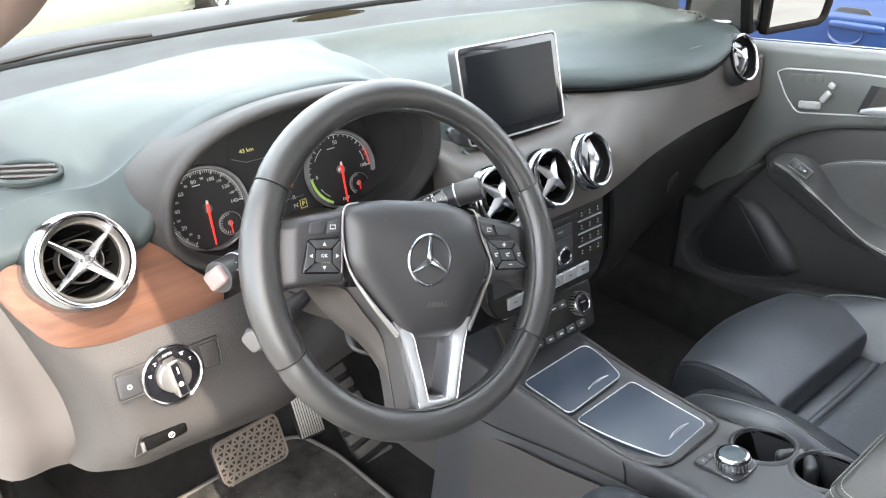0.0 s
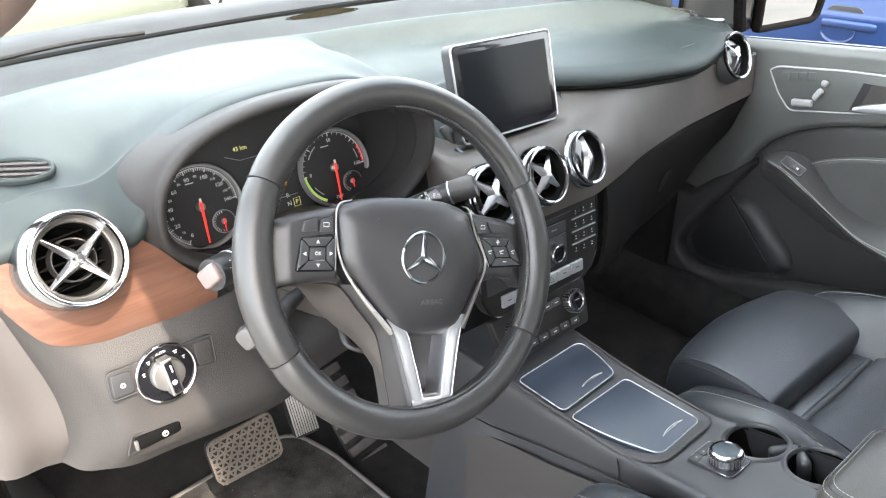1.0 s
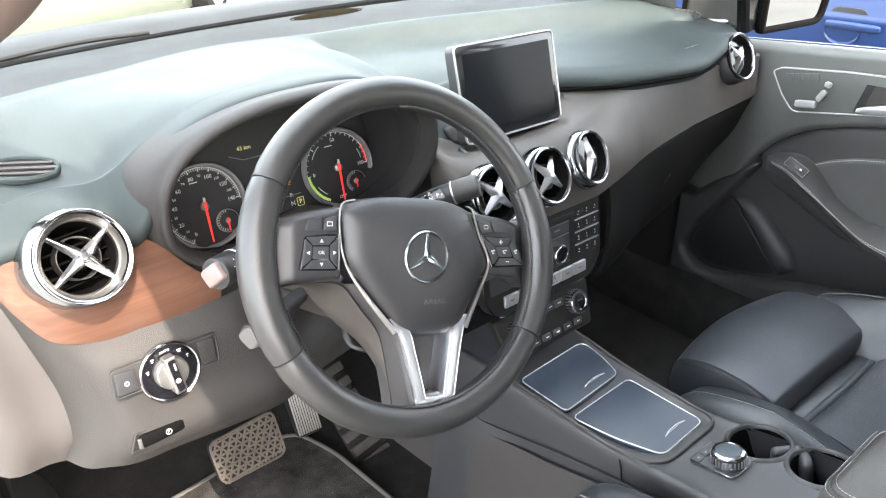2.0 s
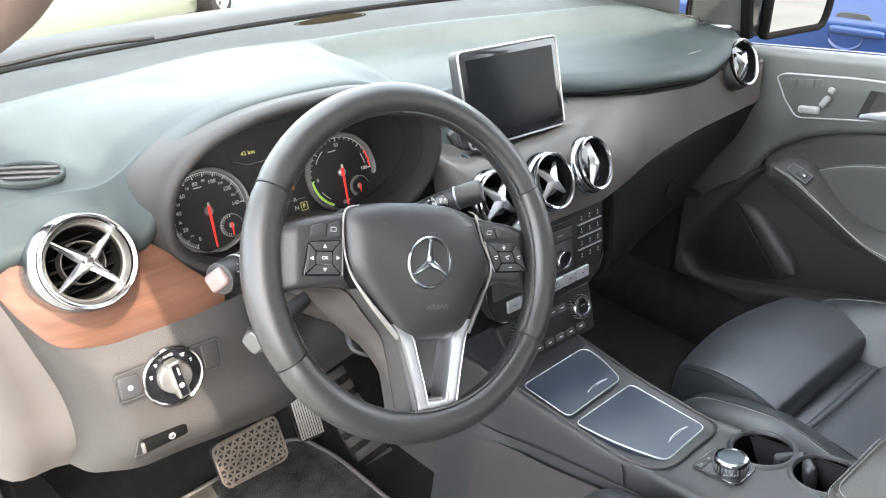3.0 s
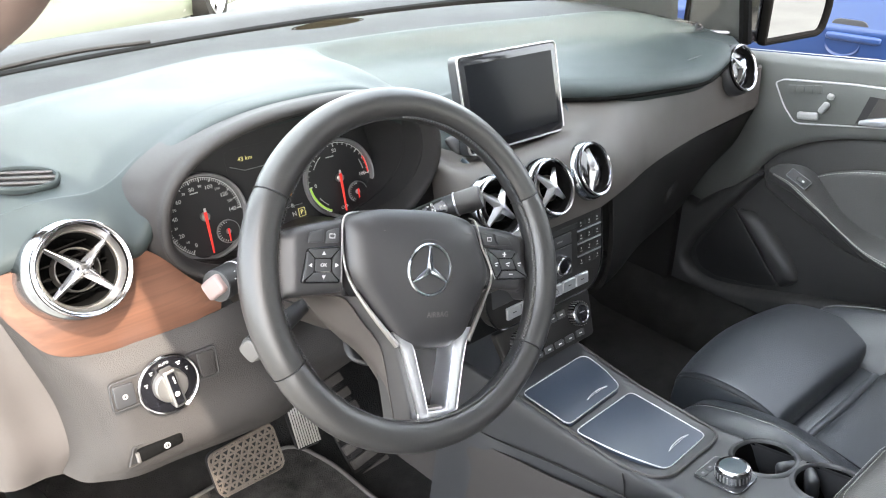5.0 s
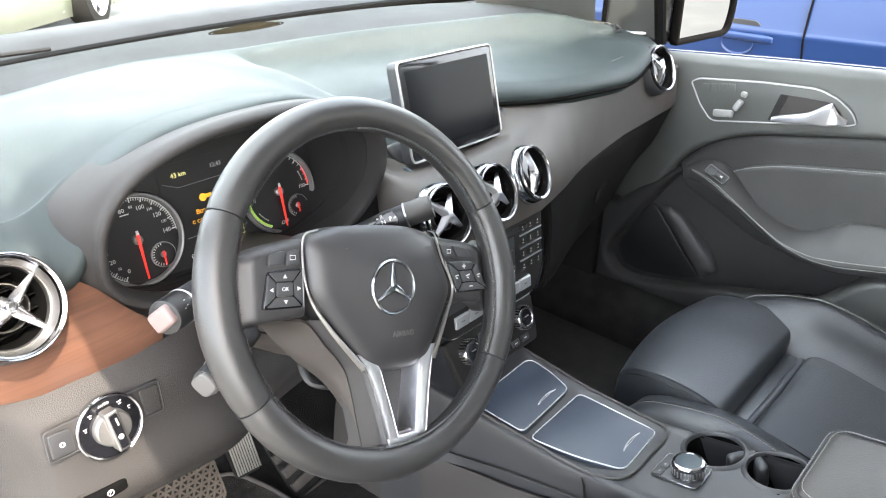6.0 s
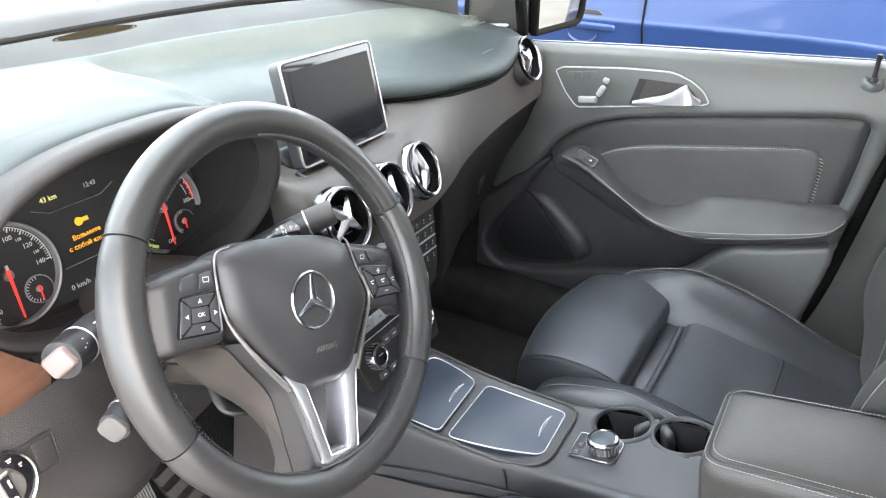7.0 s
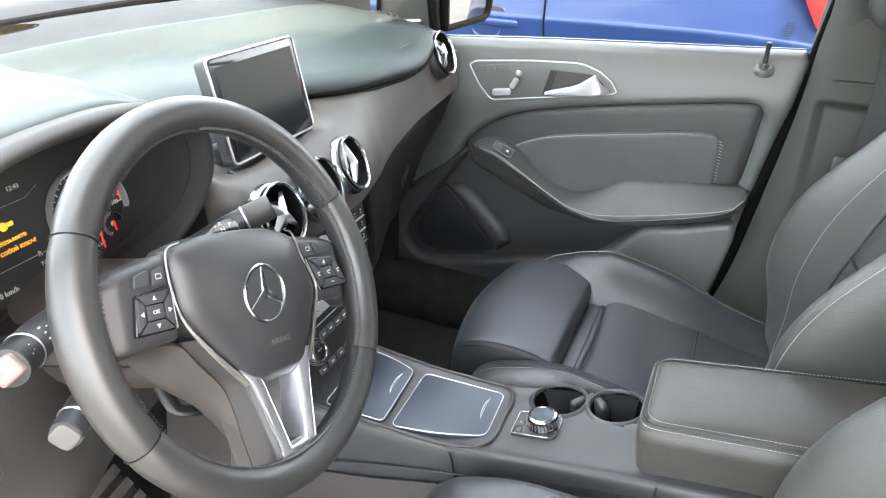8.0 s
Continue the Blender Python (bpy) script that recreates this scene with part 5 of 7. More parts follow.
part("lower_strip", slab(rounded([(-0.115, -0.030), (0.055, -0.030), (0.055, 0.018), (-0.115, 0.018)], 0.002), 0.002, 0.0006, HU @ pose(0, 0, 0.005)), M_BUTTON, audio)
part("knob", lathe([(0.0158, 0), (0.0158, 0.011), (0.0145, 0.013), (0.0118, 0.013), (0.0112, 0.011)], 40, HU @ pose(0.028, -0.008, 0.005)), M_CHROME, audio, "chrome-ringed knob")
part("knob_face", lathe([(0.0114, 0.0), (0.0114, 0.0112), (0, 0.0116)], 32, HU @ pose(0.028, -0.008, 0.005)), M_GLOSS, audio)
for r in range(4):
    for c in range(3):
        key = part("key", slab(rounded([(-0.0085, -0.007), (0.0085, -0.007), (0.0085, 0.007), (-0.0085, 0.007)], 0.0012, 2), 0.0025, 0.0006, HU @ pose(0.077 + 0.019 * c, 0.044 - 0.021 * r, 0.004)), M_LOWER, audio)
        part("key_mark", joined(box((0.0016, 0.0026, 0.0004), HU @ pose(0.077 + 0.019 * c, 0.0458 - 0.021 * r, 0.0068)), box((0.0042, 0.0008, 0.0004), HU @ pose(0.077 + 0.019 * c, 0.0410 - 0.021 * r, 0.0068))), M_WHITE, key)
    if r < 3:
        part("silver_bar", box((0.055, 0.0022, 0.003), HU @ pose(0.096, 0.0335 - 0.021 * r, 0.0065), 0.0006), M_SATIN, audio, "thin silver bar")
for k in range(6):
    x = -0.075 + 0.030 * k
    key = part("silver_key", slab(rounded([(-0.0142, -0.0095), (0.0142, -0.0095), (0.0142, 0.0095), (-0.0142, 0.0095)], 0.0018, 2), 0.005, 0.0012, HU @ pose(x, -0.0475, 0.005)), M_SILVERKEY, audio, "silver-grey key")
    if k == 3:
        tri_ = [(-0.006, -0.005), (0.006, -0.005), (0, 0.0055)]
        part("triangle_mark", ring_plate(tri_, 0.0012, 0.0004, HU @ pose(x, -0.0475, 0.0101)), M_DARK, key)
    else:
        part("key_mark", box((0.007, 0.0012, 0.0004), HU @ pose(x, -0.0475, 0.0101)), M_DARK, key)
part("word_bar", box((0.012, 0.0025, 0.0004), HU @ pose(0.028, 0.029, 0.0071)), M_BEZEL, audio)
SB = axes((0.176, 0.185, 0.845), (1, 0, 0), (0, 0.12, 1))
start = thing("start_switch_panel", (0.176, 0.19, 0.80), "small black panel with an ignition switch beside the column", "switch panel")
part("panel", slab(rounded([(-0.03, 0.045), (0.03, 0.045), (0.032, -0.035), (0.01, -0.05), (-0.02, -0.045)], 0.008), 0.008, 0.002, SB), M_LOWER, start)
part("panel_edge", ring_plate(rounded([(-0.03, 0.045), (0.03, 0.045), (0.032, -0.035), (0.01, -0.05), (-0.02, -0.045)], 0.008), 0.0015, 0.002, SB @ pose(0, 0, 0.0072)), M_DARK, start)
part("switch", slab(rounded([(-0.018, 0.012), (0.018, 0.012), (0.018, 0.034), (-0.018, 0.034)], 0.004), 0.006, 0.002, SB @ pose(0, 0, 0.006)), M_GLOSS, start)
# ---- climate panel ----
CP = axes((0.335, 0.1245, 0.716), (1, 0, 0), (0, 0.45, 1))
climate = thing("climate_panel", (0.335, 0.12, 0.67), "black climate control panel with two chrome knobs", "climate panel")
part("fascia", slab(rounded([(-0.092, -0.038), (0.092, -0.038), (0.105, 0.036), (-0.105, 0.036)], 0.008), 0.012, 0.003, CP @ pose(0, 0, -0.008)), M_LOWER, climate)
for s in (-1, 1):
    knob = part("knob", lathe([(0.019, 0), (0.019, 0.012), (0.0175, 0.0145), (0.0135, 0.015), (0.0125, 0.0135)], 48, CP @ pose(s * 0.064, 0.008, 0.004)), M_CHROME, climate, "ribbed chrome temperature knob")
    part("knob_face", lathe([(0.0128, 0), (0.0128, 0.0138), (0, 0.0145)], 36, CP @ pose(s * 0.064, 0.008, 0.004)), M_GLOSS, knob)
    part("knob_mark", box((0.01, 0.0014, 0.0004), CP @ pose(s * 0.064, 0.0105, 0.0184)), M_BEZEL, knob)
    for k in range(24):
        part("rib", box((0.0012, 0.0016, 0.011), CP @ pose(s * 0.064, 0.008, 0.0105, 0, 0, 15 * k) @ pose(0.019, 0, 0), 0.0), M_STEEL, knob)
for x in (-0.03, -0.01, 0.01, 0.03):
    key = part("key", slab(rounded([(-0.009, -0.006), (0.009, -0.006), (0.009, 0.006), (-0.009, 0.006)], 0.002), 0.003, 0.001, CP @ pose(x, 0.018, 0.004)), M_BUTTON, climate)
    part("key_mark", box((0.007, 0.0016, 0.0004), CP @ pose(x, 0.018, 0.0072)), M_WHITE, key)
for x in np.linspace(-0.06, 0.06, 6):
    key = part("key", slab(rounded([(-0.009, -0.005), (0.009, -0.005), (0.009, 0.005), (-0.009, 0.005)], 0.002), 0.003, 0.001, CP @ pose(x, -0.024, 0.004)), M_BUTTON, climate)
    part("key_mark", box((0.006, 0.0016, 0.0004), CP @ pose(x, -0.024, 0.0072)), M_WHITE, key)


# ---- soft shapes ----
def soft(size, r, puff=0.0, m=None, n=14, warp=None):
    """A padded block: a rounded box whose top swells by puff; warp bends it."""
    hx, hy, hz = (s / 2 for s in size)
    bm = bmesh.new()
    bmesh.ops.create_cube(bm, size=2)
    bmesh.ops.subdivide_edges(bm, edges=bm.edges[:], cuts=n, use_grid_fill=True)
    for v in bm.verts:
        c = Vector((v.co.x * hx, v.co.y * hy, v.co.z * hz))
        inner = Vector((max(-hx + r, min(hx - r, c.x)), max(-hy + r, min(hy - r, c.y)), max(-hz + r, min(hz - r, c.z))))
        # spread the grid so that the rounded rims get enough rows
        d = c - inner
        c = inner + (d.normalized() * r if d.length > 1e-9 else d)
        if c.z > 0:
            c.z += puff * max(0, 1 - (c.x / hx) ** 2) * max(0, 1 - (c.y / hy) ** 2)
        v.co = warp(c) if warp else c
    return moved(bm, m) if m else bm


# ---- floor, tunnel and pedals ----
floor = solo("floor", grid_mesh(np.array([[(x, y, 0.345 + 0.5 * max(0, y - 0.52) ** 1.0) for y in np.linspace(-1.6, 1.0, 27)] for x in np.linspace(-0.36, 1.06, 15)]), 0.03), M_CARPET, "black carpet of the car's floor and bulkhead", "carpet", kind="structure")
mat_pts = rounded([(-0.3, 0.50), (0.07, 0.53), (0.10, 0.42), (0.13, 0.05), (0.11, -0.35), (-0.3, -0.35)], [0.04, 0.05, 0.03, 0.03, 0.05, 0.05], 5)
floor_mat = thing("floor_mat", (-0.1, 0.1, 0.36), "worn grey velour floor mat with a pale bound edge", "floor mat")
part("velour", slab(mat_pts, 0.010, 0.003, Matrix.Translation((0, 0, 0.362))), M_MAT, floor_mat)
part("binding", tube([(p[0], p[1], 0.371) for p in mat_pts], 0.0048, 8, True), M_BIND, floor_mat, "pale textile binding")
pm = thing("floor_mat", (0.66, 0.25, 0.36), "dark velour mat in the passenger footwell", "floor mat")
part("velour", slab(rounded([(0.48, -0.2), (0.92, -0.2), (0.90, 0.45), (0.50, 0.45)], 0.04), 0.010, 0.003, Matrix.Translation((0, 0, 0.362))), M_CARPET, pm)

brake = thing("brake_pedal", (-0.095, 0.34, 0.5), "steel-faced brake pedal with a worn diamond grid", "pedal")
BP = axes((-0.0955, 0.332, 0.567), (1, 0, 0.0), (0, 0.42, 1)) @ pose(0, 0, 0, 0, 0, 4)
pad = rounded([(-0.057, -0.034), (0.052, -0.042), (0.056, 0.036), (-0.054, 0.038)], 0.016, 5)
part("pad", slab(pad, 0.012, 0.004, BP @ pose(0, 0, -0.010)), M_RUBBER, brake, "dark rubber pad")
part("rim", ring_plate(pad, 0.003, 0.0035, BP @ pose(0, 0, 0.001)), M_BRONZE, brake, "worn steel rim")
for ang in (0, 58, -58):
    for k in range(-7, 8):
        o = 0.0105 * k
        ux, uy = math.cos(radians(ang)), math.sin(radians(ang))
        ts = [s for s in np.linspace(-0.08, 0.08, 121) if abs(s * ux - o * uy) < 0.0525 and abs(s * uy + o * ux) < 0.0355]
        if len(ts) > 8:
            c = (ts[0] + ts[-1]) / 2
            part("grid_bar", box((ts[-1] - ts[0], 0.0028, 0.0028), BP @ pose(c * ux - o * uy, c * uy + o * ux, 0.0028 + 0.0002 * (ang / 58), 0, 0, ang), 0.0), M_BRONZE, brake, "")
part("arm", tube(spline([(-0.06, 0.345, 0.56), (-0.03, 0.40, 0.62), (-0.01, 0.46, 0.72), (0.0, 0.5, 0.82)], 20), 0.011, 10, flat=0.5), M_DARK, brake)
gas = thing("accelerator_pedal", (0.06, 0.42, 0.38), "narrow ribbed accelerator pedal hinged at the floor", "pedal")
GP = axes((0.036, 0.40, 0.525), (1, -0.1, 0.0), (0.05, 0.55, 1))
part("plate", slab(rounded([(-0.022, -0.045), (0.020, -0.045), (0.026, 0.09), (-0.028, 0.09)], 0.008), 0.012, 0.003, GP @ pose(0, 0, -0.008)), M_RUBBER, gas)
for k in range(10):
    part("rib", box((0.0028, 0.125, 0.003), GP @ pose(-0.0195 + 0.0043 * k, 0.022, 0.0052), 0.0008), M_STEEL, gas, "")
rest = thing("tread_strip", (0.16, 0.46, 0.36), "black ribbed rubber tread beside the tunnel", "tread")
RP = axes((0.155, 0.47, 0.42), (1, 0.1, 0.1), (0.06, 0.85, 1.1))
part("backing", slab(rounded([(-0.04, -0.15), (0.04, -0.15), (0.03, 0.15), (-0.03, 0.15)], 0.01), 0.008, 0.002, RP), M_CARPET, rest)
for k in range(8):
    part("tread", slab(rounded([(-0.036, -0.0115), (0.036, -0.0115), (0.036, 0.0065), (-0.036, 0.0065)], 0.002), 0.009, 0.002, RP @ pose(0, -0.11 + 0.031 * k, 0.007)), M_TREAD, rest, "")

# ---- centre console ----
def cut_wells(bm):
    """Opens the console's top over the two cup wells."""
    bm.normal_update()
    gone = [f for f in bm.faces if f.normal.z ** 2 > 0.5 and f.calc_center_median().z > 0.6 and any(((f.calc_center_median().x - 0.389) / 0.0418) ** 2 + ((f.calc_center_median().y - y) / 0.0418) ** 2 < 1 for y in (-0.216, -0.298))]
    bmesh.ops.delete(bm, geom=gone, context="FACES")
    return bm


console = thing("centre_console", (MID, -0.1, 0.36), "black centre console with two lidded trays and cup holders", "centre console")
CONS = []
for y, zt, l, r in ((0.24, 0.66, 0.222, 0.434), (0.14, 0.655, 0.229, 0.427), (0.08, 0.648, 0.234, 0.421), (0.0, 0.646, 0.238, 0.418), (-0.10, 0.647, 0.242, 0.414), (-0.16, 0.656, 0.240, 0.416), (-0.22, 0.667, 0.238, 0.418), (-0.34, 0.690, 0.234, 0.422), (-0.50, 0.715, 0.23, 0.426), (-0.75, 0.73, 0.23, 0.426)):
    CONS.append([(l - 0.045, y, 0.345), (l - 0.03, y, 0.43), (l - 0.012, y, zt - 0.12), (l - 0.004, y, zt - 0.085), (l - 0.001, y, zt - 0.04), (l + 0.003, y, zt - 0.006), (l + 0.010, y, zt + 0.003), (l + 0.03, y, zt),
                 (MID, y, zt), (r - 0.03, y, zt), (r - 0.010, y, zt + 0.003), (r - 0.003, y, zt - 0.006), (r + 0.001, y, zt - 0.04), (r + 0.012, y, zt - 0.12), (r + 0.03, y, 0.43), (r + 0.045, y, 0.345)])
part("body", cut_wells(loft(CONS, 170, 110, 0.004)), M_CONSOLE, console, "black grained plastic body", 50)
part("side_seam", tube(spline([(0.2185, 0.20, 0.558), (0.2235, 0.13, 0.563), (0.2315, 0.0, 0.593), (0.2385, -0.153, 0.624), (0.2365, -0.19, 0.640), (0.2335, -0.34, 0.672), (0.229, -0.5, 0.70)], 40), 0.0014, 6), M_DARK, console)
part("side_seam", tube([(0.2395, -0.103, 0.649), (0.2415, -0.106, 0.635), (0.236, -0.115, 0.605)], 0.0012, 6), M_DARK, console)
part("side_seam", tube([(0.2360, -0.372, 0.699), (0.2335, -0.371, 0.685), (0.2325, -0.368, 0.662)], 0.0012, 6), M_DARK, console)
part("tunnel_panel", loft([[(0.186, 0.36, 0.40), (0.197, 0.36, 0.5), (0.212, 0.36, 0.60), (0.216, 0.36, 0.70)], [(0.193, 0.2, 0.41), (0.204, 0.2, 0.48), (0.212, 0.2, 0.53), (0.2185, 0.2, 0.552)], [(0.198, 0.05, 0.42), (0.21, 0.05, 0.48), (0.218, 0.05, 0.53), (0.2235, 0.05, 0.562)], [(0.203, -0.1, 0.44), (0.214, -0.1, 0.5), (0.223, -0.1, 0.56), (0.2305, -0.1, 0.597)], [(0.203, -0.35, 0.46), (0.214, -0.35, 0.54), (0.223, -0.35, 0.62), (0.2305, -0.35, 0.668)]], 24, 16, 0.004), M_TUNNEL, console, "grey plastic side panel of the tunnel", 50)


def tray_lid(name, corners, radii, words):
    o = rounded(corners, radii, 5)
    m = Matrix.Translation((0, 0, 0.6475))
    lid = part(name, slab(o, 0.006, 0.0015, m @ pose(0, 0, -0.001)), M_LID, console, words)
    part("silver_edge", ring_plate(o, 0.0014, 0.0018, m @ pose(0, 0, 0.0045)), M_EDGE, lid, "thin bright edging")
    return lid


lid = tray_lid("front_lid", [(0.255, 0.100), (0.254, 0.004), (0.382, 0.012), (0.398, 0.055), (0.406, 0.106)], [0.012, 0.012, 0.012, 0.03, 0.02], "dark satin lid of the front tray")
for r, bend in ((0.0007, 0.0046), (0.0004, 0.0018)):
    part("pull", tube(spline([(0.318, 0.026 - 0.002, 0.6532), (0.330, 0.026 + 0.0 + bend * 0.75 - 0.002, 0.6538), (0.342, 0.026 + bend - 0.002, 0.6538), (0.354, 0.026 + bend * 0.75 - 0.001, 0.6538), (0.366, 0.026, 0.6532)], 20), r, 8), M_EDGE, lid, "curved bright edge of the finger pull")
lid = tray_lid("rear_lid", [(0.251, -0.009), (0.262, -0.075), (0.286, -0.140), (0.386, -0.135), (0.384, -0.005)], [0.012, 0.06, 0.014, 0.012, 0.012], "dark satin lid of the rear tray")
for r, bend in ((0.0007, 0.0046), (0.0004, 0.0018)):
    part("pull", tube(spline([(0.318, -0.118 - 0.002, 0.6532), (0.330, -0.118 + 0.0 + bend * 0.75 - 0.002, 0.6538), (0.342, -0.118 + bend - 0.002, 0.6538), (0.354, -0.118 + bend * 0.75 - 0.001, 0.6538), (0.366, -0.118, 0.6532)], 20), r, 8), M_EDGE, lid, "curved bright edge of the finger pull")
part("tray_rim", tube(spline([(0.2475, 0.125, 0.6535), (0.2495, 0.0, 0.6515), (0.2515, -0.10, 0.652), (0.272, -0.148, 0.658), (0.33, -0.152, 0.66), (0.39, -0.146, 0.659), (0.405, -0.10, 0.6525), (0.408, 0.0, 0.6515), (0.4195, 0.125, 0.655)], 60) - np.array((0, 0, 0.0012)), 0.002, 8), M_PLASTIC, console)

rotary = thing("rotary_controller", (0.322, -0.205, 0.66), "chrome rotary controller on a small plate", "rotary controller")
RT = axes((0.322, -0.205, 0.6655), (1, 0, 0), (0, 1, -0.17)) @ Matrix.Diagonal((0.88, 0.88, 0.88, 1))
part("plate", slab(rounded([(-0.028, -0.032), (0.030, -0.032), (0.030, 0.040), (-0.028, 0.040)], [0.012, 0.012, 0.004, 0.004], 5), 0.004, 0.001, RT @ pose(0, 0, -0.002)), M_BUTTON, rotary)
part("plate_edge", ring_plate(rounded([(-0.028, -0.032), (0.030, -0.032), (0.030, 0.040), (-0.028, 0.040)], [0.012, 0.012, 0.004, 0.004], 5), 0.0014, 0.0012, RT @ pose(0, 0, 0.0015)), M_CHROME, rotary)
knob = part("knob", lathe([(0.0245, 0.002), (0.025, 0.006), (0.0245, 0.018), (0.0225, 0.0225), (0.019, 0.0235), (0.0182, 0.0225)], 56, RT @ pose(0.002, -0.006, 0)), M_CHROME, rotary, "chrome knob with a ribbed side")
part("knob_top", lathe([(0.0184, 0.01), (0.0184, 0.0228), (0.01, 0.0242), (0, 0.0246)], 40, RT @ pose(0.002, -0.006, 0)), M_PAD, knob, "dark blue-grey top")
for k in range(28):
    part("rib", box((0.0012, 0.002, 0.010), RT @ pose(0.002, -0.006, 0.012, 0, 0, 360 / 28 * k) @ pose(0.0249, 0, 0), 0.0), M_STEEL, knob, "")
for x in (-0.018, 0.0):
    part("key", slab(rounded([(-0.0075, -0.006), (0.0075, -0.006), (0.0075, 0.006), (-0.0075, 0.006)], 0.002), 0.002, 0.0006, RT @ pose(x, 0.03, 0.002)), M_BUTTON, rotary)
    part("key_mark", box((0.004, 0.003, 0.0003), RT @ pose(x, 0.03, 0.0041)), M_BEZEL, rotary)

cups = thing("cup_holder", (0.385, -0.25, 0.66), "twin black cup holder with sprung grips in the console", "cup holder")
CU = axes((0.388, -0.256, 0.676), (1, 0, 0), (0, 1, -0.19))
for dy in (0.041, -0.042):
    # wells painted near-black for the shade inside them
    part("well", lathe([(0.0, -0.062), (0.028, -0.062), (0.0335, -0.055), (0.0364, -0.006), (0.0366, -0.0045)], 40, CU @ pose(0.001, dy, 0.0004 if dy > 0 else 0.0)), M_NEARBLACK, cups)
    part("collar", lathe([(0.0368, -0.004), (0.0376, -0.0006), (0.0388, 0.0006), (0.0410, 0.0006), (0.0446, -0.0022)], 48, CU @ pose(0.001, dy, 0.0004 if dy > 0 else 0.0)), M_CONSOLE, cups)
    part("grip", soft((0.030, 0.016, 0.034), 0.0075, 0.0, CU @ pose(0.012, dy + (-0.026 if dy > 0 else 0.026), -0.020, 0, 0, -38 if dy > 0 else 38), 8), M_BUTTON, cups, "dark sprung grip")

# ---- armrest ----
armrest = thing("console_armrest", (0.345, -0.5, 0.66), "black leather armrest lid with pale double stitching", "armrest")
AR = axes((0.343, -0.50, 0.746), (1, 0.0, 0.0), (0, 1, -0.14))


def arm_warp(c):
    f = (0.16 - c.y) / 0.32
    return Vector((c.x * (1 + 0.12 * f), c.y, c.z + 0.006 * math.cos(c.x / 0.08)))


part("lid", soft((0.165, 0.33, 0.090), 0.022, 0.008, AR @ pose(0, 0, -0.012), 18, arm_warp), M_LIT_LEATHER, armrest, "padded black leather lid", 60)
for x, y, z in ((0.0705, 0.1530, 0.0362), (0.0780, 0.1605, 0.0300)):
    loop = [AR @ arm_warp(Vector((p[0], p[1], z))) for p in rounded([(-x, -0.15), (-x, y), (x, y), (x, -0.15)], 0.024, 6)]
    part("stitching", stitches(loop[4:-4], 0.0044, 0.00036, 0.0030), M_THREAD, armrest, "pale thread stitching")
part("seam", tube([AR @ arm_warp(Vector((*p, 0.0333))) for p in rounded([(-0.0745, -0.15), (-0.0745, 0.157), (0.0745, 0.157), (0.0745, -0.15)], 0.024, 6)][4:-4], 0.0011, 6), M_DARK, armrest)
part("base", box((0.120, 0.28, 0.07), AR @ pose(0, -0.016, -0.078), 0.01), M_PLASTIC, armrest)

# ---- passenger seat ----
seat = thing("passenger_seat", (0.67, -0.35, 0.36), "black leather passenger seat with bolsters and pale stitching", "seat")
part("base", box((0.40, 0.46, 0.16), pose(0.67, -0.28, 0.44), 0.02), M_SEAT_PLASTIC, seat, "black plastic seat base")
part("front_bar", box((0.30, 0.03, 0.07), pose(0.67, -0.03, 0.555), 0.008), M_SEAT_PLASTIC, seat)


SEAT = 0.668                                     # the passenger seat's middle
rows = []
for f, sink in ((-1.035, 0.075), (-1.03, 0.030), (-1.0, 0.008), (-0.95, 0.002), (-0.5, 0.0), (0.0, -0.002), (0.5, 0.0), (0.95, 0.002), (1.0, 0.008), (1.03, 0.030), (1.035, 0.075)):
    bow = 0.020 * max(0.0, 1 - f * f)
    rows.append([(SEAT + 0.014 + 0.161 * f + 0.02 * (0.09 + y) * -f, y + bow * g, max(z - sink, 0.556)) for y, z, g in ((-0.172, 0.560, 0), (-0.178, 0.610, 0), (-0.174, 0.631, 0), (-0.160, 0.640, 0), (-0.120, 0.648, 0), (-0.070, 0.648, 0.3), (-0.030, 0.639, 0.7), (-0.006, 0.624, 1), (0.004, 0.602, 1), (0.000, 0.580, 1), (-0.012, 0.560, 1))])
part("thigh_pad", loft(rows, 70, 44, 0), M_LEATHER, seat, "extending leather thigh pad", 60)
part("pad_seam", tube(spline([(SEAT - 0.150, -0.165, 0.628), (SEAT - 0.153, -0.12, 0.637), (SEAT - 0.1535, -0.07, 0.637), (SEAT - 0.152, -0.03, 0.628), (SEAT - 0.146, -0.004, 0.614), (SEAT - 0.10, 0.011, 0.604), (SEAT + 0.014, 0.0235, 0.602), (SEAT + 0.12, 0.012, 0.603)], 60), 0.0011, 6), M_DARK, seat)
part("pad_bracket", box((0.022, 0.05, 0.055), pose(SEAT - 0.130, -0.018, 0.572), 0.005), M_SEAT_PLASTIC, seat, "black bracket under the thigh pad")
part("slide_cover", box((0.25, 0.045, 0.05), pose(SEAT, -0.197, 0.578), 0.01), M_LEATHER, seat)
part("slide_fold", tube([(SEAT - 0.118, -0.206, 0.597), (SEAT, -0.209, 0.599), (SEAT + 0.118, -0.206, 0.597)], 0.008, 10), M_LEATHER, seat)
MIDDLE = [[(SEAT + x, y, z - 0.006 * math.cos(x / 0.09)) for x in (-0.128, -0.11, -0.05, 0, 0.05, 0.11, 0.128)] for y, z in ((-0.208, 0.59), (-0.216, 0.609), (-0.24, 0.615), (-0.28, 0.610), (-0.33, 0.600), (-0.38, 0.592), (-0.44, 0.577), (-0.50, 0.567), (-0.56, 0.562))]
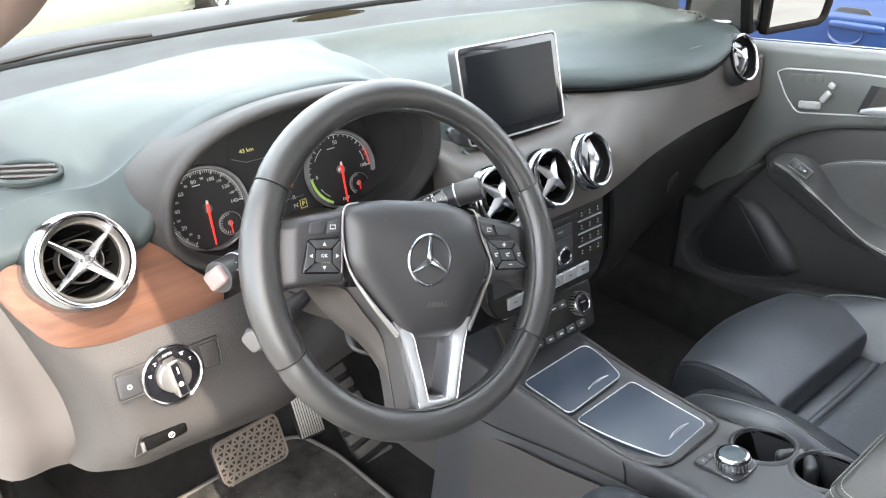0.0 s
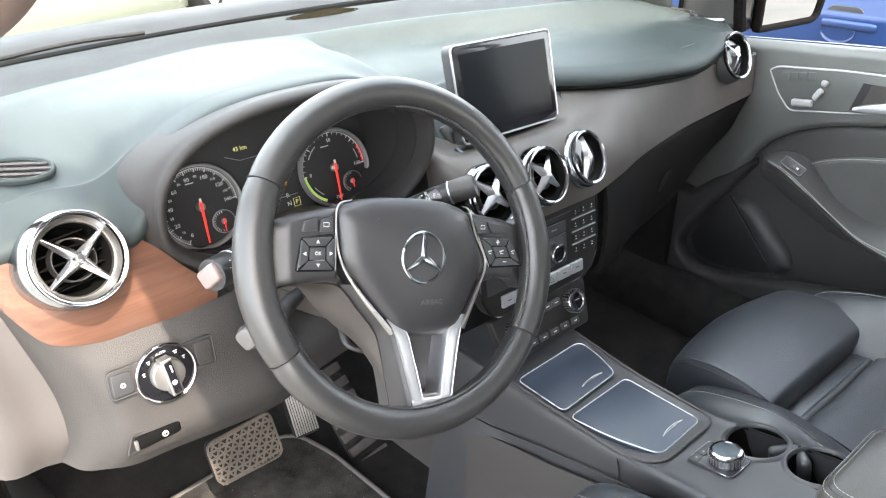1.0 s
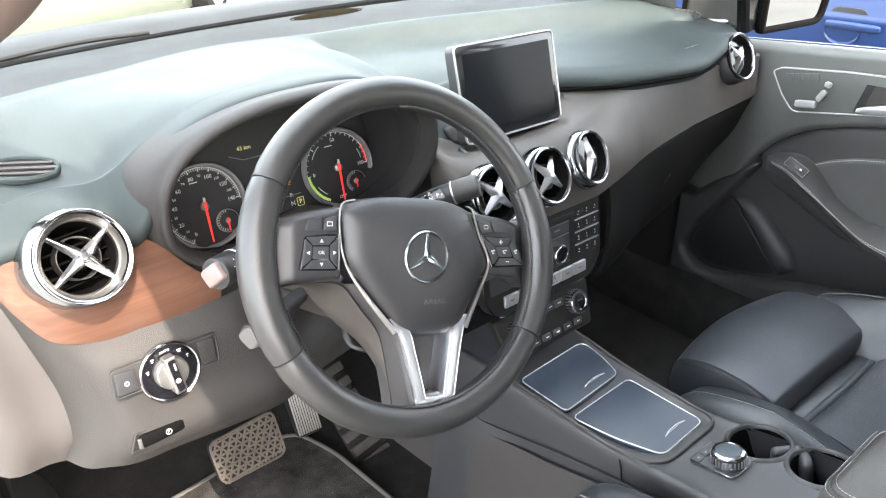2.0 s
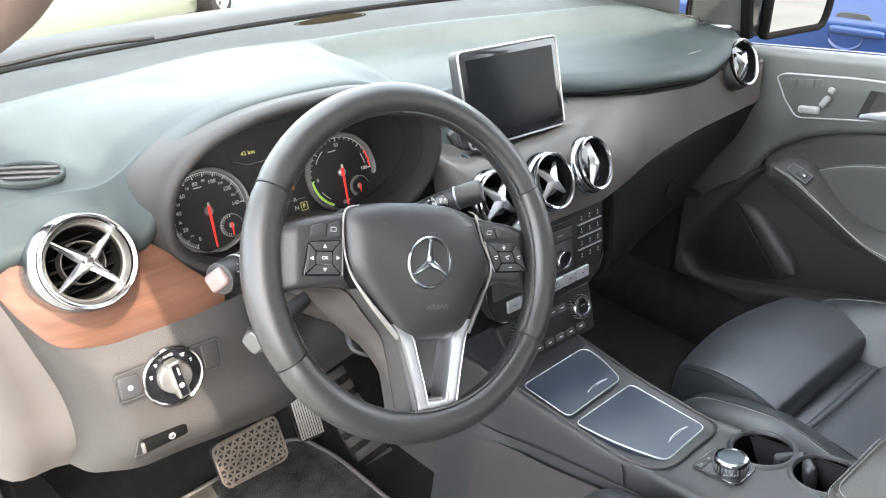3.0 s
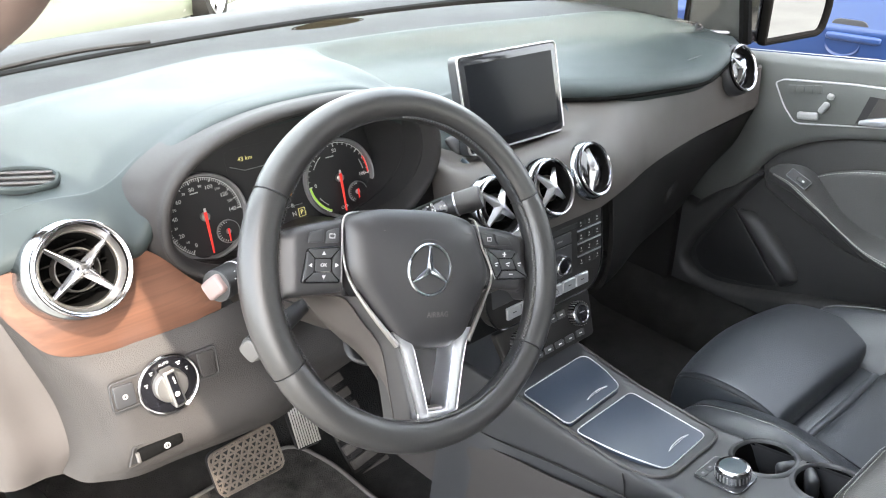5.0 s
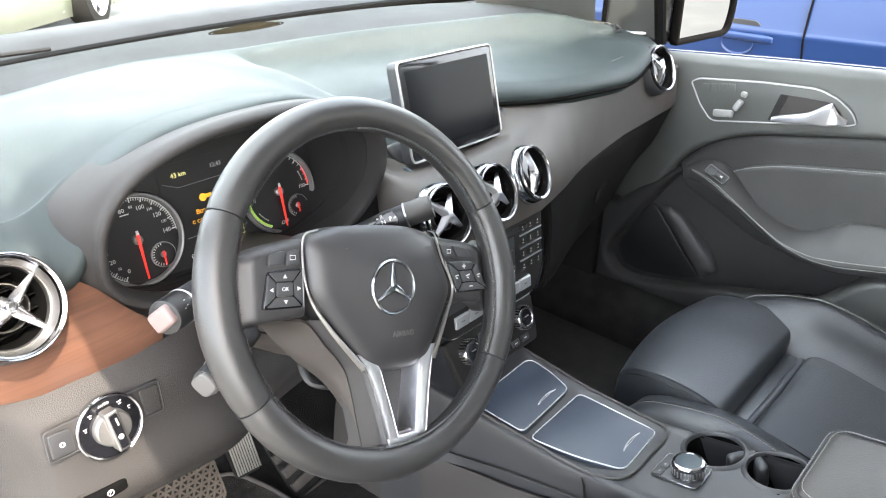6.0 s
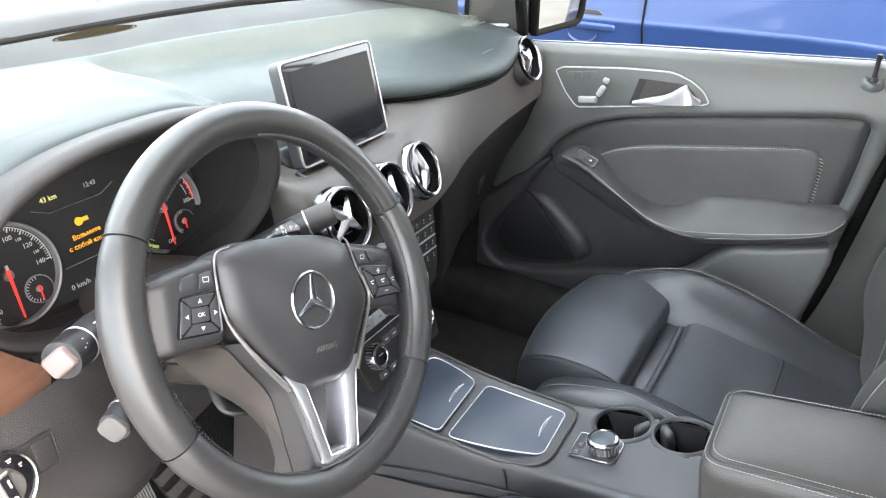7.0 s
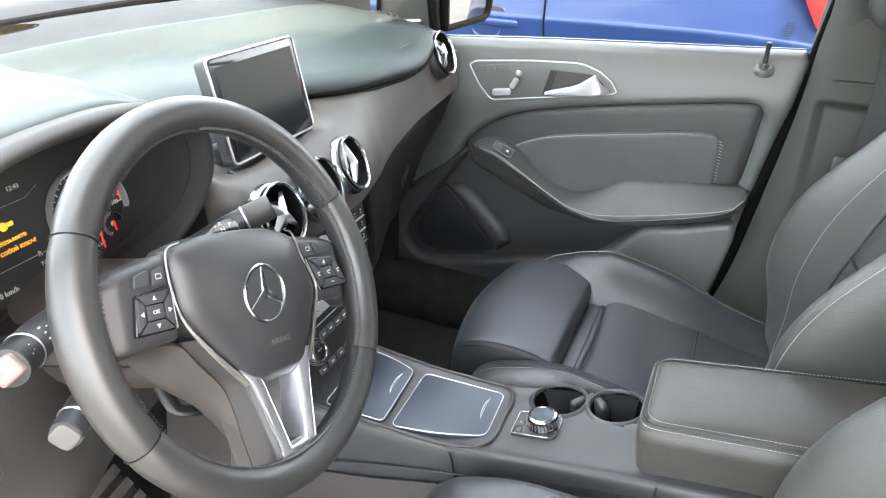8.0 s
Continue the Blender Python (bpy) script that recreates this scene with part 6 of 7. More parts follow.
part("cross_seam", tube([(SEAT + x, -0.386, 0.5905 - 0.006 * math.cos(x / 0.09)) for x in np.linspace(-0.125, 0.125, 20)], 0.0022, 8), M_DARK, seat)
part("cushion", loft(MIDDLE, 50, 24, 0.05), M_LEATHER, seat, "flat leather seat middle with a cross seam", 60)
for s in (-1, 1):
    low = 1.0 if s > 0 else 0.72
    rows = []
    for y, zr, zi in ((-0.034, 0.545, 0.54), (-0.045, 0.60, 0.575), (-0.07, 0.632, 0.59), (-0.11, 0.651, 0.603), (-0.16, 0.667, 0.61), (-0.215, 0.673, 0.612), (-0.33, 0.647, 0.59), (-0.446, 0.602, 0.562), (-0.56, 0.572, 0.55)):
        zr = zi + (zr - zi) * low
        rows.append([(SEAT + s * x, y, z) for x, z in ((0.118, zi - 0.02), (0.126, zi), (0.15, zi + 0.55 * (zr - zi)), (0.182, zr - 0.004), (0.206, zr), (0.228, zr - 0.012), (0.243, zr - 0.045), (0.245, zr - 0.09), (0.24, 0.47))])
    part("bolster", loft(rows, 60, 40, 0.01 * s), M_LEATHER, seat, "raised leather side bolster", 60)
    at = 4
    line = spline([(r[at][0] + 0.008, r[at][1], r[at][2] + 0.0008) for r in rows[1:]], 80)
    part("seam", tube(line + np.array((0.004, 0, -0.0008)), 0.0012, 6), M_DARK, seat)
    part("stitching", stitches(line), M_THREAD, seat, "pale thread stitching")


def back_row(z, y, half, wing):
    """A section of the backrest from its outer edge to the other one, with forward wings."""
    c = 0.668
    return [(c + half * k, y - wing * d + b, z) for k, d, b in ((-1.02, 0, -0.09), (-1.06, 0.45, -0.03), (-0.98, 0.95, 0), (-0.84, 1.0, 0), (-0.68, 0.55, 0), (-0.58, 0.08, 0), (-0.3, 0, 0), (0, -0.05, 0), (0.3, 0, 0), (0.58, 0.08, 0), (0.68, 0.55, 0), (0.84, 1.0, 0), (0.98, 0.95, 0), (1.06, 0.45, -0.03), (1.02, 0, -0.09))]


BACKREST = [back_row(z, y, h, -w) for z, y, h, w in ((0.56, -0.53, 0.2, 0.02), (0.64, -0.56, 0.215, 0.06), (0.74, -0.59, 0.225, 0.108), (0.86, -0.63, 0.23, 0.118), (1.0, -0.68, 0.225, 0.07), (1.12, -0.72, 0.205, 0.04), (1.2, -0.745, 0.16, 0.01), (1.22, -0.78, 0.12, 0.0))]
part("backrest", loft(BACKREST, 60, 64, 0.03), M_BACK, seat, "leather backrest with side wings", 60)
for k in (4, 10):
    part("stitching", stitches(spline([(r[k][0], r[k][1] + 0.0016, r[k][2]) for r in BACKREST], 60)), M_THREAD, seat, "pale thread stitching")

for f in (0.0, 0.3):
    part("stitching", stitches(spline([tuple(np.array(r[2]) * (1 - f) + np.array(r[3]) * f + np.array((-0.003, 0.0035, 0))) for r in BACKREST], 60)), M_THREAD, seat, "pale thread stitching")
for k in (5, 9):
    part("seam", tube(spline([(r[k][0], r[k][1] + 0.0008, r[k][2]) for r in BACKREST[:6]], 50), 0.0026, 8), M_DARK, seat)
for j, z in ((1, 0.69), (2, 0.79), (3, 0.92)):
    lo, hi = np.array(BACKREST[j]), np.array(BACKREST[j + 1])
    f = (z - lo[0][2]) / (hi[0][2] - lo[0][2])
    part("seam", tube(spline((lo + (hi - lo) * f)[5:10], 24) + np.array((0, 0.0008, 0)), 0.0026, 8), M_DARK, seat)

# ---- driver's seat ----
dseat = thing("driver_seat", (-0.01, -0.45, 0.36), "black leather driver's seat with pale stitched bolsters", "seat")
part("base", box((0.38, 0.46, 0.16), pose(-0.01, -0.42, 0.44), 0.02), M_SEAT_PLASTIC, dseat, "black plastic seat base")
part("cushion", soft((0.30, 0.42, 0.12), 0.03, -0.006, pose(-0.01, -0.37, 0.58), 14), M_LEATHER, dseat, "leather seat middle", 60)
B = pose(0.158, -0.30, 0.635, 0, -10, 0)


def dbol_warp(c):
    f = (c.y + 0.22) / 0.44
    return Vector((c.x - 0.05 * max(0, f - 0.7), c.y, c.z - 0.045 * (max(0, f - 0.6) / 0.4) ** 2))


part("bolster", soft((0.10, 0.40, 0.12), 0.04, 0.01, B, 18, dbol_warp), M_LEATHER, dseat, "raised leather side bolster", 60)
part("stitching", stitches([B @ dbol_warp(Vector((-0.012, y, 0.0715))) for y in np.linspace(-0.17, 0.175, 30)]), M_THREAD, dseat, "pale thread stitching")
DBACK = [[(x - 0.676, y - 0.012, z) for x, y, z in r] for r in BACKREST]
part("backrest", loft(DBACK, 60, 64, 0.03), M_BACK, dseat, "leather backrest with side wings", 60)
part("stitching", stitches(spline([(r[12][0], r[12][1] + 0.0016, r[12][2]) for r in DBACK], 60)), M_THREAD, dseat, "pale thread stitching")

# ---- passenger door ----
DP = axes((1.04, 0, 0), (0, -1, 0), (0, 0, 1))
door = thing("passenger_door", (1.06, 0.0, 0.35), "closed passenger door with black leather panel and armrest", "car door")
part("shell", slab([(-0.52, 0.985), (-0.23, 1.003), (0.0, 1.021), (0.238, 1.036), (0.472, 1.051), (0.478, 0.99), (0.466, 0.94), (0.434, 0.76), (0.395, 0.53), (0.3, 0.36), (-0.5, 0.36)], 0.045, 0.0, DP @ pose(0, 0, -0.107)), M_DOORLOW, door, "dark inner door shell")
LEDGE = [(0.399, 0.785), (0.407, 0.81), (0.419, 0.93), (0.4185, 0.949), (0.405, 0.961), (0.364, 0.960), (0.26, 0.944), (0.128, 0.922), (0.034, 0.904), (-0.020, 0.893), (-0.064, 0.880), (-0.098, 0.866), (-0.127, 0.850), (-0.155, 0.830), (-0.172, 0.814), (-0.194, 0.786)]
UP = [(-0.50, 1.0), (-0.23, 1.022), (0.0, 1.040), (0.238, 1.055), (0.468, 1.070), (0.481, 1.052), (0.466, 0.96), (0.434, 0.77), (0.408, 0.66), (0.386, 0.66)] + [tuple(p) for p in spline(LEDGE, 50)] + [(-0.225, 0.735), (-0.262, 0.68), (-0.30, 0.62), (-0.36, 0.58), (-0.50, 0.57)]


def trim_swell(q):
    """The upper trim stands proudest above the ledge and leans out towards the sill."""
    return 0.010 * np.exp(-((q[:, 1] - 0.930 - 0.12 * (q[:, 0] - 0.1)) / 0.05) ** 2) - 0.25 * np.clip(-0.20 - q[:, 0], 0, 1) * np.clip((0.86 - q[:, 1]) / 0.2, 0, 1)


part("upper_trim", cushion(UP, 0.024, 0.017, 0.018, DP @ pose(0, 0, -0.034), 0.0035, trim_swell), M_DOOR, door, "smooth grey-black soft upper trim", 60)
part("belt_strip", tube(spline([(1.062, 0.42, 1.012), (1.062, 0.23, 1.027), (1.062, 0.0, 1.045), (1.062, -0.238, 1.060), (1.062, -0.47, 1.0745)], 40), 0.0009, 8), M_STEEL, door, "thin bright strip along the window sill")
FIELD = [(u + 0.004 * (1 if u > 0.39 else 0), v + 0.006) for u, v in LEDGE] + [(-0.18, 0.74), (0.0, 0.66), (0.12, 0.64), (0.38, 0.70)]
part("leather_field", cushion(FIELD, 0.050, 0.030, 0.014, DP @ pose(0, 0, -0.070), 0.005), M_FIELD, door, "leather field under the ledge, shaded by a darker colour", 60)
# solid bar that draws the overhang's shade
part("ledge_gap", tube([DP @ Vector((u, v - 0.003, -0.030)) for u, v in spline(LEDGE, 70)], 0.0042, 8), M_DARK, door, "dark bar for the shade under the upper trim")
INS_TOP = [(-0.085, 0.796), (-0.060, 0.813), (-0.022, 0.830), (0.039, 0.847), (0.214, 0.879), (0.300, 0.8935), (0.328, 0.8955), (0.347, 0.890), (0.3565, 0.872), (0.3585, 0.83), (0.358, 0.775)]
INS = [tuple(p) for p in spline(INS_TOP, 50)] + [(0.161, 0.72), (0.10, 0.68), (0.04, 0.68), (-0.01, 0.73), (-0.05, 0.77)]
insert = part("insert", cushion(INS, 0.052, 0.012, 0.010, DP @ pose(0, 0, -0.066), 0.004), M_INSERT, door, "padded leather insert", 60)
part("insert_gap", tube([DP @ Vector((u, v, -0.0215)) for u, v in spline(INS_TOP, 70)], 0.0016, 8), M_DARK, insert, "dark seam round the padding")
inner = [(u - 0.003 - (0.004 if u > 0.345 else 0), v - 0.0065) for u, v in spline(INS_TOP, 70)]
part("stitching", stitches([DP @ Vector((u, v, -0.0160)) for u, v in inner[2:52]], 0.0058, 0.0007), M_THREAD, insert, "pale thread stitching")
cross = bmesh.new()                               # broad zigzag seam down the rear edge
for k, v in enumerate(np.arange(0.775, 0.885, 0.0065)):
    bmesh.ops.create_cone(cross, cap_ends=True, segments=5, radius1=0.0007, radius2=0.0007, depth=0.0115, matrix=DP @ pose(0.3535 - 3.0 * max(0, v - 0.875) ** 1.2, v, -0.0165, 0, 90, 0) @ pose(0, 0, 0, 18, 0, 0))
part("stitching", cross, M_THREAD, insert, "pale cross-stitched seam")
ARM_TOP = [(-0.170, 0.792), (-0.150, 0.806), (-0.118, 0.814), (-0.090, 0.812), (-0.062, 0.796), (-0.035, 0.770), (-0.002, 0.742), (0.051, 0.722), (0.088, 0.721), (0.126, 0.735), (0.160, 0.760), (0.183, 0.767), (0.287, 0.782), (0.408, 0.793), (0.426, 0.786)]
ARM_LOW = [(-0.168, 0.788), (-0.150, 0.791), (-0.110, 0.788), (-0.085, 0.781), (-0.055, 0.768), (-0.025, 0.752), (0.010, 0.732), (0.060, 0.705), (0.095, 0.694), (0.130, 0.688), (0.165, 0.690), (0.190, 0.694), (0.281, 0.716), (0.385, 0.748), (0.420, 0.776)]
ARM_OUT = [0.15, 0.45, 0.75, 0.9, 1.0, 1.0, 1.0, 1.0, 1.0, 1.0, 1.0, 1.0, 1.0, 0.95, 0.75]


def arm_point(i, f, w):
    """A point of the rest: f runs from its root at the door to its front edge, w is how far it stands out."""
    (u0, v0), (u1, v1) = ARM_TOP[i], ARM_LOW[i]
    return DP @ Vector((u0 + (u1 - u0) * f, v0 + (v1 - v0) * f, -0.016 + w * ARM_OUT[i]))


rows = []
for i in range(len(ARM_TOP)):
    under = [DP @ Vector((ARM_LOW[i][0], ARM_LOW[i][1] - dv, -0.016 + w * ARM_OUT[i])) for dv, w in ((0.008, 0.0500), (0.019, 0.0400), (0.026, 0.020), (0.026, -0.02))]
    rows.append([arm_point(i, f, w) for f, w in ((0.0, -0.010), (0.03, 0.006), (0.25, 0.021), (0.55, 0.038), (0.85, 0.0505), (0.97, 0.0535), (1.02, 0.0530))] + under)
arm = part("armrest", loft(rows, 110, 48, 0.0), M_INSERT, door, "moulded leather door armrest", 60)
for f, w in ((0.88, 0.0532), (1.03, 0.0542)):
    seam = spline([arm_point(i, f, w) for i in range(1, len(ARM_TOP))], 110)
    part("stitching", stitches(seam, 0.0052, 0.0008), M_THREAD, arm, "pale thread stitching")
SW = axes((1.013, 0.087, 0.803), (-0.1, -0.85, -0.30), (0.45, -0.25, 0.55)) @ Matrix.Diagonal((0.82, 0.82, 1, 1))
switch = part("window_switch", slab(rounded([(-0.030, -0.012), (0.030, -0.012), (0.030, 0.012), (-0.030, 0.012)], 0.004), 0.006, 0.0015, SW @ pose(0, 0, -0.002)), M_DARK, door, "gloss black window switch")
part("switch_rim", ring_plate(rounded([(-0.030, -0.012), (0.030, -0.012), (0.030, 0.012), (-0.030, 0.012)], 0.004), 0.0012, 0.0014, SW @ pose(0, 0, 0.0035)), M_BEZEL, switch)
part("switch_key", soft((0.024, 0.014, 0.008), 0.003, 0, SW @ pose(0.008, 0, 0.004, 0, 10, 0), 6), M_BUTTON, switch)
part("switch_mark", box((0.006, 0.004, 0.0004), SW @ pose(0.014, 0, 0.0078)), M_WHITE, switch)
# lower door: a recessed field with the loudspeaker, bounded by a rounded lip
LIP = [(-0.178, 0.780), (-0.215, 0.725), (-0.264, 0.653), (-0.315, 0.575), (-0.338, 0.520), (-0.310, 0.478), (-0.25, 0.472), (-0.15, 0.495), (-0.05, 0.524), (0.06, 0.552), (0.13, 0.573)]
part("lower_field", slab([(-0.40, 0.62), (-0.22, 0.80), (-0.17, 0.80), (-0.08, 0.77), (0.0, 0.72), (0.10, 0.69), (0.24, 0.70), (0.40, 0.76), (0.425, 0.72), (0.395, 0.53), (0.3, 0.40), (-0.40, 0.40)], 0.012, 0.003, DP @ pose(0, 0, -0.060)), M_DOORLOW, door, "black plastic lower panel")
# carrier ahead of the pocket, its dimmer light put into a darker colour
around = [tuple(p) for p in spline(LIP, 60)] + [(0.12, 0.36), (-0.50, 0.36), (-0.50, 0.66), (-0.33, 0.66), (-0.23, 0.755)]
part("lower_carrier", cushion(around, 0.050, 0.016, 0.022, DP @ pose(0, 0, -0.066), 0.004), M_DOORLOW, door, "door carrier with a rounded lip, darkened for dim light", 60)
pocket = part("pocket", cushion(rounded([(0.10, 0.555), (0.148, 0.582), (0.205, 0.645), (0.235, 0.674), (0.30, 0.688), (0.412, 0.722), (0.422, 0.69), (0.391, 0.53), (0.31, 0.40), (0.06, 0.385), (0.072, 0.545)], 0.012, 4), 0.056, 0.016, 0.018, DP @ pose(0, 0, -0.034), 0.004, lambda q: -0.10 * (q[:, 1] - 0.55)), M_DOOR, door, "smooth grey door pocket front", 60)
grille = part("speaker_grille", slab(rounded([(-0.262, 0.664), (-0.246, 0.666), (-0.112, 0.520), (-0.16, 0.500), (-0.26, 0.482), (-0.305, 0.49), (-0.328, 0.53)], 0.012), 0.012, 0.002, DP @ pose(0, 0, -0.055)), M_DARK, door, "perforated black speaker grille")
holes = bmesh.new()
for i in range(30):
    for j in range(14):
        f = i / 29
        a0, a1 = Vector((-0.250 + 0.132 * f, 0.655 - 0.136 * f)), Vector((-0.306 + 0.062 * f, 0.585 - 0.095 * f))
        p = a0.lerp(a1, j / 13)
        bmesh.ops.create_cone(holes, cap_ends=True, segments=5, radius1=0.0008, radius2=0.0005, depth=0.001, matrix=DP @ pose(p.x, p.y, -0.0427))
part("perforation", holes, M_LOWER, grille)
part("speaker_shield", cushion(rounded([(-0.243, 0.668), (-0.20, 0.674), (-0.165, 0.660), (-0.085, 0.585), (-0.070, 0.548), (-0.107, 0.514)], 0.012, 4), 0.030, 0.030, 0.026, DP @ pose(0, 0, -0.056), 0.003), M_DOORLOW, door, "smooth black fold beside the loudspeaker", 60)
# switch plate with the pull handle
PL = rounded([(-0.186, 0.975), (-0.16, 0.932), (-0.131, 0.902), (0.125, 0.948), (0.139, 0.954), (0.126, 0.975), (0.10, 0.993), (0.06, 1.006), (-0.04, 1.000), (-0.17, 0.985)], [0.006, 0.01, 0.012, 0.004, 0.008, 0.01, 0.01, 0.015, 0.02, 0.008], 4)
plate = part("switch_plate", slab(PL, 0.006, 0.001, DP @ pose(0, 0, -0.003)), M_DOOR, door, "grey switch plate with bright edging")
part("plate_edge", ring_plate(PL, 0.0026, 0.003, DP @ pose(0, 0, 0.002)), M_EDGE, plate, "satin silver edging")
# the recess's brownish light is put into its colour
part("handle_recess", slab(rounded([(-0.014, 0.932), (0.112, 0.955), (0.108, 0.97), (0.085, 0.985), (0.0, 0.984)], 0.008), 0.003, 0.0, DP @ pose(0, 0, 0.0015)), M_TUNNEL, plate, "handle recess, brown-tinted for its warm light")
# dark strip paints the shade at the recess's front end
part("painted_recess_shade", slab([(-0.018, 0.930), (-0.002, 0.934), (0.012, 0.984), (-0.004, 0.984)], 0.001, 0.0, DP @ pose(0, 0, 0.0042)), M_DARK, plate)
handle = part("handle", loft([[(1.04 - w - 0.003 * math.sin(a) + 0.003 * math.cos(a), -u, v + h * math.copysign(abs(math.cos(a)) ** 0.5, math.cos(a))) for a in np.linspace(0, 2 * math.pi, 12, endpoint=False)] for u, v, w, h in ((-0.012, 0.934, 0.004, 0.004), (0.02, 0.942, 0.011, 0.008), (0.055, 0.951, 0.014, 0.0115), (0.088, 0.964, 0.015, 0.021), (0.094, 0.9635, 0.0145, 0.019), (0.106, 0.958, 0.013, 0.010), (0.121, 0.955, 0.006, 0.004))], 60, 40, 0, True, True), M_BLADE, plate, "satin silver pull handle", 60)
for k in range(4):
    part("memory_key", slab(rounded([(-0.0075, -0.0075), (0.0075, -0.0075), (0.0075, 0.0075), (-0.0075, 0.0075)], 0.0015, 2), 0.003, 0.0006, DP @ pose(-0.149 + 0.0165 * k, 0.969 + 0.0028 * k, 0.0025, 0, 0, 9)), M_DOOR, plate, "")
part("seat_switch", soft((0.042, 0.015, 0.010), 0.005, 0, DP @ pose(-0.106, 0.925, 0.008, 0, 0, 8), 8), M_SWITCH, plate, "silver seat-shaped switch")
part("seat_switch", soft((0.013, 0.025, 0.010), 0.005, 0, DP @ pose(-0.079, 0.947, 0.008, 0, 0, -28), 8), M_SWITCH, plate, "silver backrest-shaped switch")
part("seat_switch", soft((0.013, 0.011, 0.010), 0.004, 0, DP @ pose(-0.071, 0.970, 0.008, 0, 0, -15), 6), M_SWITCH, plate, "silver headrest-shaped switch")
pin = part("lock_pin", lathe([(0.0075, 0.0), (0.0065, 0.006), (0.0042, 0.008), (0.0042, 0.036), (0.0055, 0.040), (0.005, 0.046), (0, 0.048)], 20, pose(1.034, -0.401, 1.038)), M_DARK, door, "black lock pin")
part("pin_collar", lathe([(0.020, -0.012), (0.0185, -0.006), (0.0155, -0.001), (0.0125, 0.0006), (0.0098, -0.0004), (0.0075, -0.003)], 28, pose(1.046, -0.402, 1.0395, 0, -35, 0)), M_DOOR, door)

# ---- pillars, sills, roof and glass ----
pillar_b = thing("wall_pillar_b", (1.08, -0.56, 0.4), "grey plastic B-pillar cover with seat belt", "pillar", kind="structure")
def scooped(bm):
    """Presses the belt's hollow into the pillar cover: sharp along its upper edge, running out below."""
    for v in bm.verts:
        top = 0.985 - v.co.z
        side = min(v.co.y + PIL[1], PIL[0] - v.co.y)
        if top > -0.01 and side > 0:
            v.co.x += 0.022 * min(1, max(0, top + 0.01) / 0.016) * math.exp(-max(0, top) / 0.12) * min(1, side / 0.02)
    return bm


PIL = (-0.50, 0.66)
part("lower_cover", scooped(loft([[(1.087, -0.48, 1.14), (1.057, -0.494, 1.14), (1.037, -0.53, 1.14), (1.037, -0.60, 1.14), (1.08, -0.68, 1.14)], [(1.085, -0.468, 0.98), (1.05, -0.48, 0.98), (1.02, -0.53, 0.98), (1.02, -0.62, 0.98), (1.07, -0.70, 0.98)],
                          [(1.08, -0.44, 0.80), (1.045, -0.452, 0.80), (1.015, -0.51, 0.80), (1.015, -0.63, 0.80), (1.06, -0.72, 0.80)], [(1.07, -0.41, 0.62), (1.04, -0.42, 0.62), (1.01, -0.48, 0.62), (1.01, -0.65, 0.62), (1.05, -0.75, 0.62)], [(1.05, -0.36, 0.45), (1.03, -0.37, 0.45), (1.0, -0.44, 0.45), (1.0, -0.66, 0.45), (1.05, -0.78, 0.45)]], 110, 90, 0.006)), M_PILLAR, pillar_b, "grey lower pillar cover", 60)
part("upper_cover", loft([[(1.08, -0.52, 1.52), (1.03, -0.53, 1.52), (1.0, -0.58, 1.52), (1.02, -0.66, 1.52)], [(1.085, -0.49, 1.25), (1.05, -0.505, 1.25), (1.025, -0.55, 1.25), (1.05, -0.64, 1.25)], [(1.087, -0.478, 1.108), (1.057, -0.492, 1.108), (1.037, -0.535, 1.108), (1.06, -0.65, 1.108)]], 20, 20, 0.006), M_PILLAR, pillar_b, "grey upper pillar cover", 60)
part("door_seal", tube(spline([(1.068, -0.505, 1.20), (1.07, -0.487, 1.07), (1.062, -0.472, 0.96), (1.05, -0.44, 0.77), (1.042, -0.40, 0.56), (1.03, -0.33, 0.42)], 50), 0.012, 10), M_NEARBLACK, pillar_b, "black rubber door seal")
part("panel_line", tube(spline([(1.052, -0.487, 1.03), (1.033, -0.514, 1.03), (1.022, -0.54, 1.033), (1.0205, -0.60, 1.036)], 20), 0.0016, 6), M_DARK, pillar_b)
part("edge_line", tube(spline([(1.045, -0.517, 1.22), (1.044, -0.512, 1.10), (1.034, -0.508, 1.03)], 16), 0.0015, 6), M_DARK, pillar_b)
belt = thing("seat_belt", (0.995, -0.60, 0.9), "black woven seat belt hanging at the pillar", "seat belt")
part("webbing", loft([[(1.005, -0.575, 1.20), (0.995, -0.62, 1.20)], [(1.0, -0.585, 1.0), (0.985, -0.63, 1.0)], [(0.985, -0.575, 0.86), (0.97, -0.62, 0.86)], [(0.93, -0.585, 0.70), (0.92, -0.63, 0.70)]], 20, 4, 0.0018), M_BELT, belt)
part("anchor", lathe([(0.045, 0.0), (0.045, 0.01), (0.036, 0.016), (0.022, 0.016), (0.016, 0.008)], 36, axes((1.0, -0.585, 1.175), (0, -1, 0), (0, 0, 1))), M_BUTTON, belt, "dark upper belt anchor")
part("tongue", slab(rounded([(-0.02, -0.014), (0.02, -0.014), (0.02, 0.014), (-0.02, 0.014)], 0.005), 0.004, 0.001, axes((0.978, -0.566, 0.893), (0.1, -1, 0), (0, 0.2, 1)) @ Matrix.Diagonal((0.8, 1.0, 1, 1))), M_STEEL, belt, "steel belt tongue")


def pillar(name, pts, r, label, mat=None):
    return solo(name, tube(spline(pts, 30), r, 14, flat=0.7), mat or M_PILLAR, label, "pillar", kind="structure")


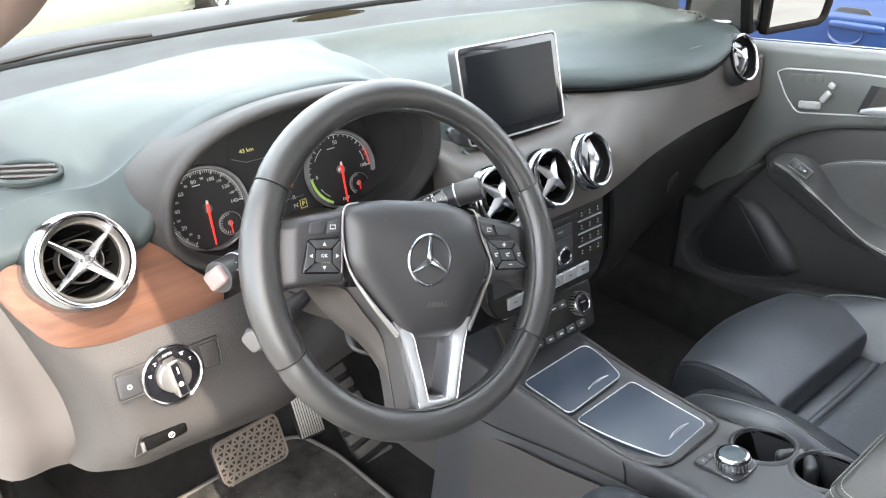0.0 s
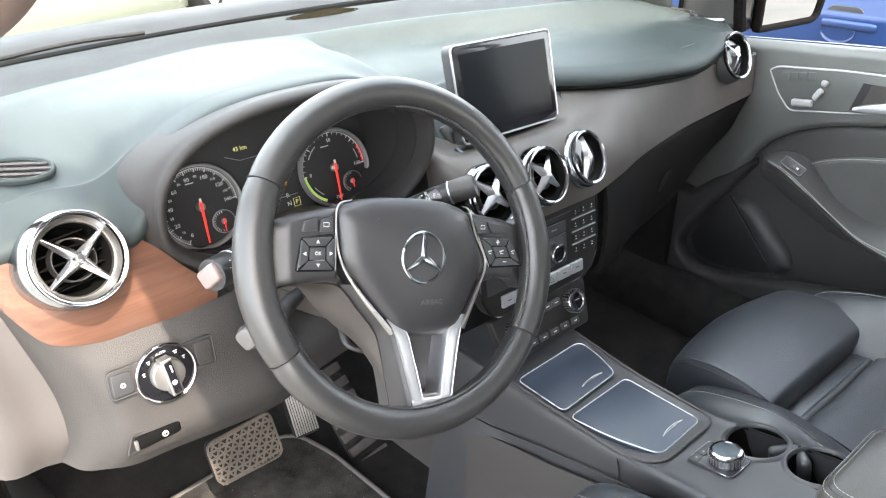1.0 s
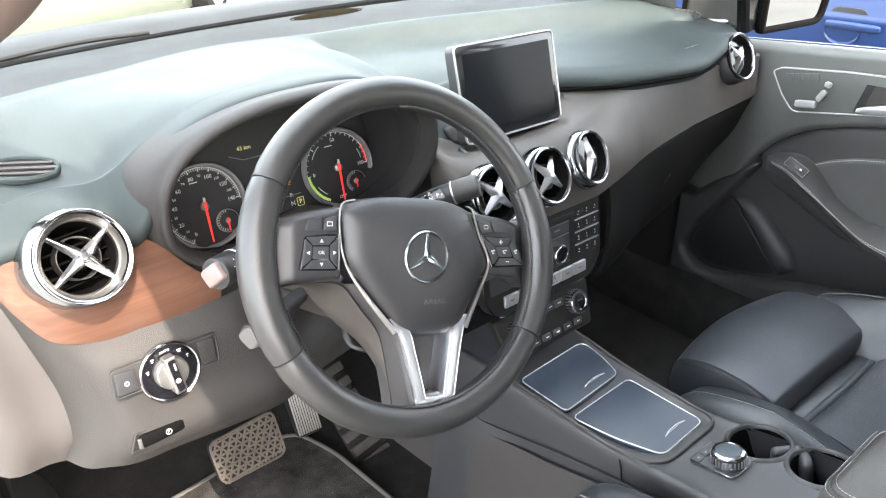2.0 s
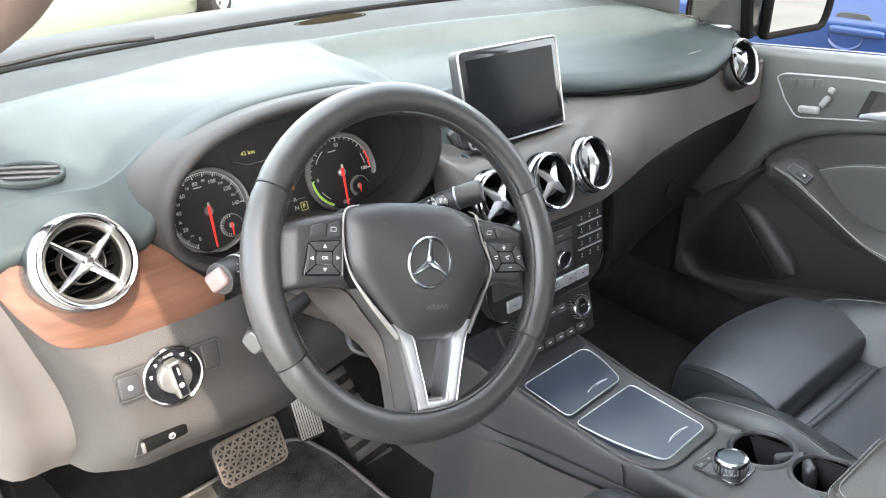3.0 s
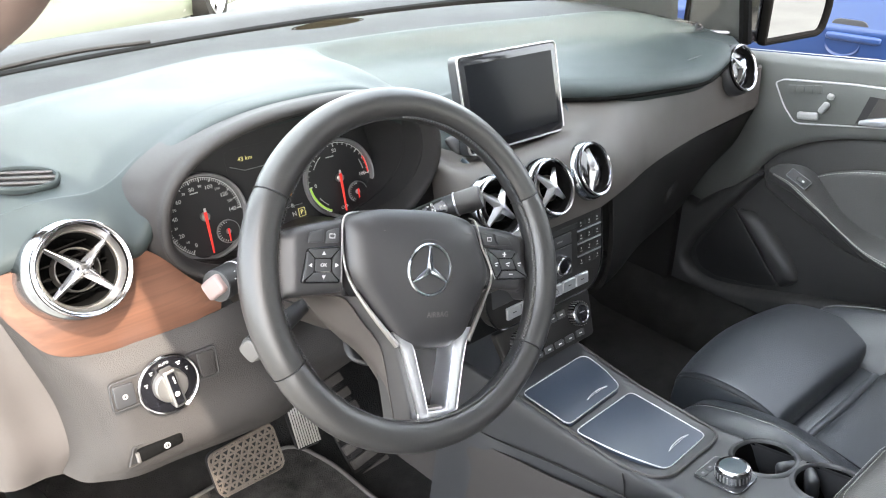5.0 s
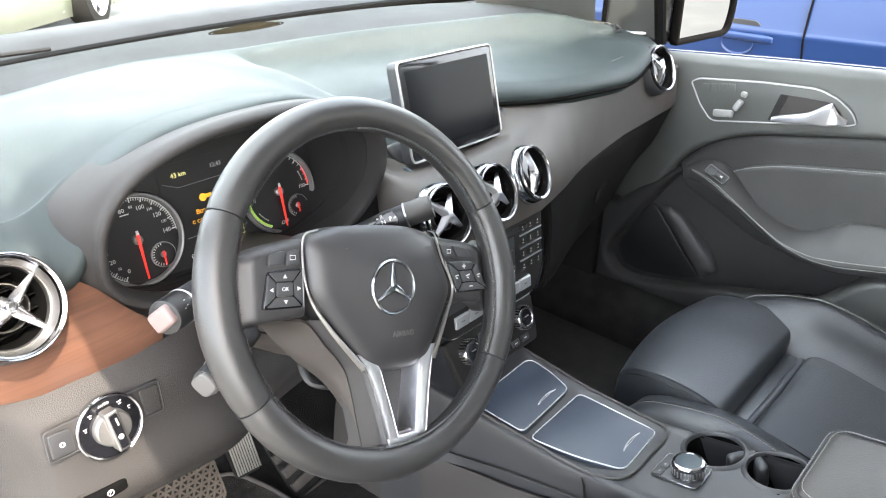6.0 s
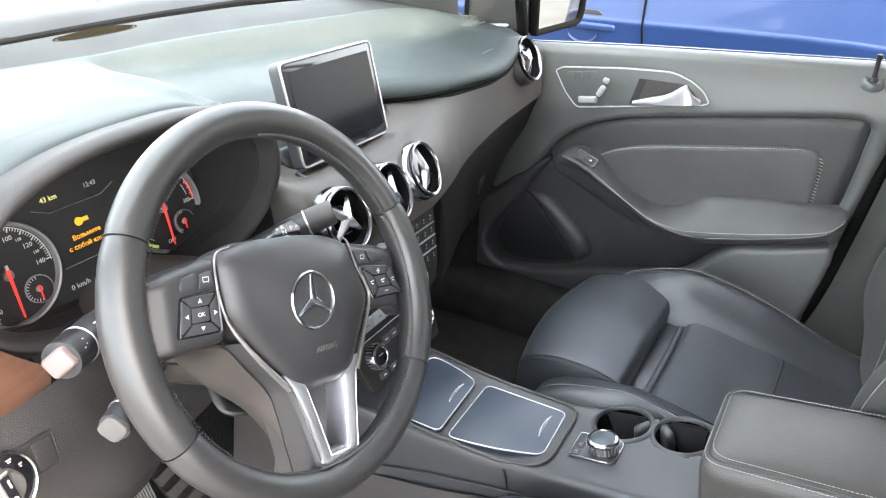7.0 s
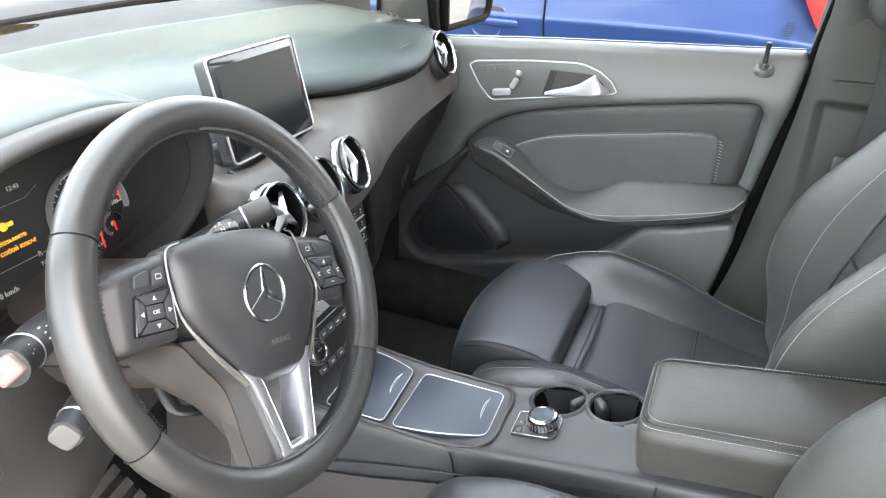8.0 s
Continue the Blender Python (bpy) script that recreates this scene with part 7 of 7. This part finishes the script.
pillar("wall_pillar_a_driver", [(-0.405, 0.66, 1.06), (-0.36, 0.40, 1.165), (-0.318, 0.158, 1.255), (-0.30, 0.062, 1.298), (-0.28, 0.0, 1.35), (-0.25, -0.05, 1.42), (-0.24, -0.1, 1.47)], 0.03, "brown-grey windscreen pillar trim on the driver's side", M_BROWN)
pillar("wall_pillar_a_passenger", [(1.14, 0.66, 1.06), (1.106, 0.40, 1.20), (1.06, 0.14, 1.30), (1.0, 0.05, 1.36), (0.93, 0.0, 1.43), (0.896, -0.1, 1.47)], 0.042, "dark windscreen pillar on the passenger's side", M_LOWER)
sail = thing("mirror_sail", (1.04, 0.33, 1.04), "dark grey corner cover beside the passenger mirror", "mirror cover")
SA = axes((1.016, 0.388, 1.044), (0.36, -1, 0), (0.0, 0.05, 1))
part("cover", cushion(rounded([(0.0, 0.004), (0.075, -0.002), (0.112, -0.004), (0.110, 0.08), (0.085, 0.22), (0.0, 0.24)], 0.008), 0.016, 0.008, 0.006, SA @ pose(0, 0, -0.012), 0.004), M_COVER, sail, "dark grey grained cover", 60)
part("cover_gap", tube(spline([SA @ Vector((-0.004, v, 0.0)) for v in (-0.005, 0.08, 0.16, 0.24)], 12), 0.005, 8), M_NEARBLACK, sail)
part("window_seal", tube(spline([SA @ Vector((0.118 - 0.15 * v, v, -0.004)) for v in (-0.012, 0.06, 0.14, 0.22)], 12), 0.013, 8), M_NEARBLACK, sail, "black window seal")
part("tweeter_strip", tube(spline([(0.998, 0.384, 1.062), (1.010, 0.362, 1.0555), (1.024, 0.334, 1.053), (1.040, 0.302, 1.054)], 20), [0.003] + [0.0062] * 18 + [0.003], 10, flat=0.55), M_EDGE, sail, "bright tweeter strip")
mirror = thing("door_mirror", (1.25, 0.3, 1.05), "black passenger door mirror with pale reflecting glass", "door mirror")
MM = axes((1.262, 0.276, 1.089), (0.168, -0.04, 0.002), (-0.04, 0.03, 1))
mo = rounded([(-0.088, -0.070), (0.080, -0.067), (0.094, -0.02), (0.090, 0.070), (-0.085, 0.085)], [0.010, 0.022, 0.03, 0.03, 0.02], 6)
part("housing", dished(mo, 0.01, MM @ pose(0, 0, -0.026, 180, 0, 0) @ Matrix.Diagonal((1.1, -1.1, 1, 1)), 0.09), M_GLOSS, mirror, "gloss black housing", 60)
part("rim", ring_plate([(x * 1.12, y * 1.14) for x, y in mo], 0.014, 0.018, MM @ pose(0, 0, -0.012)), M_NEARBLACK, mirror)
part("glass", slab([(x * 0.96, y * 0.95) for x, y in mo], 0.002, 0, MM @ pose(0, 0, -0.004)), M_MIRROR, mirror, "silvered mirror glass")
part("arm", tube([(1.09, 0.34, 1.01), (1.15, 0.34, 1.015), (1.22, 0.33, 1.03)], 0.022, 12, flat=0.6), M_GLOSS, mirror)

# windscreen, wiper and roof
screen_pts = [[(x, 0.775 - 0.10 * ((x - MID) / 0.7) ** 2 - 0.77 * f, 1.085 + 0.35 * f + 0.03 * math.sin(math.pi * f)) for x in np.linspace(-0.37, 1.025, 9)] for f in np.linspace(0, 1, 6)]
wind = solo("window_windscreen", loft(screen_pts, 20, 30, 0.005), M_GLASS, "clear curved windscreen above the dashboard", "windscreen", kind="structure")
wind.visible_shadow = False
solo("trim_windscreen_seal", tube(spline([(x, 0.752 - 0.10 * ((x - MID) / 0.7) ** 2 - (0.04 if x > 0.6 else 0) * (x - 0.6), 1.103) for x in np.linspace(-0.37, 1.025, 12)], 60), 0.0125, 8, flat=0.8), M_NEARBLACK, "black seal at the foot of the windscreen", "seal", kind="structure")
solo("ceiling", loft([[(x, y, z - 0.05 * ((x - MID) / 0.6) ** 2) for y, z in ((-0.0, 1.44), (-0.1, 1.50), (-0.4, 1.55), (-0.8, 1.57), (-1.3, 1.56), (-1.9, 1.5))] for x in np.linspace(-0.27, 0.926, 7)], 20, 20, 0.03), M_HEAD, "grey cloth headliner under the roof", "ceiling", kind="structure")
solo("wall_rear", loft([[(x, -1.9, 0.4), (x, -1.95, 0.8), (x, -1.93, 1.1)] for x in (-0.35, MID, 1.0)], 8, 8, 0.03), M_PILLAR, "dark rear of the cabin", "cabin rear", kind="structure")
solo("wall_passenger_rear_side", loft([[(1.07, y, 0.35), (1.08, y, 0.75), (1.075, y, 1.10)] for y in (-0.7, -1.2, -1.9)], 8, 8, 0.04), M_PILLAR, "grey rear door panel behind the pillar", "door panel", kind="structure")
solo("wall_driver_rear_side", loft([[(-0.41, y, 0.35), (-0.42, y, 0.75), (-0.415, y, 1.10)] for y in (-0.7, -1.2, -1.9)], 8, 8, 0.04), M_PILLAR, "grey rear door panel behind the driver", "door panel", kind="structure")
solo("wall_bulkhead", loft([[(x, 0.62, 0.55), (x, 0.72, 0.75), (x, 0.74, 1.08)] for x in (-0.42, MID, 1.06)], 8, 8, 0.02), M_DARK, "black bulkhead behind the dashboard", "bulkhead", kind="structure")
solo("wall_footwell_side", loft([[(1.05, y, 0.35), (1.055, y, 0.6), (1.06, y, 1.05)] for y in (0.36, 0.55, 0.85)], 6, 6, 0.02), M_LOWER, "black passenger footwell side", "footwell side", kind="structure")
solo("wall_footwell_side_driver", loft([[(-0.40, y, 0.35), (-0.41, y, 0.6), (-0.415, y, 0.95)] for y in (0.34, 0.5, 1.0)], 6, 6, 0.02), M_LOWER, "black driver footwell side", "footwell side", kind="structure")
# near-black carpet material on this sill paints in the footwell's shade
solo("sill_passenger", loft([[(0.97, y, 0.34), (0.98, y, 0.41), (1.01, y, 0.435), (1.06, y, 0.44), (1.09, y, 0.36), (1.09, y, 0.2)] for y in (-1.2, -0.4, 0.2, 0.5, 0.75)], 12, 16, 0.01), M_CARPET, "passenger door sill trim, darkened for the footwell's shade", "door sill", kind="structure")
solo("sill_driver", loft([[(-0.33, y, 0.36), (-0.335, y, 0.40), (-0.36, y, 0.425), (-0.44, y, 0.425), (-0.50, y, 0.36), (-0.51, y, 0.2)] for y in (-1.2, -0.4, 0.2, 0.5, 1.0)], 12, 16, 0.01), M_PLASTIC, "black plastic door sill trim at the open side", "door sill", kind="structure")
# unseen dark panes, added to dim the rear and the display's reflection
for name, x in (("window_unseen_passenger", 1.06), ("window_unseen_driver", -0.40)):
    pane = solo(name, loft([[(x + (0.0 if f == 0 else math.copysign(0.13 * f, MID - x)), y, 1.09 + 0.42 * f) for f in (0, 0.5, 1)] for y in (-0.66, -1.2, -1.9)], 8, 8, 0.004), M_TINT, "unseen dark rear side pane that dims reflections", "car window", kind="structure")
# frame out of view, added to keep sun off the passenger door
pillar("trim_sun_block_passenger", [(1.07, 0.27, 1.24), (1.03, 0.12, 1.31), (0.985, -0.04, 1.40), (0.965, -0.2, 1.445), (0.96, -0.5, 1.465), (0.955, -1.2, 1.47), (0.95, -1.9, 1.43)], 0.045, "unseen window frame that keeps sun off the passenger door", M_LOWER)

# unseen rail, added to place the sun's shadow edge on the walnut
pillar("trim_shadow_rail_driver", [(-0.26, -0.02, 1.41), (-0.285, -0.15, 1.45), (-0.295, -0.4, 1.475), (-0.295, -1.0, 1.485), (-0.28, -1.9, 1.45)], 0.034, "unseen roof rail that sets the shadow edge on the trim")
hinge = solo("wall_hinge_pillar_driver", loft([[(-0.40, 0.44, z), (-0.43, 0.46, z), (-0.475, 0.50, z), (-0.485, 0.56, z), (-0.48, 0.75, z)] for z in (0.36, 0.6, 0.85, 1.05)], 12, 16, 0.01), M_PLASTIC, "dark hinge pillar beside the dashboard end", "pillar", kind="structure")

solo("wall_pillar_a_trim", loft([[(0.865, 0.635, 1.085), (0.925, 0.54, 1.082), (0.970, 0.46, 1.072), (1.005, 0.408, 1.056)], [(0.885, 0.56, 1.19), (0.93, 0.48, 1.19), (0.965, 0.425, 1.19), (1.002, 0.392, 1.18)], [(0.85, 0.30, 1.345), (0.88, 0.25, 1.345), (0.91, 0.20, 1.345), (0.95, 0.17, 1.33)]], 16, 14, 0.006), M_PILLAR, "grey-green windscreen pillar cover at the passenger side", "pillar", kind="structure", sharp=60)

# ---- this car's cowl, bonnet and wipers ----
solo("cowl_panel", loft([[(x, 0.80 - 0.10 * ((x - MID) / 0.7) ** 2, 1.075), (x, 0.86 - 0.10 * ((x - MID) / 0.7) ** 2, 1.082), (x, 0.94 - 0.1 * ((x - MID) / 0.7) ** 2, 1.098), (x, 1.05 - 0.1 * ((x - MID) / 0.7) ** 2, 1.090)] for x in np.linspace(-0.42, 1.08, 9)], 30, 8, 0.02), M_LOWER, "grey plastic wiper cowl below the windscreen", "cowl", kind="structure")
bonnet = thing("bonnet", (MID, 1.4, 0.9), "pale painted bonnet with panel gaps", "bonnet")
part("panel", loft([[(x, 1.058 - 0.1 * ((x - MID) / 0.7) ** 2, 1.072), (x, 1.2, 1.035 - 0.02 * ((x - MID) / 0.7) ** 2), (x, 1.5, 0.95 - 0.03 * ((x - MID) / 0.7) ** 2), (x, 1.75, 0.86 - 0.05 * ((x - MID) / 0.7) ** 2), (x, 1.85, 0.74)] for x in np.linspace(-0.38, 1.036, 9)], 30, 24, 0.01), M_CREAM, bonnet)
for s in (-1, 1):
    part("wing", loft([[(MID + s * (0.718 + 0.16 * f), 0.6 + 0.1 * f, 1.04 - 0.10 * f), (MID + s * (0.718 + 0.16 * f), 1.2, 0.99 - 0.12 * f), (MID + s * (0.718 + 0.14 * f), 1.6, 0.90 - 0.14 * f), (MID + s * (0.70 + 0.1 * f), 1.85, 0.74 - 0.1 * f)] for f in (0, 0.5, 1)], 12, 20, 0.01), M_CREAM, bonnet)
wiper = thing("wiper", (0.1, 0.83, 1.09), "black windscreen wiper resting on the cowl", "wiper")
part("blade", tube(spline([(-0.33, 0.79, 1.083), (0.0, 0.84, 1.085), (0.28, 0.86, 1.088)], 30), 0.004, 8), M_LOWER, wiper)
part("arm", tube(spline([(-0.36, 0.80, 1.08), (-0.1, 0.84, 1.094), (0.05, 0.85, 1.092)], 20), 0.004, 8), M_LOWER, wiper)


# ---- parked cars ----
def road_wheel(parent, at, r, facing):
    z = Vector(facing).normalized()
    m = axes(at, Vector((0, 0, 1)).cross(z), (0, 0, 1))
    w = part("wheel", lathe([(r * 0.68, -0.11), (r * 0.95, -0.10), (r, -0.07), (r, 0.07), (r * 0.95, 0.10), (r * 0.70, 0.11), (r * 0.66, 0.09)], 40, m), M_TYRE, parent, "black tyre on a silver alloy")
    part("rim", lathe([(r * 0.70, 0.108), (r * 0.67, 0.112), (r * 0.62, 0.08), (r * 0.60, -0.02), (0, -0.02)], 40, m), M_SATIN, w)
    for k in range(5):
        part("spoke", slab([(-0.05 * r / 0.3, 0.02), (0.05 * r / 0.3, 0.02), (0.028 * r / 0.3, r * 0.63), (-0.028 * r / 0.3, r * 0.63)], 0.035, 0.01, m @ pose(0, 0, 0.055, 0, 0, 72 * k)), M_SATIN, w)
    part("hub_cap", lathe([(0.045, 0.05), (0.045, 0.098), (0, 0.102)], 24, m), M_SATIN, w)
    return w


def car_body(parent, mat, length, width, height, m):
    """The painted body and the glasshouse of a small hatchback; x across, y ahead, centre of the floor at the origin of m."""
    rows = []
    h = height
    for f, zt, hw in ((-0.504, 0.30, 0.0008), (-0.503, 0.33, 0.4), (-0.5, 0.36, 0.62), (-0.48, 0.66, 0.87), (-0.40, 0.735, 0.99), (-0.2, 0.73, 1.0), (0.0, 0.72, 1.0), (0.2, 0.70, 1.0), (0.28, 0.66, 0.99), (0.40, 0.57, 0.96), (0.47, 0.50, 0.90), (0.5, 0.32, 0.78)):
        w, y, z = width / 2 * hw, length * f, h * zt
        rows.append([m @ Vector(p) for p in ((-w * 0.94, y, 0.2), (-w * 0.99, y, 0.34), (-w * 0.972, y, 0.55 * z), (-w * 0.986, y, 0.70 * z), (-w * 0.9965, y, 0.785 * z), (-w * 0.999, y, 0.803 * z), (-w * 0.993, y, 0.816 * z), (-w * 0.965, y, z - 0.11), (-w * 0.945, y, z - 0.05), (-w * 0.88, y, z), (0, y, z + 0.03), (w * 0.90, y, z), (w * 0.955, y, z - 0.05), (w * 0.975, y, z - 0.11), (w * 0.992, y, 0.80 * z), (w * 1.0, y, 0.775 * z), (w * 0.975, y, 0.55 * z), (w * 0.99, y, 0.34), (w * 0.94, y, 0.2))])
    body = part("body", loft(rows, 60, 110, 0.02), mat, parent, "painted body", 50)
    rows = []
    for f, z0, z1, hw in ((-0.46, 0.64, 0.72, 0.82), (-0.40, 0.66, 0.93, 0.80), (-0.25, 0.655, 0.99, 0.78), (-0.05, 0.65, 1.0, 0.77), (0.08, 0.645, 0.95, 0.77), (0.18, 0.64, 0.80, 0.80), (0.26, 0.63, 0.66, 0.83)):
        w, y = width / 2, length * f
        rows.append([m @ Vector(p) for p in ((-w * 0.9, y, h * z0 - 0.02), (-w * hw * 1.02, y, h * (z0 + z1) / 2), (-w * hw * 0.92, y, h * z1 - 0.05), (-w * hw * 0.8, y, h * z1), (0, y, h * z1 + 0.02), (w * hw * 0.8, y, h * z1), (w * hw * 0.92, y, h * z1 - 0.05), (w * hw * 1.02, y, h * (z0 + z1) / 2), (w * 0.9, y, h * z0 - 0.02))])
    part("glasshouse", loft(rows, 30, 36, 0.02), M_GLOSS, parent, "dark tinted glass and roof", 50)
    return body


blue = thing("parked_car", (2.95, 1.35, 0.0), "glossy blue hatchback parked alongside", "car", "parked cars")
BX = 2.10                                        # its near flank
BM = pose(BX + 0.86, 1.28, 0.0)
car_body(blue, M_BLUE, 4.2, 1.72, 1.52, BM)
for sx in (-1, 1):
    for y in (0.15, 2.75):
        road_wheel(blue, (BX + 0.86 + sx * 0.76, y, 0.31), 0.31, (sx, 0, 0))
hnd = part("door_handle", soft((0.03, 0.17, 0.025), 0.010, 0, pose(BX - 0.012, 0.480, 0.872), 8), M_BLUE, blue, "blue door handle")
part("handle_bowl", lathe([(0.055, 0.0), (0.05, -0.004), (0.02, -0.02), (0, -0.022)], 28, axes((BX - 0.018, 0.51, 0.850), (0, -1, 0), (0, 0, 1)), 0.7), M_BLUE, hnd)
# black plate paints the shade in the handle's bowl
part("handle_recess", slab(rounded([(-0.57, 0.884), (-0.43, 0.884), (-0.45, 0.925), (-0.55, 0.925)], 0.02, 5), 0.01, 0.002, axes((BX - 0.004, 0, 0), (0, -1, 0), (0, 0, 1))), M_DARK, hnd)
part("door_gap", tube(spline([(BX + 0.026, 0.306, 1.05), (BX + 0.002, 0.306, 1.0), (BX - 0.012, 0.305, 0.94), (BX - 0.0205, 0.303, 0.886), (BX - 0.014, 0.299, 0.84), (BX - 0.008, 0.298, 0.80)], 24), 0.0035, 6), M_NEARBLACK, blue)
part("tail_lamp", slab(rounded([(0.475, 1.06), (0.545, 0.945), (0.60, 0.95), (0.60, 1.06)], 0.008), 0.04, 0.006, axes((BX + 0.04, 0, 0), (0, -1, 0), (0, 0, 1))), M_REDLAMP, blue, "red tail lamp")
for k in range(6):
    part("sticker_bar", box((0.002, 0.034 - 0.005 * abs(k - 2.5), 0.003), pose(BX - 0.012 + 0.0024 * k, -0.468, 0.922 + 0.0075 * k)), M_DARK, blue, "")
PALE = pose(1.10, 6.754, 0.0, 0, 0, math.degrees(math.atan2(-0.854, 0.52)))     # its flank faces this car
pale = thing("parked_car", (1.1, 6.75, 0.0), "pale yellow-green car parked ahead across the yard", "car", "parked cars")
car_body(pale, M_CREAM, 4.7, 1.75, 1.5, PALE @ pose(0, -0.15, -0.06))
for x, y, steer in ((0.83, 1.3, -14), (-0.83, 1.3, -14), (0.80, -1.6, 0), (-0.80, -1.6, 0)):
    road_wheel(pale, PALE @ Vector((x, y, 0.32)), 0.32, (PALE.to_3x3() @ Matrix.Rotation(radians(-steer), 3, "Z")) @ Vector((math.copysign(1, x), 0, 0)))
part("panel_gap", tube([(0.728, 5.506, 0.55), (0.786, 5.540, 0.387), (0.853, 5.580, 0.2)], 0.006, 6), M_DARK, pale)

# ---- light switch and parking brake switch ----
light = thing("light_switch", (-0.228, 0.165, 0.872), "round chrome-ringed headlight switch on a grey plate", "switch")
LS = axes((-0.228, 0.1655, 0.874), (1, 0.06, 0.0), (0, 0.22, 1)) @ pose(0, 0, 0, 0, 0, 0)
base = rounded([(-0.061, -0.006), (0.057, -0.014), (0.060, 0.021), (-0.058, 0.026)], 0.005)
part("plate", slab(base, 0.004, 0.001, LS @ pose(0, 0, -0.001)), M_PANEL, light, "grey plate")
part("plate_edge", ring_plate(base, 0.0016, 0.0012, LS @ pose(0, 0, 0.0025)), M_BUTTON, light)
part("ring", lathe([(0.0335, 0.0), (0.0335, 0.005), (0.0323, 0.0065), (0.0308, 0.0055), (0.0302, 0.002)], 56, LS), M_CHROME, light, "chrome ring")
part("dial", lathe([(0.0304, 0.002), (0.0304, 0.004), (0.019, 0.005), (0, 0.005)], 48, LS), M_GLOSS, light, "gloss black dial")
part("knob", lathe([(0.0185, 0.004), (0.018, 0.012), (0.0165, 0.014), (0, 0.0145)], 48, LS), M_STEEL, light, "satin metal knob")
bar = rounded([(-0.0065, -0.0215), (0.0065, -0.0215), (0.0065, 0.0215), (-0.0065, 0.0215)], 0.002)
grip = part("grip_bar", slab(bar, 0.014, 0.003, LS @ pose(0, 0, 0.008, 0, 0, 4)), M_STEEL, light, "raised metal grip bar")
part("grip_face", slab([(x * 0.62, y * 0.86) for x, y in bar], 0.0008, 0, LS @ pose(0, 0, 0.0218, 0, 0, 4)), M_GLOSS, grip)
part("grip_mark", box((0.0016, 0.008, 0.0004), LS @ pose(0.0007, 0.010, 0.0228, 0, 0, 4)), M_WHITE, grip)
part("grip_mark", lathe([(0.0028, 0), (0.0028, 0.0004), (0, 0.0004)], 12, LS @ pose(0, -0.006, 0.0226)), M_WHITE, grip)
part("lettering", lettering("AUTO", 0.0040, LS @ pose(0, 0.0245, 0.0052)), M_WHITE, light)
for a, w in ((160, 0.0036), (128, 0.0036), (52, 0.0048), (24, 0.003)):
    part("symbol", joined(box((w, 0.0010, 0.0004), LS @ pose(0.0245 * math.cos(radians(a)), 0.0245 * math.sin(radians(a)) + 0.001, 0.0049)), box((w * 0.6, 0.0010, 0.0004), LS @ pose(0.0245 * math.cos(radians(a)), 0.0245 * math.sin(radians(a)) - 0.0014, 0.0049))), M_WHITE, light)
key = part("left_key", slab(rounded([(-0.0575, -0.0025), (-0.0365, -0.004), (-0.0345, 0.020), (-0.0555, 0.0225)], 0.003), 0.004, 0.001, LS @ pose(0, 0, 0.002)), M_BUTTON, light, "dark square key")
part("key_mark", lathe([(0.0026, 0), (0.0026, 0.0004), (0.0014, 0.0004)], 16, LS @ pose(-0.046, 0.008, 0.0061)), M_WHITE, key)
part("blank_key", slab(rounded([(0.036, -0.009), (0.0535, -0.0105), (0.0560, 0.0175), (0.036, 0.019)], 0.003), 0.003, 0.001, LS @ pose(0, 0, 0.002)), M_PANEL, light)
brake_sw = thing("parking_brake_switch", (-0.262, 0.16, 0.81), "black electric parking brake switch in a slanted recess", "switch")
PB = axes((-0.251, 0.1585, 0.8075), (1, 0.0, -0.02), (0, 0.18, 1))
o = rounded([(-0.038, -0.0115), (0.026, -0.0095), (0.037, 0.009), (0.030, 0.0125), (-0.028, 0.0105)], 0.003)
part("recess", slab(o, 0.002, 0.0, PB @ pose(0, 0, 0.0)), M_DARK, brake_sw, "dark recess")
part("recess_edge", ring_plate(o, 0.002, 0.004, PB @ pose(0, 0, 0.0)), M_PANEL, brake_sw)
tab = part("tab", soft((0.050, 0.015, 0.010), 0.004, 0.002, PB @ pose(-0.001, 0.0, 0.004, 0, 0, 2), 8), M_NEARBLACK, brake_sw, "black pull tab")
part("tab_mark", lathe([(0.0034, 0), (0.0034, 0.0005), (0.0026, 0.0005)], 20, PB @ pose(0.004, 0.001, 0.0111)), M_WHITE, tab)
part("lettering", lettering("P", 0.0045, PB @ pose(0.004, 0.001, 0.0113)), M_WHITE, tab)
part("tab_tip", box((0.004, 0.012, 0.004), PB @ pose(-0.0265, -0.001, 0.0075), 0.001), M_MIDGREY, tab, "grey edge")
